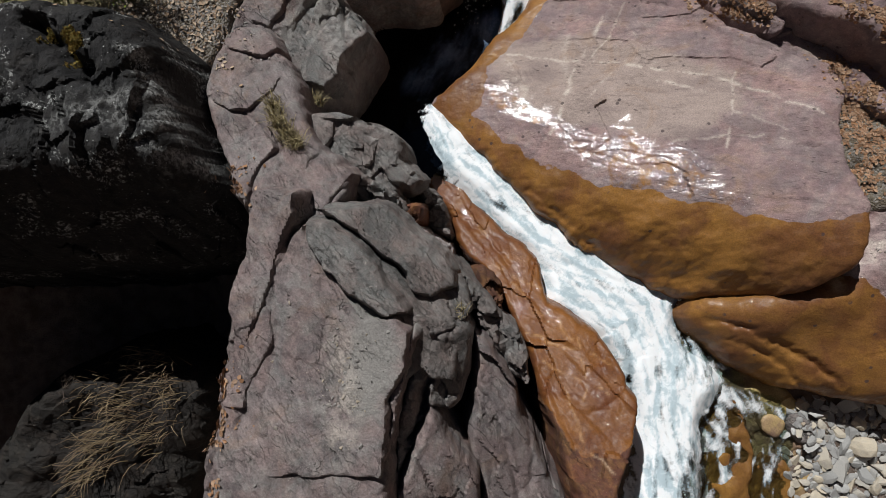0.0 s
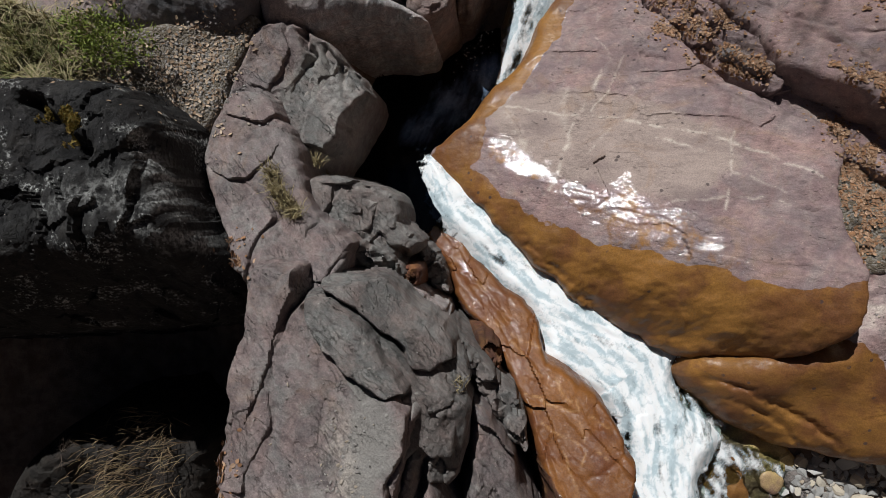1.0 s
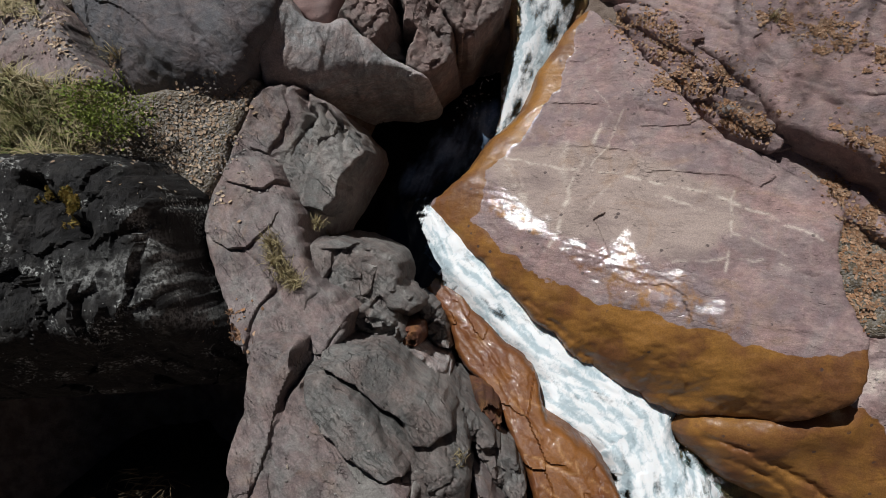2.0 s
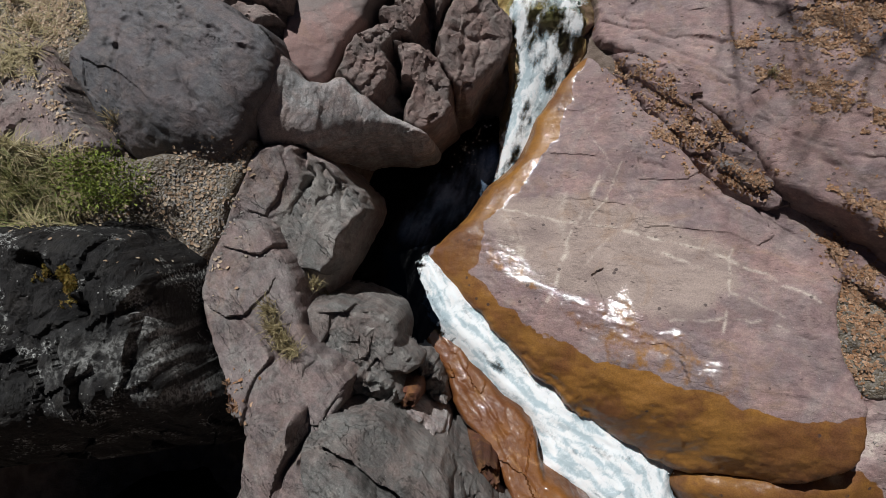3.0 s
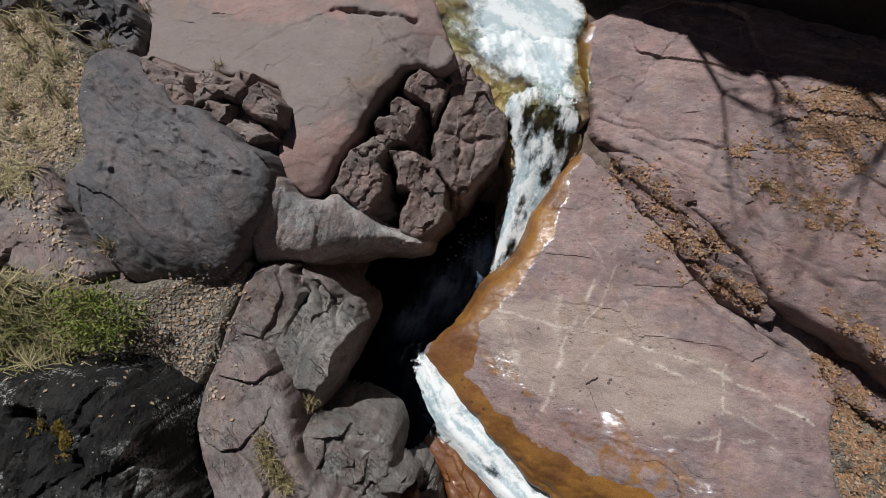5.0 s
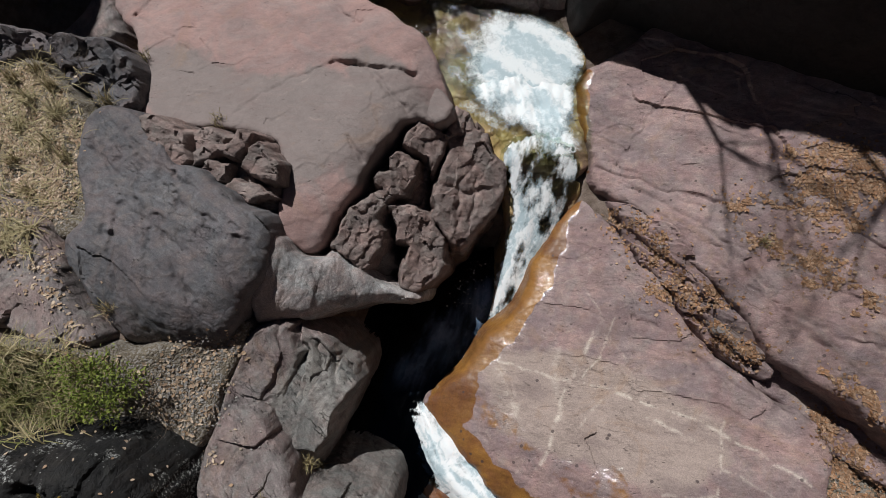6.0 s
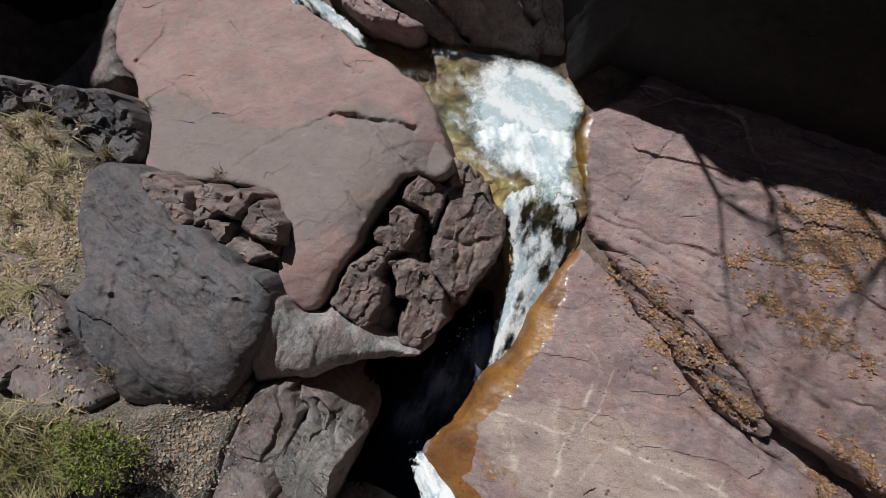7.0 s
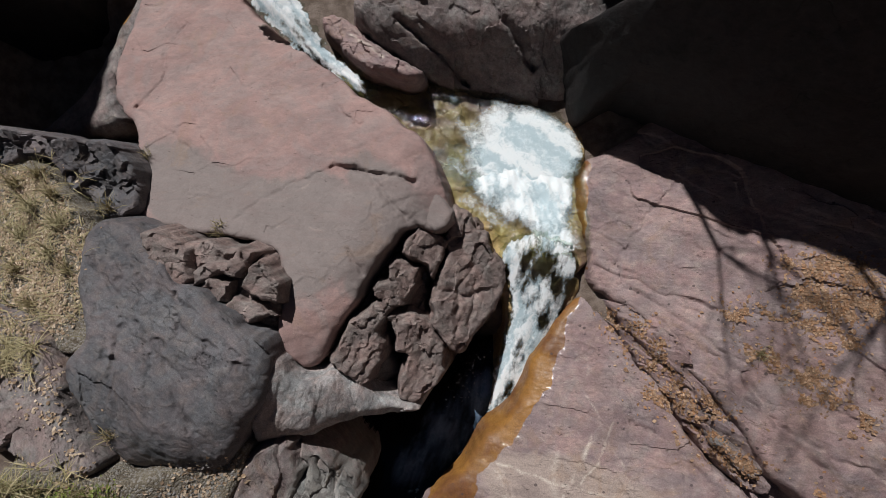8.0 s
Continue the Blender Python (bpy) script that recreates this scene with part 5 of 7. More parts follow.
rock('knob', 'rough crumbling mass of brown-grey rock', STONE["knobbly"], [(-1.12, 6.04), (-0.89, 6.2), (-0.6, 6.11), (-0.79, 5.82), (-0.76, 5.39), (-0.87, 5.0), (-1.06, 4.89), (-1.28, 5.02), (-1.57, 5.24), (-1.43, 5.55), (-1.26, 5.89)], (-0.22, -0.59, -0.14, -0.28, 5.68),
     r=0.07,
     drop=0.1,
     skirt=0.3,
     steep=7,
     lumps=0.03,
     lump_size=0.3,
     facet=0.5,
     facet_size=0.2,
     tilt=0.5,
     soften=0,
     stretch=1.5,
     bed_angle=70,
     crumble=0.5,
     rough=0.03,
     warp=0.1,
     seed=205,
     parent=dome)
rock('knob', 'pitted mass of dark brown rock', STONE["knobbly"], [(-0.79, 5.96), (-0.3, 6.02), (0.01, 5.8), (0.18, 5.43), (0.15, 5.16), (0.23, 4.95), (0.01, 4.75), (-0.29, 4.57), (-0.54, 4.62), (-0.54, 4.88), (-0.35, 5.28), (-0.59, 5.43), (-0.65, 5.69)], (-0.30, -0.59, -0.14, -0.28, 5.68),
     r=0.05,
     drop=0.1,
     skirt=0.3,
     steep=7,
     lumps=0.03,
     lump_size=0.3,
     facet=0.5,
     facet_size=0.2,
     tilt=0.5,
     soften=0,
     stretch=1.5,
     bed_angle=70,
     crumble=0.5,
     rough=0.03,
     warp=0.1,
     seed=206,
     parent=dome)
rock('block', 'smooth brown block jutting from the dome', STONE["rose"], [(-1.26, 8.34), (-0.78, 8.46), (-0.24, 8.32), (0.19, 7.92), (0.4, 7.56), (0.08, 7.29), (-0.23, 7.37), (-0.44, 7.57), (-0.66, 7.83), (-0.97, 8.04)], (-0.66, 0.05, -0.30, -0.60, 8.10),
     r=0.1,
     drop=0.1,
     skirt=0.2,
     steep=7,
     lumps=0.04,
     facet=0.15,
     facet_size=0.4,
     soften=1,
     seed=207,
     tilt=0.3,
     warp=0.05,
     tone=[[(-0.9, 8.6), (0.5, 8.3), (0.5, 7.0), (-0.9, 7.2)]],
     parent=dome)
rock('overhang', 'pale grey water-worn rock overhanging the dark pool', STONE["pale"], [(-2.39, 5.6), (-2.21, 5.42), (-2.11, 5.23), (-1.96, 5.11), (-1.68, 5.08), (-1.48, 5.24), (-1.24, 4.99), (-1.01, 4.89), (-0.87, 4.81), (-0.58, 4.64), (-0.24, 4.5), (-0.25, 4.41), (-0.58, 4.43), (-1.1, 4.43), (-1.56, 4.34), (-1.87, 4.14), (-2.16, 4.22), (-2.46, 4.13), (-2.66, 4.14), (-2.63, 4.46), (-2.53, 4.87), (-2.44, 5.24)], (0.50, -0.39, 0.05, -1.43, 4.47),
     r=0.2,
     drop=0.16,
     skirt=0.26,
     steep=8,
     lumps=0.05,
     lump_size=0.6,
     soften=1,
     facet=0.16,
     facet_size=0.35,
     seed=81,
     tilt=0.3,
     bed_angle=70,
     stretch=2.0,
     warp=0.05,
     beds=0.016,
     bed_size=0.16,
     bevels=[(-2.6, 4.5, -0.2, 4.56, 0.75, 0.06)],
     tone=[[(-2.6, 4.21), (-2.3, 4.91), (-2.01, 4.39), (-2.02, 4.05)]],
     parent=dome)
rock('rock_slab', 'sloping pinkish slab under bare branch shadows', STONE["pink"], [(2.69, 8.45), (2.85, 8.73), (3.34, 8.87), (4.55, 9.78), (6.31, 10.24), (8.56, 10.52), (9.56, 9.48), (7.97, 3.11), (6.74, 2.23), (6.04, 2.9), (5.69, 3.15), (5.27, 3.43), (5.05, 3.68), (4.79, 4.2), (4.55, 4.56), (4.26, 4.88), (3.94, 5.39), (3.58, 5.84), (3.14, 6.16), (2.86, 6.31), (2.8, 6.52), (2.87, 7.03), (2.75, 7.45), (2.7, 8.06)], (-0.38, 0.42, -0.33, 5.03, 6.4),
     r=0.12,
     drop=0.14,
     lumps=0.06,
     lump_size=1.1,
     beds=0.02,
     bed_angle=-28,
     bed_size=0.3,
     facet=0.3,
     facet_size=0.9,
     soften=1,
     rough=0.014,
     seed=83,
     wet_edge=0.08,
     stretch=2.2,
     tilt=0.25,
     cracks=[([(3.46, 6.31), (4.22, 5.78), (4.69, 5.32)], 0.03, 0.07), ([(4.03, 6.22), (4.79, 6.01), (5.84, 5.9), (6.35, 5.78)], 0.04, 0.07), ([(4.89, 4.64), (5.37, 4.25), (5.83, 3.97), (6.23, 3.87)], 0.04, 0.06), ([(4.47, 5.35), (4.88, 5.11), (5.24, 4.26), (5.68, 3.81)], 0.05, 0.06), ([(3.25, 6.73), (3.97, 7.74), (4.46, 8.25)], 0.02, 0.05), ([(2.89, 6.72), (3.58, 6.44), (4.43, 5.91)], 0.03, 0.05)],
     wet=[[(2.56, 8.92), (3.0, 8.88), (2.95, 8.21), (2.76, 7.45), (2.86, 6.73), (2.57, 6.21), (2.33, 6.93)]])
rock('rock_slab', 'pale flat slab between drifts of dead leaves', STONE["pink"], [(4.64, 3.26), (5.01, 3.51), (5.36, 3.63), (5.69, 3.41), (6.07, 3.08), (6.57, 2.8), (7.35, 2.15), (7.24, 1.55), (6.34, 1.87), (5.93, 2.09), (5.58, 2.56), (5.13, 3.0)], (0.42, 0.3, -0.25, 5.9, 2.9),
     r=0.1,
     drop=0.25,
     soften=1,
     lumps=0.04,
     beds=0.03,
     bed_angle=-30,
     bed_size=0.15,
     seed=85,
     facet=0.4,
     facet_size=0.5,
     stretch=2.0,
     tilt=0.3,
     tone=[[(5.4, 3.43), (6.03, 2.84), (5.93, 2.59), (5.38, 3.26)]])
rock('rock_slab', 'thinly bedded purple rock filling the cleft', STONE["pink"], [(2.88, 6.32), (3.21, 6.19), (3.72, 5.81), (4.08, 5.36), (4.4, 4.85), (4.66, 4.5), (4.93, 4.12), (5.2, 3.64), (5.11, 3.15), (4.68, 3.42), (4.32, 3.79), (4.09, 4.14), (3.87, 4.66), (3.58, 5.03), (3.27, 5.42), (3.01, 6.0)], (-0.37, 0.7, -0.06, 4.26, 4.88),
     r=0.05,
     drop=0.12,
     soften=1,
     facet=0.9,
     facet_size=0.28,
     tilt=0.5,
     stretch=3.0,
     bed_angle=-38,
     crumble=0.5,
     beds=0.05,
     bed_size=0.09,
     lumps=0.04,
     seed=86)
rock('rock_slab', 'thin bedded purple rock in the cleft', STONE["pink"], [(2.96, 6.09), (3.27, 6.08), (3.74, 5.84), (4.13, 5.48), (4.37, 4.93), (4.55, 4.66), (4.48, 4.33), (4.22, 4.77), (3.87, 5.09), (3.42, 5.5)], (-0.28, 0.68, -0.08, 4.26, 4.88),
     r=0.06,
     drop=0.15,
     soften=1,
     facet=0.9,
     facet_size=0.3,
     beds=0.05,
     bed_angle=-38,
     bed_size=0.08,
     seed=87,
     stretch=3.0,
     tilt=0.5)
rock('rock_slab', 'broken bedded rock beside the cleft', STONE["purple"], [(4.27, 4.34), (4.44, 4.42), (4.6, 4.05), (4.85, 3.86), (5.15, 3.65), (4.9, 3.49), (4.59, 3.68), (4.34, 3.98)], (-0.25, 0.68, -0.06, 4.26, 4.88),
     r=0.07,
     drop=0.2,
     soften=1,
     facet=0.9,
     facet_size=0.25,
     beds=0.05,
     bed_angle=-38,
     bed_size=0.1,
     seed=88,
     stretch=2.0,
     tilt=0.5)
rock('rock', 'pale pinkish rock at the foot of the boulder', STONE["pink"], [(5.88, 0.73), (6.19, 0.85), (6.77, 0.8), (7.3, 0.16), (6.43, 0.09), (5.98, 0.01), (5.82, 0.33)], (0.85, 0.1, -0.1, 6, 0.7),
     r=0.15,
     drop=0.3,
     facet=0.5,
     facet_size=0.4,
     seed=89,
     tilt=0.3)
rock('earth_bank', 'brown pocket of soil and dead leaves beside the boulder', SOIL, [(5.59, 2.41), (5.96, 2.29), (6.44, 2.06), (6.94, 1.64), (6.71, 0.37), (6.17, 0.49), (5.68, 0.54), (5.46, 0.98), (5.5, 1.76)], (0.6, 0.15, -0.25, 6.0, 1.8),
     r=0.15,
     drop=0.15,
     lumps=0.08,
     lump_size=0.4,
     facet=0.3,
     facet_size=0.25,
     seed=90,
     category='bank',
     rough=0.03)

# rocks at the head of the pool
rock('rock', 'low reddish rock at the edge of the clear water', STONE["pink"], [(-2.33, 11.52), (-1.86, 11.65), (-1.23, 11.09), (-0.52, 10.54), (-0.14, 10.28), (-0.36, 10.13), (-0.83, 10.25), (-1.36, 10.41), (-1.86, 10.87)], (-1.75, 0, -0.35, -0.8, 10.7),
     r=0.12,
     drop=0.35,
     soften=1,
     facet=0.3,
     facet_size=0.35,
     beds=0.05,
     bed_angle=-35,
     bed_size=0.12,
     seed=91,
     tilt=0.45,
     veins=[([(-1.61, 11.12), (-0.84, 10.51)], 0.03, 0.8)])
rock('rock', 'dark rock buttress with a sunlit brow above the pool', STONE["purple"], [(-1.6, 11.58), (-1.3, 11.02), (-0.72, 10.71), (-0.1, 10.33), (0.55, 10.11), (1.45, 9.8), (2.64, 9.36), (3.04, 9.09), (3.85, 9.03), (3.78, 10.07), (3.26, 10.94), (2.46, 12.04), (0.27, 12.79), (-1.18, 12.7)], (-2.42, 0.15, 1.12, 1.0, 10.0),
     r=0.12,
     drop=0.2,
     lumps=0.06,
     lump_size=0.9,
     facet=0.28,
     facet_size=0.6,
     tilt=0.45,
     stretch=1.8,
     bed_angle=-35,
     soften=1,
     seed=92,
     rough=0.02,
     bevels=[(3.28, 11.0, -1.73, 11.08, 0.9, 0.08)],
     cracks=[([(1.26, 11.15), (1.6, 10.8), (1.87, 10.44)], 0.07, 0.25), ([(-0.67, 11.23), (0.22, 10.64), (0.65, 10.25)], 0.05, 0.2)])
# its black is painted shade, from the wall stone
rock('cliff', 'rock wall of the gorge with its shade painted near-black', STONE["wall"], [(2.62, 10.31), (2.68, 9.46), (2.79, 9.42), (3.11, 9.8), (3.45, 10.0), (4.2, 9.65), (4.74, 9.15), (5.87, 8.44), (9.07, 6.5), (6.0, 10.34), (2.29, 10.97)], (-2.9, 1.33, 1.53, 3.1, 8.5),
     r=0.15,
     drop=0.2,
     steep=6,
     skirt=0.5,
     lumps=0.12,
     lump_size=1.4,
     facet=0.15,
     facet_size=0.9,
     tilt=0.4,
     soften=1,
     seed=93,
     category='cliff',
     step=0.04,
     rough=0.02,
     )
# stands out of view, shaped so its shadow ends across the slab
rock('cliff', 'tall jagged unseen rock wall that shades the slab', STONE["wall"], [(1.84, 14.6), (1.80, 15.3), (1.85, 16.4), (3.0, 16.8), (6.0, 17.0), (10.5, 17.0), (10.5, 15.0), (7.0, 14.8), (4.0, 14.6), (2.4, 14.5)], (6.05, 1.15, 0.0, 2.14, 15.0),
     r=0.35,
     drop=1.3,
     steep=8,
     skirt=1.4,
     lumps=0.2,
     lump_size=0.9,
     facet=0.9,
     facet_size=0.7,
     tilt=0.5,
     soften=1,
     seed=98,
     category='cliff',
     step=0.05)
# added out of view to block the sun from the deep hollow
rock('cliff', 'unseen near-black rock wall added to shade the deep hollow', STONE["wall"], [(-21.99, 24.62), (-9.4, 24.68), (-7.98, 14.11), (-8.05, 12.39), (-8.86, 12.09), (-10.32, 11.91), (-17.51, 11.2)], (-1.8, 0, -0.2, -6, 12),
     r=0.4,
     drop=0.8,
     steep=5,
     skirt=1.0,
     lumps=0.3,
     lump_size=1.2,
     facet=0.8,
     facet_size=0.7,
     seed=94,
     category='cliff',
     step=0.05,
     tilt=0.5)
rock('rock', 'smooth grey rock ledge streaked with brown', STONE["purple"], [(-9.63, 9.49), (-8.27, 10.03), (-7.57, 10.96), (-7.25, 11.68), (-6.86, 12.47), (-6.78, 13.52), (-5.43, 13.42), (-6.21, 11.88), (-6.69, 10.87), (-6.63, 10.07), (-6.34, 9.59), (-7.34, 9.36), (-8.61, 9.39)], (-1.9, 0.5, -0.35, -5.2, 9.3),
     r=0.3,
     drop=0.6,
     lumps=0.1,
     seed=96,
     beds=0.04,
     bed_angle=30,
     bed_size=0.3,
     veins=[([(-9.06, 9.57), (-7.37, 9.46), (-6.64, 9.82)], 0.06, 0.6)],
     wet=[[(-8.19, 13.94), (-6.97, 13.58), (-6.56, 11.96), (-7.39, 11.86)]])
rock('rock_slab', 'grey rock strewn with dead leaves', STONE["purple"], [(-7.65, 6.22), (-6.53, 6.03), (-6.06, 5.87), (-5.5, 5.27), (-5.18, 4.66), (-4.5, 4.05), (-4.63, 3.87), (-5.25, 3.91), (-6.05, 4.14), (-6.83, 4.21)], (0.61, 0.2, -0.4, -5.92, 5.22),
     r=0.1,
     drop=0.2,
     facet=0.6,
     facet_size=0.5,
     lumps=0.06,
     seed=95,
     tilt=0.3)
rock('rock', 'dark grey rock at the rim of the deep hollow', STONE["slate"], [(-8.11, 9.12), (-7.5, 9.18), (-6.88, 9.01), (-6.37, 8.91), (-5.58, 8.95), (-5.05, 8.36), (-4.95, 7.49), (-5.59, 7.54), (-5.91, 7.88), (-6.32, 8.17), (-6.66, 8.66), (-7.44, 8.37), (-8.04, 8.37)], (-0.65, 0.05, -0.1, -5.6, 7.7),
     r=0.1,
     drop=0.2,
     facet=0.9,
     facet_size=0.4,
     lumps=0.08,
     seed=97,
     tilt=0.5)

# earth banks
rock('earth_bank', 'stony bank with dry grass, dead leaves and gravel', SOIL, [(-5.98, 4.07), (-4.92, 3.93), (-3.97, 3.89), (-3.3, 4.02), (-2.64, 4.29), (-2.61, 4.01), (-2.87, 3.4), (-3.03, 2.78), (-3.25, 2.28), (-3.6, 2.54), (-4.26, 2.83), (-5.47, 2.89), (-5.93, 2.9)], (1.28, -0.3, -0.07, -3.94, 3.28),
     r=0.1,
     drop=0.15,
     lumps=0.06,
     rough=0.02,
     seed=101,
     category='bank')
rock('earth_bank', 'leaf-strewn bank with pale dry grass', SOIL, [(-8.65, 8.65), (-6.89, 8.62), (-6.45, 8.25), (-5.76, 7.7), (-5.38, 7.19), (-5.28, 6.66), (-5.06, 5.82), (-5.37, 5.32), (-6.17, 5.62), (-7.73, 5.55)], (-0.39, 0.27, -0.27, -6.21, 7.59),
     r=0.1,
     drop=0.15,
     lumps=0.08,
     rough=0.02,
     seed=103,
     category='bank')

# stream bed under the clear water
rock('bedrock', 'golden brown stony bed under clear water', STONE["olive"], [(2.78, 6.52), (2.96, 7.24), (3.01, 8.13), (3.18, 9.08), (2.68, 9.84), (1.79, 10.65), (0.6, 11.22), (-0.39, 11.51), (-1.4, 11.81), (-2.32, 12.27), (-2.37, 10.78), (-1.53, 9.84), (-0.57, 9.2), (0.0, 8.24), (0.33, 7.56), (0.96, 7.24), (1.15, 6.77), (1.34, 6.52), (1.95, 6.42)], (-1.34, 0, -0.45, 1.5, 6.5),
     r=0.3,
     drop=0.3,
     lumps=0.08,
     lump_size=0.4,
     facet=0.4,
     facet_size=0.35,
     tilt=0.3,
     worn=0.2,
     seed=121,
     kind='structure',
     category='bed',
     wet=[[(-5.12, 14.44), (7.25, 14.48), (5.0, 4.59), (-3.43, 4.59)]])
rock('bedrock', 'ochre bedrock under shallow running water', STONE["olive"], [(3.75, -1.16), (4.19, -1.34), (4.62, -1.69), (5.48, -2.22), (5.9, -2.65), (5.71, -4.94), (3.9, -5.0), (4.0, -2.68), (3.79, -1.79)], (-0.14, 0.06, -0.02, 4.5, -2.8),
     r=0.1,
     drop=0.1,
     lumps=0.08,
     lump_size=0.4,
     facet=0.5,
     facet_size=0.35,
     tilt=0.3,
     worn=0.2,
     seed=123,
     kind='structure',
     category='bed',
     wet=[[(2.87, -0.54), (7.21, -0.52), (7.13, -5.76), (2.84, -5.92)]])
rock('bedrock', 'golden brown bed under the clear stream', STONE["olive"], [(-2.25, 11.75), (-2.4, 10.49), (-1.67, 9.58), (-0.77, 9.02), (0.11, 8.13), (0.99, 8.02), (2.2, 8.1), (2.95, 8.5), (2.95, 9.4), (2.5, 9.9), (1.45, 10.32), (0.56, 10.78), (-0.34, 11.0), (-1.24, 11.29)], (-2.36, 0, -0.2, 0, 9.6),
     r=0.1,
     drop=0.1,
     lumps=0.08,
     lump_size=0.4,
     facet=0.4,
     facet_size=0.35,
     tilt=0.3,
     worn=0.2,
     seed=125,
     kind='structure',
     category='bed',
     wet=[[(-4.2, 13.14), (6.0, 13.16), (5.73, 4.23), (-3.97, 4.22)]])

rock('bedrock', 'golden brown rock under the sliding chute', STONE["olive"], [(1.1, 6.5), (1.5, 6.62), (2.5, 6.6), (2.75, 6.4), (2.4, 5.7), (2.15, 4.9), (1.95, 4.2), (1.5, 3.5), (1.0, 3.5), (1.15, 4.4), (1.25, 5.2), (1.35, 5.9)], (-1.64, 0, 0.18, 1.2, 5.6),
     r=0.1,
     drop=0.06,
     lumps=0.05,
     lump_size=0.4,
     facet=0.3,
     facet_size=0.3,
     tilt=0.3,
     worn=0.2,
     seed=127,
     kind='structure',
     category='bed',
     wet=[[(-4.2, 13.14), (6.0, 13.16), (5.73, 2.23), (-3.97, 2.22)]])

# low wet rocks at the gravel bar
rock('rock', 'wet brown rock with thin water running over it', STONE["ochre"], [(4.05, -2.33), (4.37, -2.06), (4.63, -2.31), (4.81, -2.78), (4.84, -3.39), (4.73, -4.5), (3.99, -4.54), (4.06, -3.16)], (-0.05, 0.1, -0.04, 4.3, -2.8),
     r=0.1,
     drop=0.1,
     facet=0.5,
     facet_size=0.3,
     lumps=0.06,
     lump_size=0.4,
     seed=111,
     wet=[[(3.69, -1.86), (5.37, -1.82), (5.3, -4.81), (3.64, -4.9)]])
rock('rock', 'rounded ochre stone under shallow water', STONE["olive"], [(4.9, -2.65), (5.07, -2.55), (5.29, -2.63), (5.34, -2.83), (5.19, -2.98), (4.96, -2.92)], (0.0, 0, 0, 5, -2.8),
     r=0.1,
     drop=0.06,
     seed=113,
     wet=[[(4.5, -2.26), (5.81, -2.26), (5.81, -3.31), (4.5, -3.31)]])
rock('rock', 'ochre-brown bedrock beside the gravel', STONE["ochre"], [(4.8, -3.16), (5.32, -3.15), (5.48, -3.58), (5.59, -4.52), (4.74, -4.55)], (-0.04, 0.05, -0.03, 5, -3.4),
     r=0.1,
     drop=0.1,
     facet=0.5,
     facet_size=0.25,
     lumps=0.06,
     lump_size=0.4,
     seed=115,
     wet=[[(4.55, -2.99), (5.83, -2.97), (5.79, -4.86), (4.52, -4.9)]])
rock('rock', 'flat olive-grey stone at the edge of the gravel', STONE["grey"], [(5.37, -2.56), (5.71, -2.6), (5.82, -3.04), (5.64, -3.13), (5.38, -2.87)], (0.1, 0, 0, 5.3, -2.9),
     r=0.07,
     drop=0.15,
     facet=0.1,
     facet_size=0.3,
     seed=117)


# ---------------------------------------------------------------- water
def water_material(name, tint, foam_tint=(0.755, 0.78, 0.79), broken=0.5, waves=0.5, mottled=1.0):
    n = Nodes(name)
    foam, darkening, strand = n.masks()
    lace = n.math("ADD", n.math("MULTIPLY", n.math("SUBTRACT", strand, 0.5), 0.6), n.math("MULTIPLY", n.math("SUBTRACT", n.noise(17, 8, 0.72, warp=0.8), 0.5), 1.2))
    froth = n.math("ADD", foam, n.math("MULTIPLY", lace, broken))
    white = n.span(froth, 0.22, 0.78)
    shade = n.mix(n.span(strand, 0.22, 0.62), tuple(c * v for c, v in zip(foam_tint, (0.74, 0.82, 0.85))), foam_tint)
    mottle = n.math("ADD", n.noise(9, 7, 0.68, warp=1.0), n.math("MULTIPLY", n.math("SUBTRACT", strand, 0.5), 0.35))
    shade = n.mix(1.0, shade, n.mix(n.span(mottle, 0.36, 0.56), tuple(1 - mottled * v for v in (0.26, 0.21, 0.19)), (1.0, 1.0, 1.0)), "MULTIPLY")
    churn = n.bump(n.math("ADD", n.math("MULTIPLY", n.noise(26, 6, 0.65), 0.5), strand), 0.14, 0.05)
    foam_skin = n.surface(shade, 0.6, churn, Specular_IOR_Level=0.25, Subsurface_Weight=0.35, Subsurface_Radius=(0.10, 0.12, 0.13), Subsurface_Scale=0.5)
    clear = n.tree.nodes.new("ShaderNodeBsdfTransparent")
    n.link(n.mix(darkening, tint, tuple(c * 0.35 for c in tint)), clear.inputs[0])
    gloss = n.tree.nodes.new("ShaderNodeBsdfGlossy")
    gloss.inputs["Roughness"].default_value = 0.07
    ripple = n.bump(n.math("ADD", n.noise(7, 5, 0.6, warp=0.6), n.math("MULTIPLY", n.noise(26, 4, 0.6), 0.4)), waves, 0.05)
    n.link(ripple, gloss.inputs["Normal"])
    fresnel = n.tree.nodes.new("ShaderNodeFresnel")
    fresnel.inputs["IOR"].default_value = 1.33
    n.link(ripple, fresnel.inputs["Normal"])
    wet = n.tree.nodes.new("ShaderNodeMixShader")
    n.link(fresnel.outputs[0], wet.inputs[0])
    n.link(clear.outputs[0], wet.inputs[1])
    n.link(gloss.outputs[0], wet.inputs[2])
    m = n.tree.nodes.new("ShaderNodeMixShader")
    n.link(white, m.inputs[0])
    n.link(wet.outputs[0], m.inputs[1])
    n.link(foam_skin, m.inputs[2])
    return n.done(m.outputs[0])


STREAM = water_material("stream_water", (0.72, 0.80, 0.74))
POOL = water_material("pool_water", (0.78, 0.82, 0.74), (0.69, 0.725, 0.735), broken=0.5, mottled=0.8)
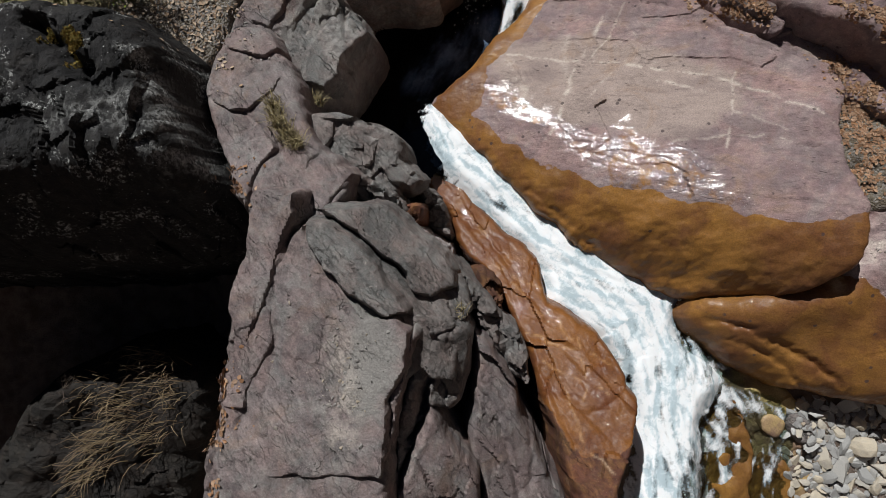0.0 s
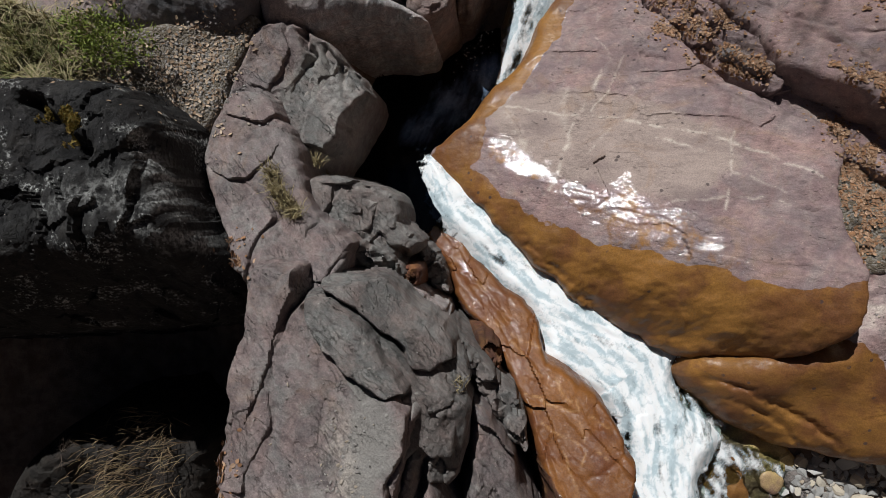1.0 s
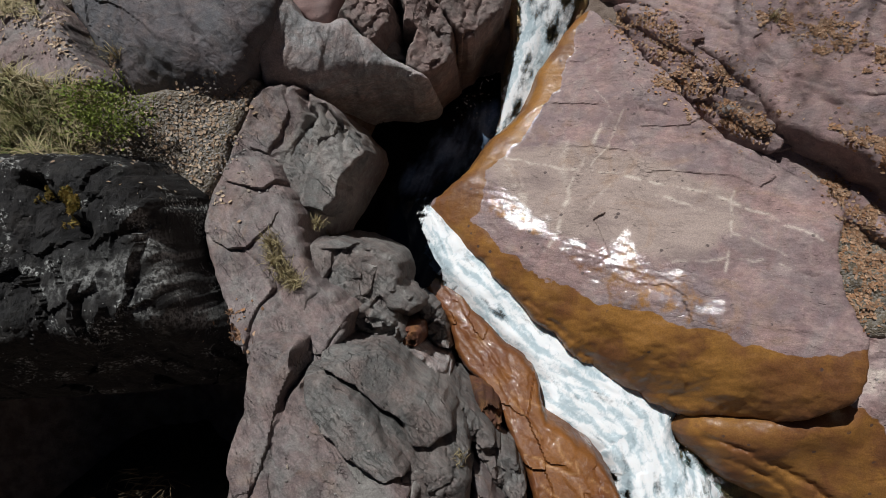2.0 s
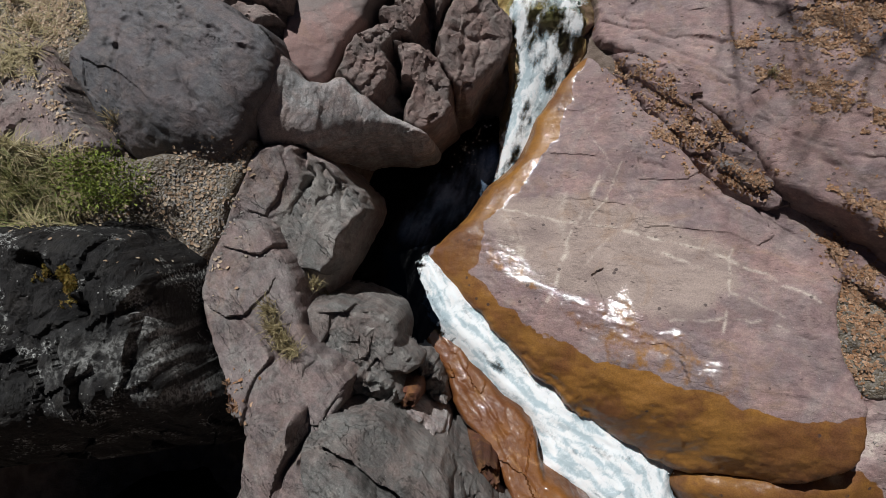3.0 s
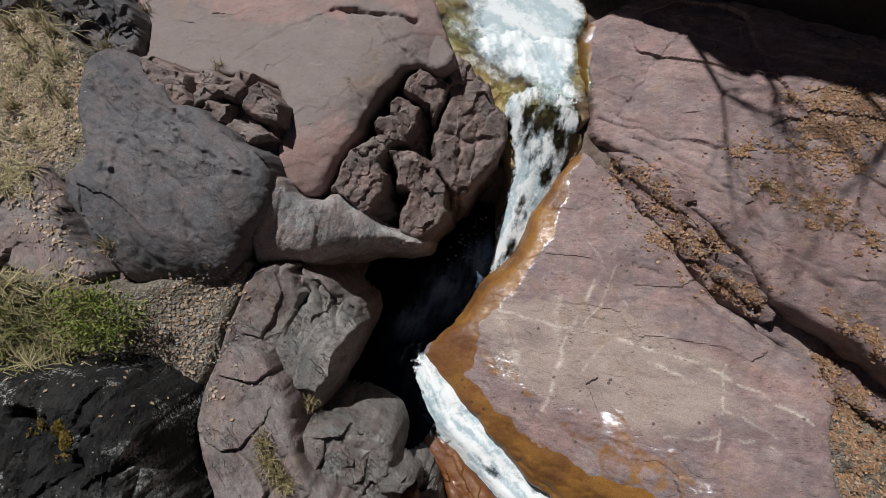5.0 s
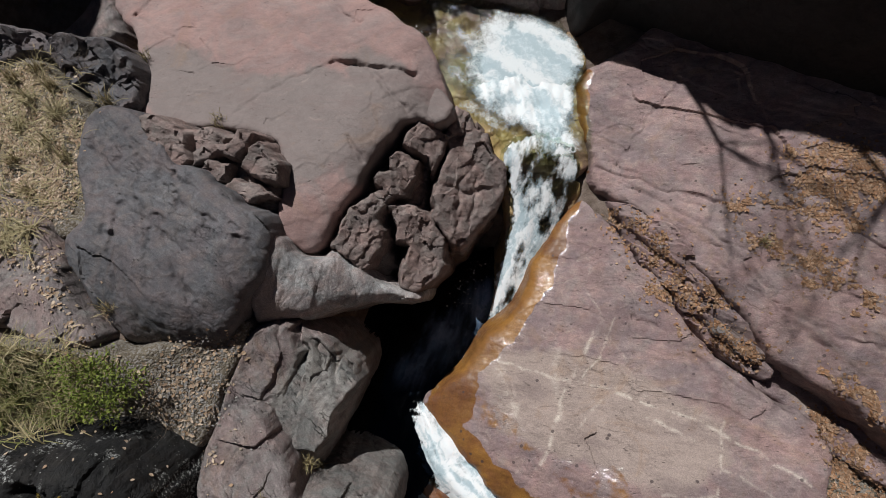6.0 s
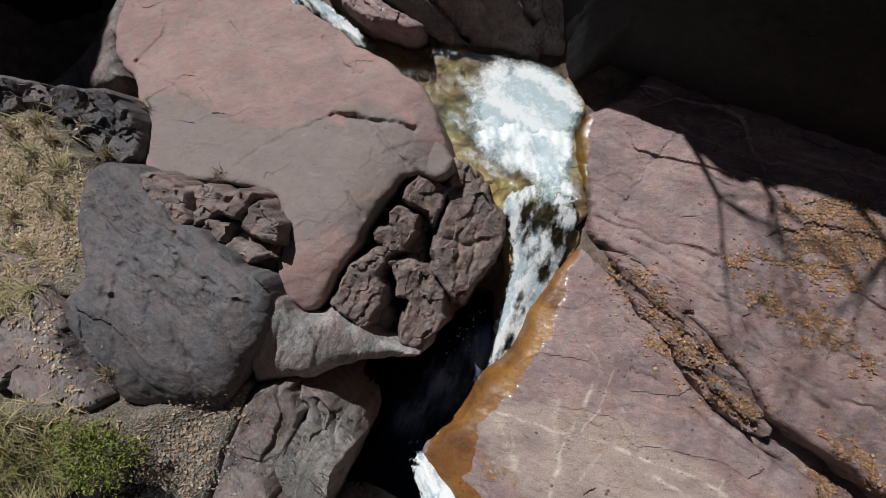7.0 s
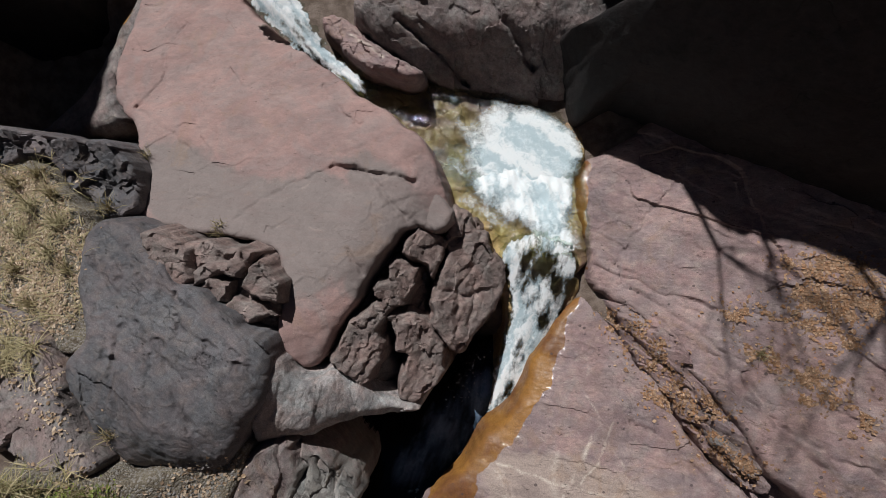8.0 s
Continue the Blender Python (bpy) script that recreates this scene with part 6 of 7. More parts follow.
# the near-black tint holds the pool's shade, the blue foam its haze
DEEP = water_material("pool_water_shade_tinted", (0.08, 0.11, 0.15), (0.42, 0.56, 0.80), broken=0.06, waves=0.08)


def water(name, label, outline, plane, flow, foam, material, bulge=0.0, churn=0.05, thin=0.5, darkening=0.0, calm=(), step=0.025, seed=1, ropes=0.5, rag=0.06, spread=0.0, comb=2.6):
    """Running water: foam runs in strands along the flow; calm: places (across, up, reach, how much) with less foam."""
    poly = rounded(outline, 1)
    gx = np.arange(poly[:, 0].min() - 0.1, poly[:, 0].max() + 0.1, step)
    gu = np.arange(poly[:, 1].min() - 0.1, poly[:, 1].max() + 0.1, step)
    x, u = np.meshgrid(gx, gu)
    plain = inside_distance(poly, x, u)
    d = inside_distance(poly, x + rag * fbm(x, u, 5, 4, seed, 0.65), u + rag * fbm(x, u, 5, 4, seed + 2, 0.65))
    best, along, across, run = np.full_like(x, 9e9), np.zeros_like(x), np.zeros_like(x), 0.0
    for a, b in zip(flow[:-1], flow[1:]):
        ex, eu = b[0] - a[0], b[1] - a[1]
        ln = math.hypot(ex, eu)
        t = np.clip(((x - a[0]) * ex + (u - a[1]) * eu) / (ln * ln), 0, 1)
        dist = np.hypot(x - a[0] - t * ex, u - a[1] - t * eu)
        side = ((x - a[0]) * eu - (u - a[1]) * ex) / ln
        near = dist < best
        best, along, across = np.where(near, dist, best), np.where(near, run + t * ln, along), np.where(near, side, across)
        run += ln
    strands = fbm(along * 0.6, across * 0.73 * comb, 2.4, 6, seed + 5, 0.6)
    w = plane[0] + plane[1] * (x - plane[3]) + plane[2] * (u - plane[4])
    white = np.full_like(x, foam) + ropes * strands
    for cx, cu, reach, much in calm:
        white -= much * np.exp(-((x - cx) ** 2 + (u - cu) ** 2) / reach ** 2)
    d = d + spread
    white = np.clip(white - thin * (1 - step01(d, 0.0, 0.13 + spread)), 0, 1)
    w += bulge * step01(plain, -0.05, 0.35)
    lively = churn * (0.25 + 0.75 * white)
    w += lively * (fbm(along * 0.45, across * 1.2, 2.2, 3, seed + 9, 0.45) + 0.35 * np.abs(fbm(along * 0.4, across, 5.0, 2, seed + 12, 0.5)))
    masks = np.stack([white, np.full_like(x, darkening), 0.5 + 0.55 * fbm(along * 0.7 + 0.08 * fbm(x, u, 3, 3, seed + 33), across * comb + 0.10 * fbm(x, u, 4, 3, seed + 35), 2.4, 5, seed + 31, 0.62)], -1)
    ob = sheet(name, gx, gu, w, material, masks, d > 0)
    return tagged(ob, label, "water", kind="structure")


LOW_FLOW = [(-0.24, 2.5), (0.16, 1.67), (0.92, 0.92), (1.65, 0.2), (2.55, -0.45), (3.16, -0.9), (3.42, -1.61), (3.4, -2.45), (3.48, -3.25), (3.39, -4.61)]
CHUTE_FLOW = [(1.91, 7.23), (1.79, 6.62), (1.67, 5.89), (1.45, 5.12), (1.26, 4.31), (1.1, 3.59), (0.69, 2.57)]
UPPER_FLOW = [(-2.07, 11.27), (-0.6, 10.44), (0.57, 9.91), (1.45, 9.03), (1.73, 8.22), (1.99, 7.45), (1.94, 6.73)]
water("water_cascade", "white water racing down a narrow rock channel", [(-0.4, 2.54), (-0.33, 1.98), (-0.21, 1.45), (0.06, 1.12), (0.42, 0.75), (0.72, 0.35), (1.31, -0.16), (1.51, -0.5), (1.51, -0.98), (1.96, -1.26), (2.39, -1.54), (2.6, -1.73), (2.75, -2.11), (2.78, -2.32), (2.88, -2.77), (2.81, -3.33), (2.66, -3.87), (2.56, -4.61), (3.88, -4.61), (3.96, -3.71), (3.99, -3.09), (4.01, -2.57), (4.39, -2.2), (4.37, -1.9), (4.13, -1.61), (3.88, -1.45), (3.78, -1.26), (3.84, -0.98), (4.19, -0.73), (4.29, -0.45), (3.91, -0.32), (3.5, -0.21), (2.97, 0.16), (2.52, 0.54), (2.16, 0.87), (1.6, 1.23), (1.22, 1.53), (1.03, 1.67), (0.75, 1.87), (0.43, 2.12), (0.16, 2.41), (-0.16, 2.61)],
      (-0.22, 0, -0.246, 2, -1.37), LOW_FLOW, 0.92, STREAM, bulge=0.26, churn=0.035, thin=0.85, step=0.02, ropes=0.42, rag=0.09, spread=0.03, calm=[(0.06, 1.9, 0.4, 0.05), (0.6, 1.38, 0.25, 0.08), (1.0, 0.75, 0.3, 0.1), (3.97, -1.3, 0.22, 0.3), (3.94, -2.0, 0.25, 0.35), (3.75, -3.2, 0.45, 0.42), (3.9, -3.9, 0.5, 0.42)], seed=5)
water("water_side", "shallow water spilling over brown rocks", [(3.78, -1.26), (4.11, -1.43), (4.52, -1.78), (4.82, -2.2), (5.32, -2.36), (5.51, -2.85), (5.4, -3.56), (5.08, -4.61), (3.68, -4.61), (3.94, -2.61), (3.8, -1.78)],
      (-0.02, 0, -0.02, 4.5, -2.8), [(3.89, -1.39), (4.27, -1.95), (4.61, -2.45), (4.88, -3.01), (4.85, -3.87)], 0.42, STREAM, churn=0.03, calm=[(5.0, -3.6, 0.7, 0.3), (5.3, -2.2, 0.4, 0.3)], seed=9)
# negative calm spots paint blue haze onto the shaded pool
water("water_deep_pool", "dark deep pool under the overhanging rock", [(-1.66, 1.2), (-2.11, 1.92), (-2.25, 3.29), (-1.7, 4.28), (-0.19, 4.62), (0.82, 5.34), (1.71, 5.22), (1.59, 4.27), (1.09, 3.77), (0.86, 3.29), (0.23, 2.78), (-0.17, 2.49), (0.13, 1.92), (-0.06, 1.2), (-0.71, 0.86)],
      (-1.42, 0, -0.466, 0, 2.9), CHUTE_FLOW, 0.02, DEEP, churn=0.02, darkening=0.8, calm=[(0.95, 4.3, 0.45, -0.55), (0.2, 3.6, 0.6, -0.42), (-0.5, 3.0, 0.5, -0.36)], seed=13, ropes=0.1)
water("water_chute", "white chute of water falling into the pool", [(1.12, 6.88), (1.31, 7.23), (1.9, 7.42), (2.62, 7.03), (2.66, 6.52), (2.4, 5.88), (2.06, 4.99), (1.82, 4.2), (1.51, 3.65), (1.24, 3.4), (0.91, 3.15), (0.82, 2.83), (0.79, 2.44), (0.49, 2.44), (0.74, 3.34), (0.97, 4.19), (1.2, 5.12), (1.41, 5.89), (1.29, 6.52)],
      (-1.62, 0, 0.18, 1.2, 5.6), CHUTE_FLOW, 0.72, STREAM, bulge=0.1, churn=0.02, thin=0.8, step=0.02, calm=[(1.95, 6.75, 0.4, 0.45), (2.25, 6.3, 0.3, 0.4), (2.05, 5.7, 0.2, 0.3)], seed=17, comb=2.0)
water("water_upper_pool", "clear shallow pool with a foaming heart", [(2.74, 6.95), (2.9, 7.24), (2.9, 8.1), (2.94, 8.92), (2.61, 9.53), (1.84, 10.04), (1.04, 10.17), (0.34, 9.78), (-0.11, 9.03), (0.11, 8.33), (0.43, 7.77), (1.05, 7.45), (1.23, 7.05), (1.91, 6.85)],
      (-1.12, 0, -0.45, 1.5, 6.5), UPPER_FLOW, 0.10, POOL, churn=0.08, thin=0.2, step=0.02, ropes=0.16, rag=0.1, comb=1.0, calm=[(1.55, 8.6, 0.85, -0.95), (2.05, 7.9, 0.55, -0.7), (1.95, 9.0, 0.5, -0.45), (2.3, 7.1, 0.35, -0.4), (1.35, 7.05, 0.35, 0.3)], seed=21)
water("water_upper_stream", "clear stream sliding over golden bedrock", [(-1.99, 11.34), (-2.14, 10.43), (-1.42, 9.77), (-0.54, 9.21), (0.22, 8.33), (0.87, 8.13), (2.0, 8.2), (2.85, 8.4), (2.9, 9.1), (2.4, 9.75), (1.43, 10.05), (0.55, 10.5), (-0.33, 10.72), (-1.21, 11.0)],
      (-2.22, 0, -0.2, 0, 9.6), [(-1.98, 10.88), (-0.99, 10.21), (0.0, 9.66), (1.2, 8.88)], 0.08, POOL, churn=0.012, thin=0.1, step=0.02, ropes=0.18, comb=1.0, calm=[(1.25, 8.75, 0.55, -0.7), (2.1, 8.85, 0.7, -1.3), (1.6, 8.6, 0.5, -0.8), (1.75, 9.35, 0.4, -0.6), (0.75, 9.35, 0.4, -0.25), (1.25, 9.6, 0.3, -0.3)], seed=23)
water("water_inflow", "white water sliding into the clear pool", [(-4.01, 12.45), (-3.58, 11.69), (-2.93, 11.04), (-2.27, 10.55), (-1.84, 10.17), (-1.41, 9.9), (-0.97, 10.06), (-1.62, 10.61), (-2.06, 10.88), (-2.33, 11.36), (-2.6, 11.91), (-2.93, 12.45)],
      (-2.16, 0, 0.16, -1, 10.1), [(-3.58, 12.45), (-2.93, 11.58), (-2.28, 10.82), (-1.41, 10.06)], 0.85, STREAM, bulge=0.1, churn=0.05, thin=0.85, step=0.02, calm=[(-1.0, 10.1, 0.6, 0.7)], seed=25)


def spray(label, line, count, reach, seed):
    """Drops thrown up beside the white water."""
    rng = np.random.default_rng(seed)
    bm = bmesh.new()
    bmesh.ops.create_icosphere(bm, subdivisions=1, radius=1.0)
    co, fs = np.array([v.co[:] for v in bm.verts]), [tuple(v.index for v in f.verts) for f in bm.faces]
    bm.free()
    verts, faces = [], []
    for _ in range(count):
        i = rng.integers(len(line) - 1)
        a, b, s = line[i], line[i + 1], rng.random()
        c = np.array([a[0] + (b[0] - a[0]) * s, a[1] + (b[1] - a[1]) * s, a[2] + (b[2] - a[2]) * s]) + np.array([rng.normal(0, reach), rng.normal(0, reach), abs(rng.normal(0, reach * 0.6))])
        k = len(verts)
        verts += list(co * (0.004 + 0.011 * rng.random() ** 3) + c)
        faces += [tuple(k + j for j in f) for f in fs]
    tagged(joined("spray", to_world(verts), faces, STREAM_DROP, smooth=True), label, "water", kind="stuff")


def drop_material():
    n = Nodes("water_drop")
    return n.done(n.surface((0.80, 0.84, 0.86), 0.5))


STREAM_DROP = drop_material()
spray("drops of spray beside the white cascade", [(3.9, -0.5, -0.1), (3.7, -1.6, -0.1), (3.7, -2.8, -0.1), (3.7, -4.0, 0.1)], 160, 0.12, 4)
spray("drops of spray over the dark pool", [(0.9, 5.0, -1.9), (0.4, 4.2, -1.8)], 70, 0.15, 6)


# ---------------------------------------------------------------- small materials
def leaf_material(name, colors):
    n = Nodes(name)
    r = n.island()
    color = n.mix(n.span(r, 0.0, 0.5), colors[0], colors[1])
    color = n.mix(n.span(r, 0.5, 0.8), color, colors[2])
    color = n.mix(n.span(n.math("FRACT", n.math("MULTIPLY", r, 17.0)), 0.2, 0.9, 0.0, 0.5), color, colors[3])
    return n.done(n.surface(color, 0.7, n.bump(n.noise(90, 3), 0.3, 0.01), Specular_IOR_Level=0.3))


DEAD_LEAF = leaf_material("dead_leaf", [(0.27, 0.150, 0.083), (0.43, 0.285, 0.185), (0.30, 0.155, 0.078), (0.085, 0.055, 0.039)])
PALE_LEAF = leaf_material("pale_dead_leaf", [(0.40, 0.29, 0.19), (0.54, 0.43, 0.32), (0.32, 0.215, 0.135), (0.17, 0.125, 0.09)])
STRAW = [leaf_material("dry_grass", [(0.30, 0.245, 0.125), (0.40, 0.335, 0.19), (0.21, 0.165, 0.085), (0.12, 0.10, 0.05)]),
         leaf_material("green_grass", [(0.111, 0.126, 0.033), (0.207, 0.192, 0.067), (0.089, 0.111, 0.030), (0.266, 0.229, 0.111)]),
         leaf_material("pale_grass", [(0.42, 0.36, 0.22), (0.33, 0.28, 0.15), (0.24, 0.21, 0.11), (0.15, 0.125, 0.065)]),
         leaf_material("brown_straw", [(0.148, 0.104, 0.056), (0.222, 0.170, 0.096), (0.104, 0.067, 0.037), (0.074, 0.052, 0.030)])]
SHRUB_LEAF = leaf_material("shrub_leaf", [(0.135, 0.185, 0.027), (0.195, 0.25, 0.042), (0.075, 0.115, 0.018), (0.24, 0.25, 0.065)])
MOSS = leaf_material("moss", [(0.16, 0.13, 0.02), (0.22, 0.15, 0.03), (0.10, 0.10, 0.02), (0.2, 0.11, 0.03)])


def bark_material():
    n = Nodes("bark")
    color = n.mix(n.noise(9, 5, 0.7), (0.06, 0.045, 0.035), (0.14, 0.11, 0.085))
    return n.done(n.surface(color, 0.85, n.bump(n.noise(30, 5, 0.7), 0.6, 0.01)))


BARK = bark_material()


def pebble_material(name, a, b, c, varied):
    n = Nodes(name)
    r = n.random() if varied == "object" else n.island()
    color = n.mix(n.span(r, 0.1, 0.6), a, b)
    color = n.mix(n.span(n.math("FRACT", n.math("MULTIPLY", r, 13.0)), 0.6, 0.95), color, c)
    color = n.mix(n.span(n.noise(14, 6, 0.7), 0.4, 0.75, 0.0, 0.5), color, tuple(v * 0.6 for v in a))
    color = n.mix(1.0, color, n.mix(n.noise(90, 4), (0.75, 0.75, 0.75), (1.2, 1.2, 1.2)), "MULTIPLY")
    return n.done(n.surface(color, 0.8, n.bump(n.noise(35, 6, 0.7), 0.5, 0.015)))


COBBLE = pebble_material("cobble_stone", (0.43, 0.43, 0.41), (0.28, 0.28, 0.27), (0.47, 0.41, 0.31), "object")
GRAVEL = pebble_material("loose_gravel", (0.30, 0.285, 0.265), (0.20, 0.185, 0.17), (0.36, 0.30, 0.23), "island")


# ---------------------------------------------------------------- scattering
def scatter(area, count, rng):
    poly = np.array(area, float)
    lo, hi = poly.min(0), poly.max(0)
    found = []
    for _ in range(40):
        p = np.stack([rng.uniform(lo[0], hi[0], count), rng.uniform(lo[1], hi[1], count)], 1)
        jitter = p + 0.55 * np.stack([fbm(p[:, 0], p[:, 1], 3, 3, 5), fbm(p[:, 0], p[:, 1], 3, 3, 6)], 1)
        thick = fbm(p[:, 0], p[:, 1], 2.4, 3, 77) > rng.uniform(-0.8, 0.5, count)
        found += [tuple(q) for q, ok in zip(p, (inside_distance(poly, jitter[:, 0], jitter[:, 1]) > -0.05) & thick) if ok]
        if len(found) >= count:
            break
    return found[:count]


def leaf_drift(label, area, count, material, seed, size=0.054):
    rng = np.random.default_rng(seed)
    verts, faces = [], []
    stray = rng.random(count) < 0.22
    for (x, u), loose in zip(scatter(area, count, rng), stray):
        if loose:
            x, u = x + rng.normal(0, 0.16), u + rng.normal(0, 0.16)
        n = (top_lean(x, u) + Vector(rng.normal(0, 0.2, 3))).normalized()
        if n.z < 0.15:
            n.z = 0.15
            n.normalize()
        side = n.orthogonal().normalized()
        side.rotate(Matrix.Rotation(rng.uniform(0, 6.28), 3, n))
        ahead = n.cross(side)
        ln = size * rng.uniform(0.45, 1.3)
        wd, curl = ln * rng.uniform(0.2, 0.4), ln * rng.uniform(-0.05, 0.16)
        c = Vector((x, u, top_at(x, u) + rng.uniform(0.004, 0.018)))
        k = len(verts)
        for a, s, up in ((-0.5, 0, 0.0), (-0.18, -1, curl), (-0.18, 0, 0), (-0.18, 1, curl), (0.2, -0.85, curl), (0.2, 0, 0), (0.2, 0.85, curl), (0.55, 0, curl * 0.6)):
            verts.append(c + ahead * (a * ln) + side * (s * wd) + n * up)
        faces += [(k, k + 1, k + 2), (k, k + 2, k + 3), (k + 1, k + 4, k + 5, k + 2), (k + 2, k + 5, k + 6, k + 3), (k + 4, k + 7, k + 5), (k + 5, k + 7, k + 6)]
    if verts:
        tagged(joined("leaf_litter", to_world(verts), faces, material), label, "dead leaves", "leaf drifts", "stuff")


LEAF_DRIFTS = [
    ([(3.09, 5.99), (3.37, 5.93), (3.71, 5.33), (4.04, 4.95), (4.25, 4.82), (4.41, 4.17), (4.63, 3.79), (5.04, 3.67), (5.0, 3.47), (4.63, 3.48), (4.33, 3.76), (4.1, 4.19), (3.74, 4.84), (3.28, 5.4)], 640),
    ([(5.46, 3.56), (5.7, 3.47), (6.08, 3.17), (6.5, 2.9), (6.48, 2.77), (5.99, 3.0)], 170),
    ([(5.54, 2.83), (5.81, 2.75), (5.98, 2.43), (6.4, 2.24), (6.36, 1.96), (5.86, 2.1), (5.61, 2.5)], 200),
    ([(5.66, 6.94), (6.22, 6.93), (6.76, 6.67), (6.64, 6.01), (6.29, 5.79), (6.21, 5.52), (6.0, 5.64), (5.98, 5.93), (5.73, 6.46)], 620),
    ([(4.65, 6.15), (5.85, 5.97), (5.9, 5.82), (4.71, 6.0)], 110),
    ([(5.53, 5.23), (6.04, 5.13), (6.13, 4.94), (5.83, 4.66), (5.62, 4.99)], 150),
    ([(6.03, 4.73), (6.28, 4.7), (6.21, 4.33), (6.02, 4.3)], 60),
    ([(4.94, 5.54), (5.37, 5.34), (5.3, 5.11), (5.04, 5.19)], 50),
    ([(5.83, 2.09), (6.41, 1.86), (6.63, 1.48), (6.36, 0.76), (5.91, 0.81), (5.76, 1.3)], 300),
    ([(-3.97, 3.81), (-3.16, 3.99), (-2.64, 4.25), (-2.67, 3.96), (-2.9, 3.4), (-3.07, 2.85), (-3.26, 2.36), (-3.4, 2.63), (-3.62, 3.09), (-4.02, 3.39)], 230),
    ([(-5.64, 4.01), (-4.92, 3.89), (-4.1, 3.81), (-4.27, 2.94), (-5.48, 2.95)], 260),
    ([(-7.56, 8.39), (-6.85, 8.47), (-6.31, 8.15), (-5.65, 7.2), (-5.45, 5.98), (-5.97, 5.71), (-6.96, 6.11)], 1100),
    ([(-5.47, 5.2), (-5.14, 4.66), (-4.45, 3.98), (-4.57, 3.95), (-5.26, 4.66)], 60),
    ([(-2.31, -1.06), (-2.34, -1.56), (-2.42, -2.12), (-2.5, -2.62), (-2.56, -2.56), (-2.45, -1.67)], 110),
    ([(-2.67, 1.14), (-2.45, 0.94), (-2.46, 0.66), (-2.6, 0.79)], 45),
    ([(-6.77, 5.63), (-6.12, 5.49), (-5.31, 5.07), (-5.27, 4.49), (-6.1, 4.88)], 60),
]
for i, (area, count) in enumerate(LEAF_DRIFTS):
    pale = i in (9, 10, 11, 12, 15)
    leaf_drift("pale dry leaves lying on the stony bank" if pale else "drift of brown dead leaves caught in a rock cleft", area, int(count * (3.0 if i == 9 else 5.6 if pale else 5.0)), PALE_LEAF if pale else DEAD_LEAF, 200 + i)


def stone_shape(seed, flat=0.6, parts=2):
    """An angular stone of about unit size."""
    rng = np.random.default_rng(seed)
    bm = bmesh.new()
    bmesh.ops.create_icosphere(bm, subdivisions=parts, radius=1.0)
    cuts = [(Vector(rng.normal(0, 1, 3)).normalized(), rng.uniform(0.28, 0.62)) for _ in range(7)]
    long = rng.uniform(1.0, 1.7)
    for v in bm.verts:
        for normal, far in cuts:
            over = v.co.dot(normal) - far
            if over > 0:
                v.co -= normal * over
        v.co *= 1.25
        v.co.z *= flat
        v.co.x *= long
    mesh = bpy.data.meshes.new("cobble")
    bm.to_mesh(mesh)
    bm.free()
    return mesh


BAR_AREA = [(5.49, -2.81), (5.85, -2.47), (6.1, -2.32), (6.85, -2.45), (7.28, -2.56), (7.28, -4.17), (5.47, -4.22), (5.59, -4.04), (5.38, -3.6)]
BAR_RNG = np.random.default_rng(31)
SHAPES = [stone_shape(40 + i, 0.45 + 0.05 * (i % 4)) for i in range(9)]
for shape in SHAPES:
    shape.materials.append(COBBLE)
placed = []
for size_lo, size_hi, tries in ((0.13, 0.19, 12), (0.08, 0.12, 160), (0.045, 0.08, 1900)):
    for x, u in scatter(BAR_AREA, tries, BAR_RNG):
        size = BAR_RNG.uniform(size_lo, size_hi)
        if len(placed) < 295 and all((x - a) ** 2 + (u - b) ** 2 > ((size + c) * 0.56) ** 2 for a, b, c in placed):
            placed.append((x, u, size))
            stone = new("cobble", SHAPES[len(placed) % 9])
            spot = to_world([(x, u, top_at(x, u) + size * 0.18)])[0]
            turn = Euler((BAR_RNG.normal(0, 0.3), BAR_RNG.normal(0, 0.3), BAR_RNG.uniform(0, 6.28))).to_matrix().to_4x4()
            stone.matrix_basis = Matrix.Translation(spot) @ LEAN_M @ turn @ Matrix.Diagonal((size, size, size, 1))
            tagged(stone, "pale grey angular stone lying on the gravel bar", "stone", "gravel bar stones")


def loose_stones(name, label, area, count, lo, hi, material, seed):
    rng = np.random.default_rng(seed)
    verts, faces = [], []
    base = [stone_shape(300 + i, 0.55, 1) for i in range(5)]
    data = [(np.array([v.co[:] for v in m.vertices]), [tuple(p.vertices) for p in m.polygons]) for m in base]
    for x, u in scatter(area, count, rng):
        co, fs = data[rng.integers(5)]
        size = lo + (hi - lo) * rng.random() ** 2.2
        a = rng.uniform(0, 6.28)
        r = np.array([[math.cos(a), -math.sin(a), 0], [math.sin(a), math.cos(a), 0], [0, 0, 1]])
        k = len(verts)
        verts += list((co @ r.T) * size + np.array([x, u, top_at(x, u) + size * 0.25]))
        faces += [tuple(k + i for i in f) for f in fs]
    for m in base:
        bpy.data.meshes.remove(m)
    tagged(joined(name, to_world(verts), faces, material), label, "gravel", kind="stuff")


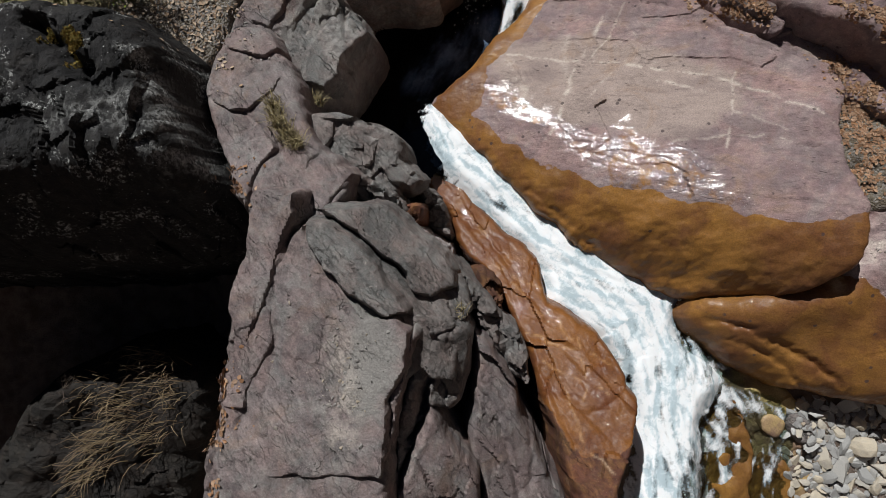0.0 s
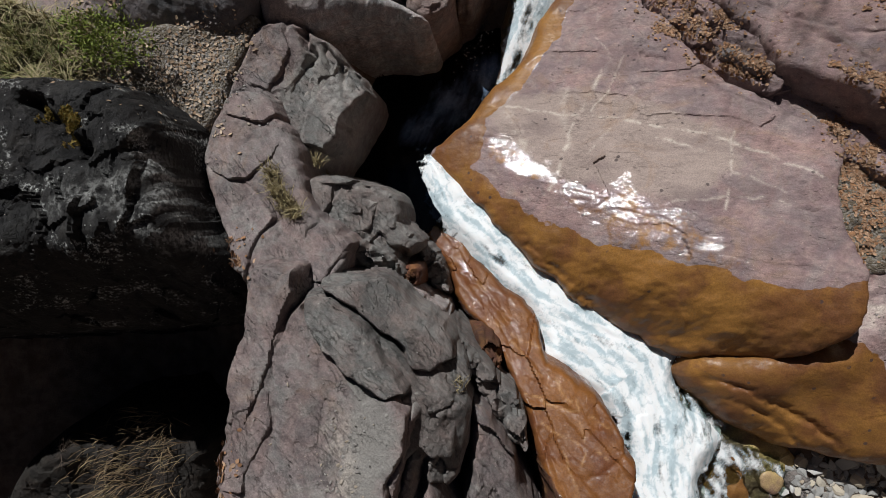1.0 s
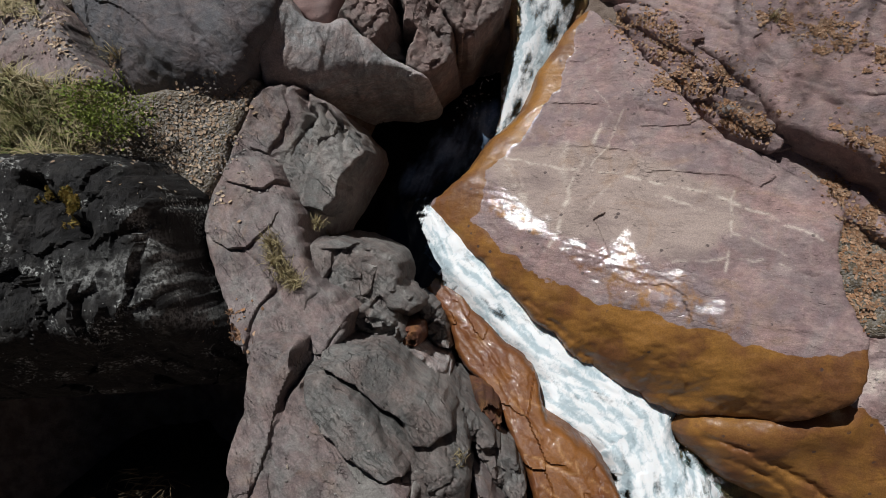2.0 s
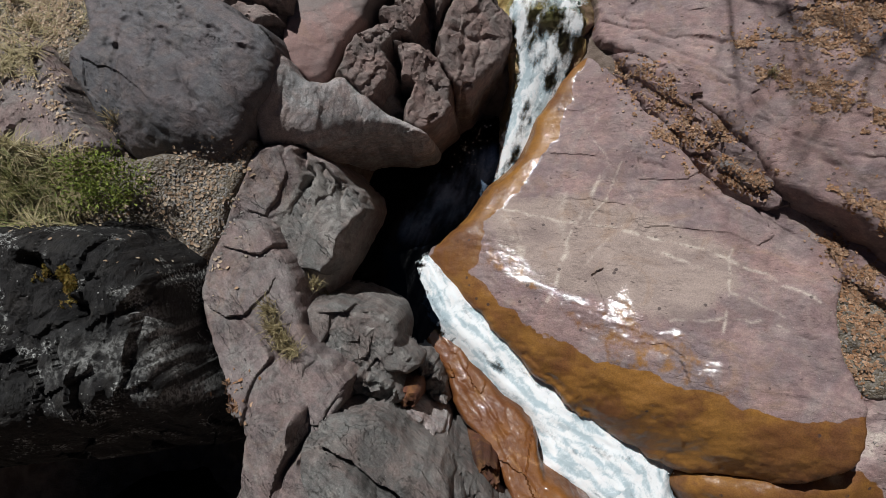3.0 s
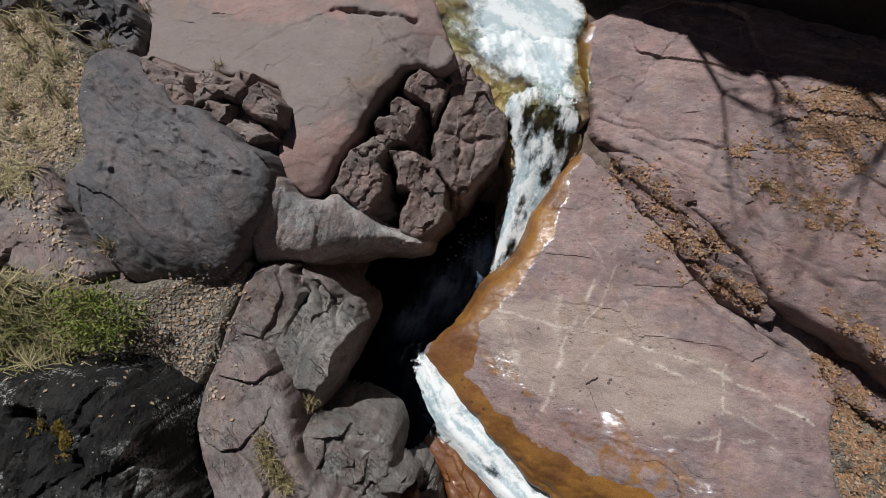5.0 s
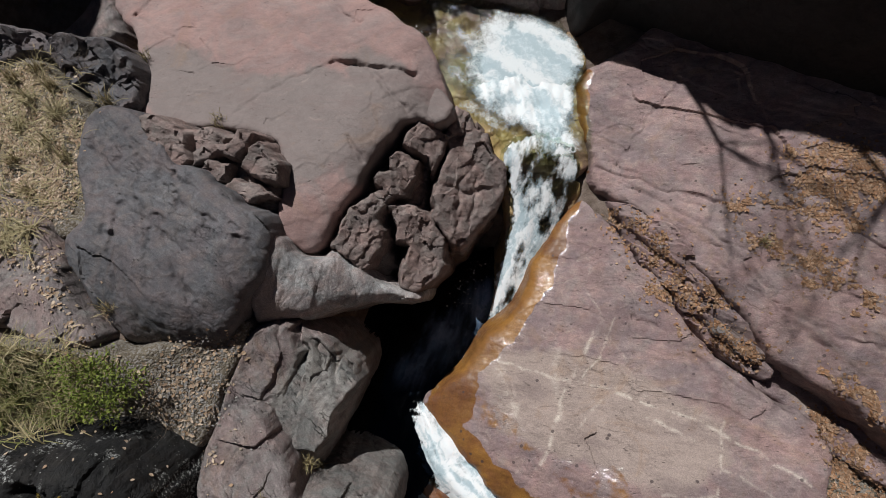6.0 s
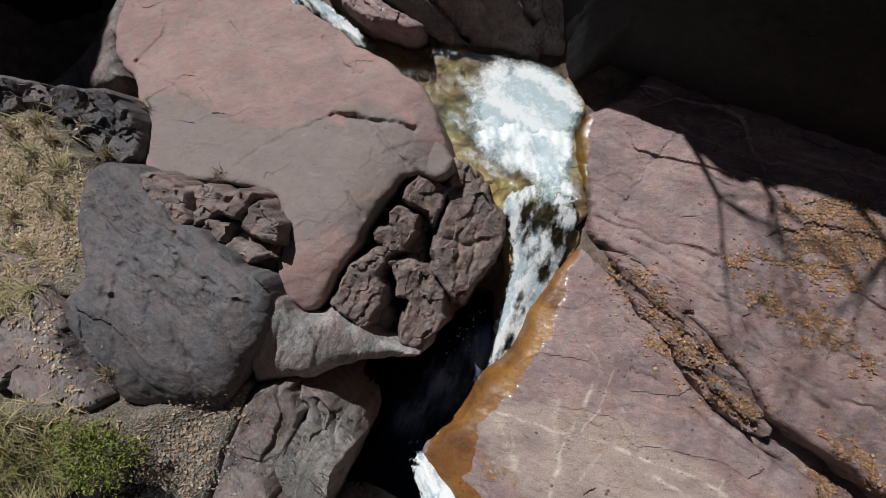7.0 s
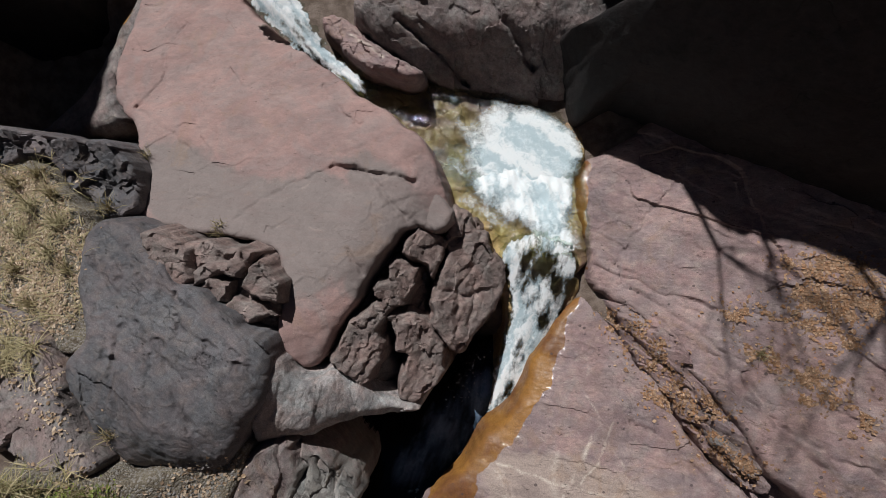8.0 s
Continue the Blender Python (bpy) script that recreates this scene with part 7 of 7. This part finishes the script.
loose_stones("gravel", "small grey gravel between the stones of the bar", BAR_AREA, 900, 0.015, 0.05, GRAVEL, 61)
PEBBLES = [
    ([(-1.3, -0.91), (-0.87, -0.97), (-0.79, -2.11), (-1.26, -2.11)], 120),
    ([(-2.03, -0.06), (0.1, -0.12), (0.22, -0.96), (-0.8, -1.54), (-1.94, -2.56)], 60),
    ([(-2.79, 3.17), (-2.07, 3.25), (-2.07, 2.44), (-2.92, 2.62)], 40),
    ([(-6.67, 5.84), (-5.57, 5.2), (-4.75, 3.99), (-6.07, 4.19)], 25),
    ([(-3.84, 3.7), (-2.81, 4.04), (-2.93, 2.85), (-3.34, 2.63), (-3.69, 3.09)], 1900),
    ([(3.13, 5.88), (3.97, 5.05), (4.1, 4.47), (3.59, 5.1)], 160),
    ([(5.54, 2.83), (5.93, 2.1), (6.08, 1.8), (5.73, 1.62), (5.57, 2.5)], 120),
    ([(5.73, 0.65), (6.24, 0.72), (6.16, -0.31), (5.82, -0.23)], 60),
]
for i, (area, count) in enumerate(PEBBLES):
    loose_stones("pebbles", "small pale pebbles and grit lying on rock", area, count, 0.004, 0.024, GRAVEL, 70 + i)


# ---------------------------------------------------------------- plants
def tuft(x, u, high, blades, kind, seed):
    """A tuft of grass: blades that arch outwards from one root."""
    rng = np.random.default_rng(seed)
    root = Vector(to_world([(x, u, top_at(x, u) - 0.01)])[0])
    verts, faces = [], []
    flop = 0.55 if kind in (0, 1) else 0.95
    for _ in range(blades):
        a = rng.uniform(0, 6.28) if kind < 3 else rng.normal(3.9, 0.6)
        out = Vector((math.cos(a), math.sin(a), 0))
        across = Vector((-out.y, out.x, 0))
        ln, bend = high * rng.uniform(0.5, 1.25), rng.uniform(0.25, 1.0) * flop
        p = root + Vector(rng.normal(0, 0.05 if kind < 3 else 0.16, 3)) * Vector((1, 1, 0))
        wd = rng.uniform(0.004, 0.010)
        k = len(verts)
        for i in range(4):
            s = i / 3
            lean_out = bend * 1.5 * s
            p_i = p + out * (ln * s * math.sin(lean_out * 0.75 + 0.15)) + Vector((0, 0, ln * s * math.cos(min(1.7, lean_out + 0.1))))
            w_i = wd * (1 - 0.8 * s)
            verts += [p_i - across * w_i, p_i + across * w_i]
        faces += [(k + 2 * i, k + 2 * i + 1, k + 2 * i + 3, k + 2 * i + 2) for i in range(3)]
    words = ("dry straw-coloured grass tuft rooted in a rock crack", "half-green grass tuft on the stony bank", "pale flattened dry grass tuft on the bank", "brown dead straw hanging over the dark hollow")
    tagged(joined("grass_tuft", verts, faces, STRAW[kind], origin=root), words[kind], "grass", "grass tufts")


TUFTS = {
    0: [(-2.2, 1.85, 0.2, 110), (-2.12, 1.62, 0.24, 150), (-2.0, 1.46, 0.22, 150), (-1.88, 1.33, 0.22, 130), (-1.83, 2.11, 0.22, 90), (-1.76, 1.95, 0.2, 80), (-5.16, 3.78, 0.3, 60), (-4.61, 3.72, 0.3, 60), (-5.46, 3.88, 0.3, 60), (-7.11, 8.08, 0.35, 70), (-6.68, 8.26, 0.35, 70), (-6.24, 7.86, 0.35, 80), (-6.75, 6.65, 0.3, 70), (-5.76, 6.66, 0.3, 60), (-6.29, 6.12, 0.3, 60), (-5.42, 7.65, 0.35, 60), (-5.26, 8.65, 0.3, 40), (-3.55, 7.4, 0.2, 30), (-3.57, 7.23, 0.2, 30), (-5.15, 4.71, 0.25, 50), (-4.45, 4.4, 0.25, 40), (0.21, -0.77, 0.15, 30), (5.13, 5.37, 0.2, 40)],
    1: [(-5.38, 3.52, 0.4, 80), (-5.14, 3.31, 0.45, 90), (-5.37, 3.09, 0.4, 80), (-4.91, 3.45, 0.35, 70), (-4.83, 3.09, 0.4, 80)],
    2: [(-6.66, 7.67, 0.4, 90), (-6.02, 7.38, 0.4, 90), (-6.78, 7.2, 0.35, 80), (-6.14, 6.92, 0.35, 80)],
    3: [(-4.21, -1.68, 0.35, 60), (-3.92, -2.02, 0.35, 60), (-4.47, -2.25, 0.4, 70), (-4.72, -2.74, 0.45, 80), (-5.05, -3.15, 0.4, 70), (-4.1, -2.59, 0.4, 60), (-4.83, -1.99, 0.3, 40)],
}
for kind, rows in TUFTS.items():
    for i, (x, u, high, blades) in enumerate(rows):
        tuft(x, u, high, blades, kind, 900 + 50 * kind + i)


def grass_mat(area, count, seed, kinds):
    """Dry grass lying and standing thick over a bank."""
    rng = np.random.default_rng(seed)
    lots = {k: ([], []) for k in kinds}
    for x, u in scatter(area, count, rng):
        verts, faces = lots[kinds[int(fbm(np.array([x]), np.array([u]), 1.6, 2, 3)[0] * 3 + rng.uniform(0, 2)) % len(kinds)]]
        p = Vector(to_world([(x, u, top_at(x, u) - 0.01)])[0])
        a = rng.uniform(0, 6.28)
        out, rise = Vector((math.cos(a), math.sin(a), 0)), rng.uniform(0.1, 1.3)
        across = Vector((-out.y, out.x, 0)) * rng.uniform(0.005, 0.011)
        ln = rng.uniform(0.12, 0.42)
        k = len(verts)
        for i in range(4):
            s = i / 3
            q = p + out * (ln * s * math.cos(rise * (1 - 0.5 * s))) + Vector((0, 0, ln * s * math.sin(rise * (1 - 0.7 * s)) + 0.02))
            verts += [q - across * (1 - 0.8 * s), q + across * (1 - 0.8 * s)]
        faces += [(k + 2 * i, k + 2 * i + 1, k + 2 * i + 3, k + 2 * i + 2) for i in range(3)]
    for k, (verts, faces) in lots.items():
        if verts:
            tagged(joined("dry_grass", verts, faces, STRAW[k]), ("thin dry straw-coloured grass covering the bank", "thin half-green grass covering the bank", "pale flattened grass covering the bank")[k], "grass", "bank grass", "stuff")


GRASS_AREAS = [
    [(-5.87, 4.01), (-4.8, 3.9), (-4.47, 3.39), (-4.39, 2.9), (-5.47, 2.91), (-5.82, 2.92)],
    [(-8.37, 8.58), (-6.89, 8.62), (-6.21, 8.24), (-5.66, 7.75), (-5.22, 7.19), (-5.4, 5.98), (-5.74, 5.63), (-7.52, 5.65)],
    [(-7.0, 5.71), (-6.24, 5.57), (-5.85, 5.27), (-6.79, 5.16)],
]
grass_mat(GRASS_AREAS[0], 2600, 51, (0, 1, 2))
grass_mat(GRASS_AREAS[1], 900, 52, (0, 2, 0))
grass_mat(GRASS_AREAS[2], 500, 53, (0, 2))


def tube(verts, faces, a, b, ra, rb, sides=5):
    way = (b - a).normalized()
    s = way.orthogonal().normalized()
    t = way.cross(s)
    k = len(verts)
    for p, r in ((a, ra), (b, rb)):
        verts += [p + (s * math.cos(6.283 * i / sides) + t * math.sin(6.283 * i / sides)) * r for i in range(sides)]
    faces += [(k + i, k + (i + 1) % sides, k + sides + (i + 1) % sides, k + sides + i) for i in range(sides)]


def branching(verts, faces, tips, p, way, ln, r, depth, rng, spread=0.6, lift=0.1):
    q = p
    for _ in range(3):
        way = (way + Vector(rng.normal(0, 0.14, 3)) + Vector((0, 0, lift * 0.3))).normalized()
        nxt = q + way * (ln / 3)
        tube(verts, faces, q, nxt, r, r * 0.86, 5 if r > 0.01 else 3)
        q, r = nxt, r * 0.86
        if depth > 0 and rng.random() < 0.55:
            off = (way + Vector(rng.normal(0, spread, 3))).normalized()
            branching(verts, faces, tips, q, off, ln * rng.uniform(0.5, 0.75), r * 0.6, depth - 1, rng, spread, lift)
    if depth > 0:
        for _ in range(2):
            off = (way + Vector(rng.normal(0, spread, 3))).normalized()
            branching(verts, faces, tips, q, off, ln * rng.uniform(0.6, 0.85), r * 0.7, depth - 1, rng, spread, lift)
    else:
        tips.append((q, way))


def shrub():
    rng = np.random.default_rng(8)
    x, u = (-4.33, 3.35)
    root = Vector(to_world([(x, u, top_at(x, u) - 0.02)])[0])
    base = new("shrub")
    base.location = root
    tagged(base, "small bright green shrub growing on the bank", "shrub")
    verts, faces, tips = [], [], []
    for i in range(9):
        a = i * 0.7 + rng.uniform(-0.2, 0.2)
        branching(verts, faces, tips, root, Vector((math.cos(a) * 0.8, math.sin(a) * 0.8, 0.9)).normalized(), 0.34, 0.012, 2, rng, 0.55)
    joined("stem", verts, faces, BARK, base, origin=root)
    verts, faces = [], []
    for p, way in tips:
        for _ in range(22):
            c = p + Vector(rng.normal(0, 0.06, 3)) - way * rng.uniform(0, 0.08)
            d = (way + Vector(rng.normal(0, 0.7, 3))).normalized()
            s = d.orthogonal().normalized()
            s.rotate(Matrix.Rotation(rng.uniform(0, 6.28), 3, d))
            ln, wd = rng.uniform(0.035, 0.07), rng.uniform(0.007, 0.013)
            k = len(verts)
            verts += [c, c + d * ln * 0.5 + s * wd, c + d * ln, c + d * ln * 0.5 - s * wd]
            faces.append((k, k + 1, k + 2, k + 3))
    joined("foliage", verts, faces, SHRUB_LEAF, base, origin=root)


shrub()


def twiggy(x, u, high, seed):
    rng = np.random.default_rng(seed)
    root = Vector(to_world([(x, u, top_at(x, u) - 0.02)])[0])
    verts, faces, tips = [], [], []
    for i in range(7):
        a = rng.uniform(0, 6.28)
        branching(verts, faces, tips, root, Vector((math.cos(a), math.sin(a), 0.7)).normalized(), high, 0.006, 2, rng, 0.6, 0.0)
    tagged(joined("dead_shrub", verts, faces, BARK, origin=root), "leafless dark twiggy shrub on the bank", "shrub", "bare shrubs")


for i, (x, u) in enumerate([(-3.61, 2.86), (-3.91, 3.01), (-5.93, 8.27), (-5.36, -1.98)]):
    twiggy(x, u, (0.2, 0.15, 0.2, 0.15)[i], 400 + i)


def moss(x, u, seed):
    rng = np.random.default_rng(seed)
    verts, faces = [], []
    for _ in range(520):
        a, r = rng.uniform(0, 6.28), 0.07 * math.sqrt(rng.random())
        px, pu = x + r * math.cos(a), u + r * math.sin(a) * 1.5
        c = Vector((px, pu, top_at(px, pu) + 0.03 * (1 - r / 0.07)))
        d = Vector(rng.normal(0, 0.014, 3))
        e = Vector(rng.normal(0, 0.010, 3))
        k = len(verts)
        verts += [c - d, c + e, c + d]
        faces.append((k, k + 1, k + 2))
    places = to_world(verts)
    tagged(joined("moss_cushion", places, faces, MOSS, origin=places.mean(0)), "ochre-green moss cushion on the black boulder", "moss", "moss cushions")


for i, (x, u) in enumerate([(-4.15, 2.38), (-4.09, 2.21), (-4.13, 2.09), (-4.03, 2.29), (-4.45, 2.38)]):
    moss(x, u, 500 + i)


def bare_tree(x, u, w, high, seed, lean):
    rng = np.random.default_rng(seed)
    root = Vector(to_world([(x, u, w)])[0])
    base = new("tree")
    base.location = root
    tagged(base, "leafless tree standing on the shaded rock wall", "tree", "bare trees")
    verts, faces, tips = [], [], []
    top = root + Vector(lean) * high * 0.35
    tube(verts, faces, root, top, 0.06, 0.04, 9)
    joined("trunk", verts, faces, BARK, base, origin=root)
    verts, faces = [], []
    for _ in range(4):
        branching(verts, faces, tips, top, (Vector(lean) + Vector(rng.normal(0, 0.45, 3))).normalized(), high * 0.32, 0.030, 4, rng, 0.5, 0.05)
    joined("crown", verts, faces, BARK, base, origin=root)


bare_tree(1.75, 15.1, 4.6, 5.6, 5, (-0.10, -0.40, 0.91))
bare_tree(3.2, 15.2, 6.9, 5.2, 9, (-0.06, -0.36, 0.93))
bare_tree(2.35, 15.3, 5.7, 4.6, 14, (-0.16, -0.30, 0.93))
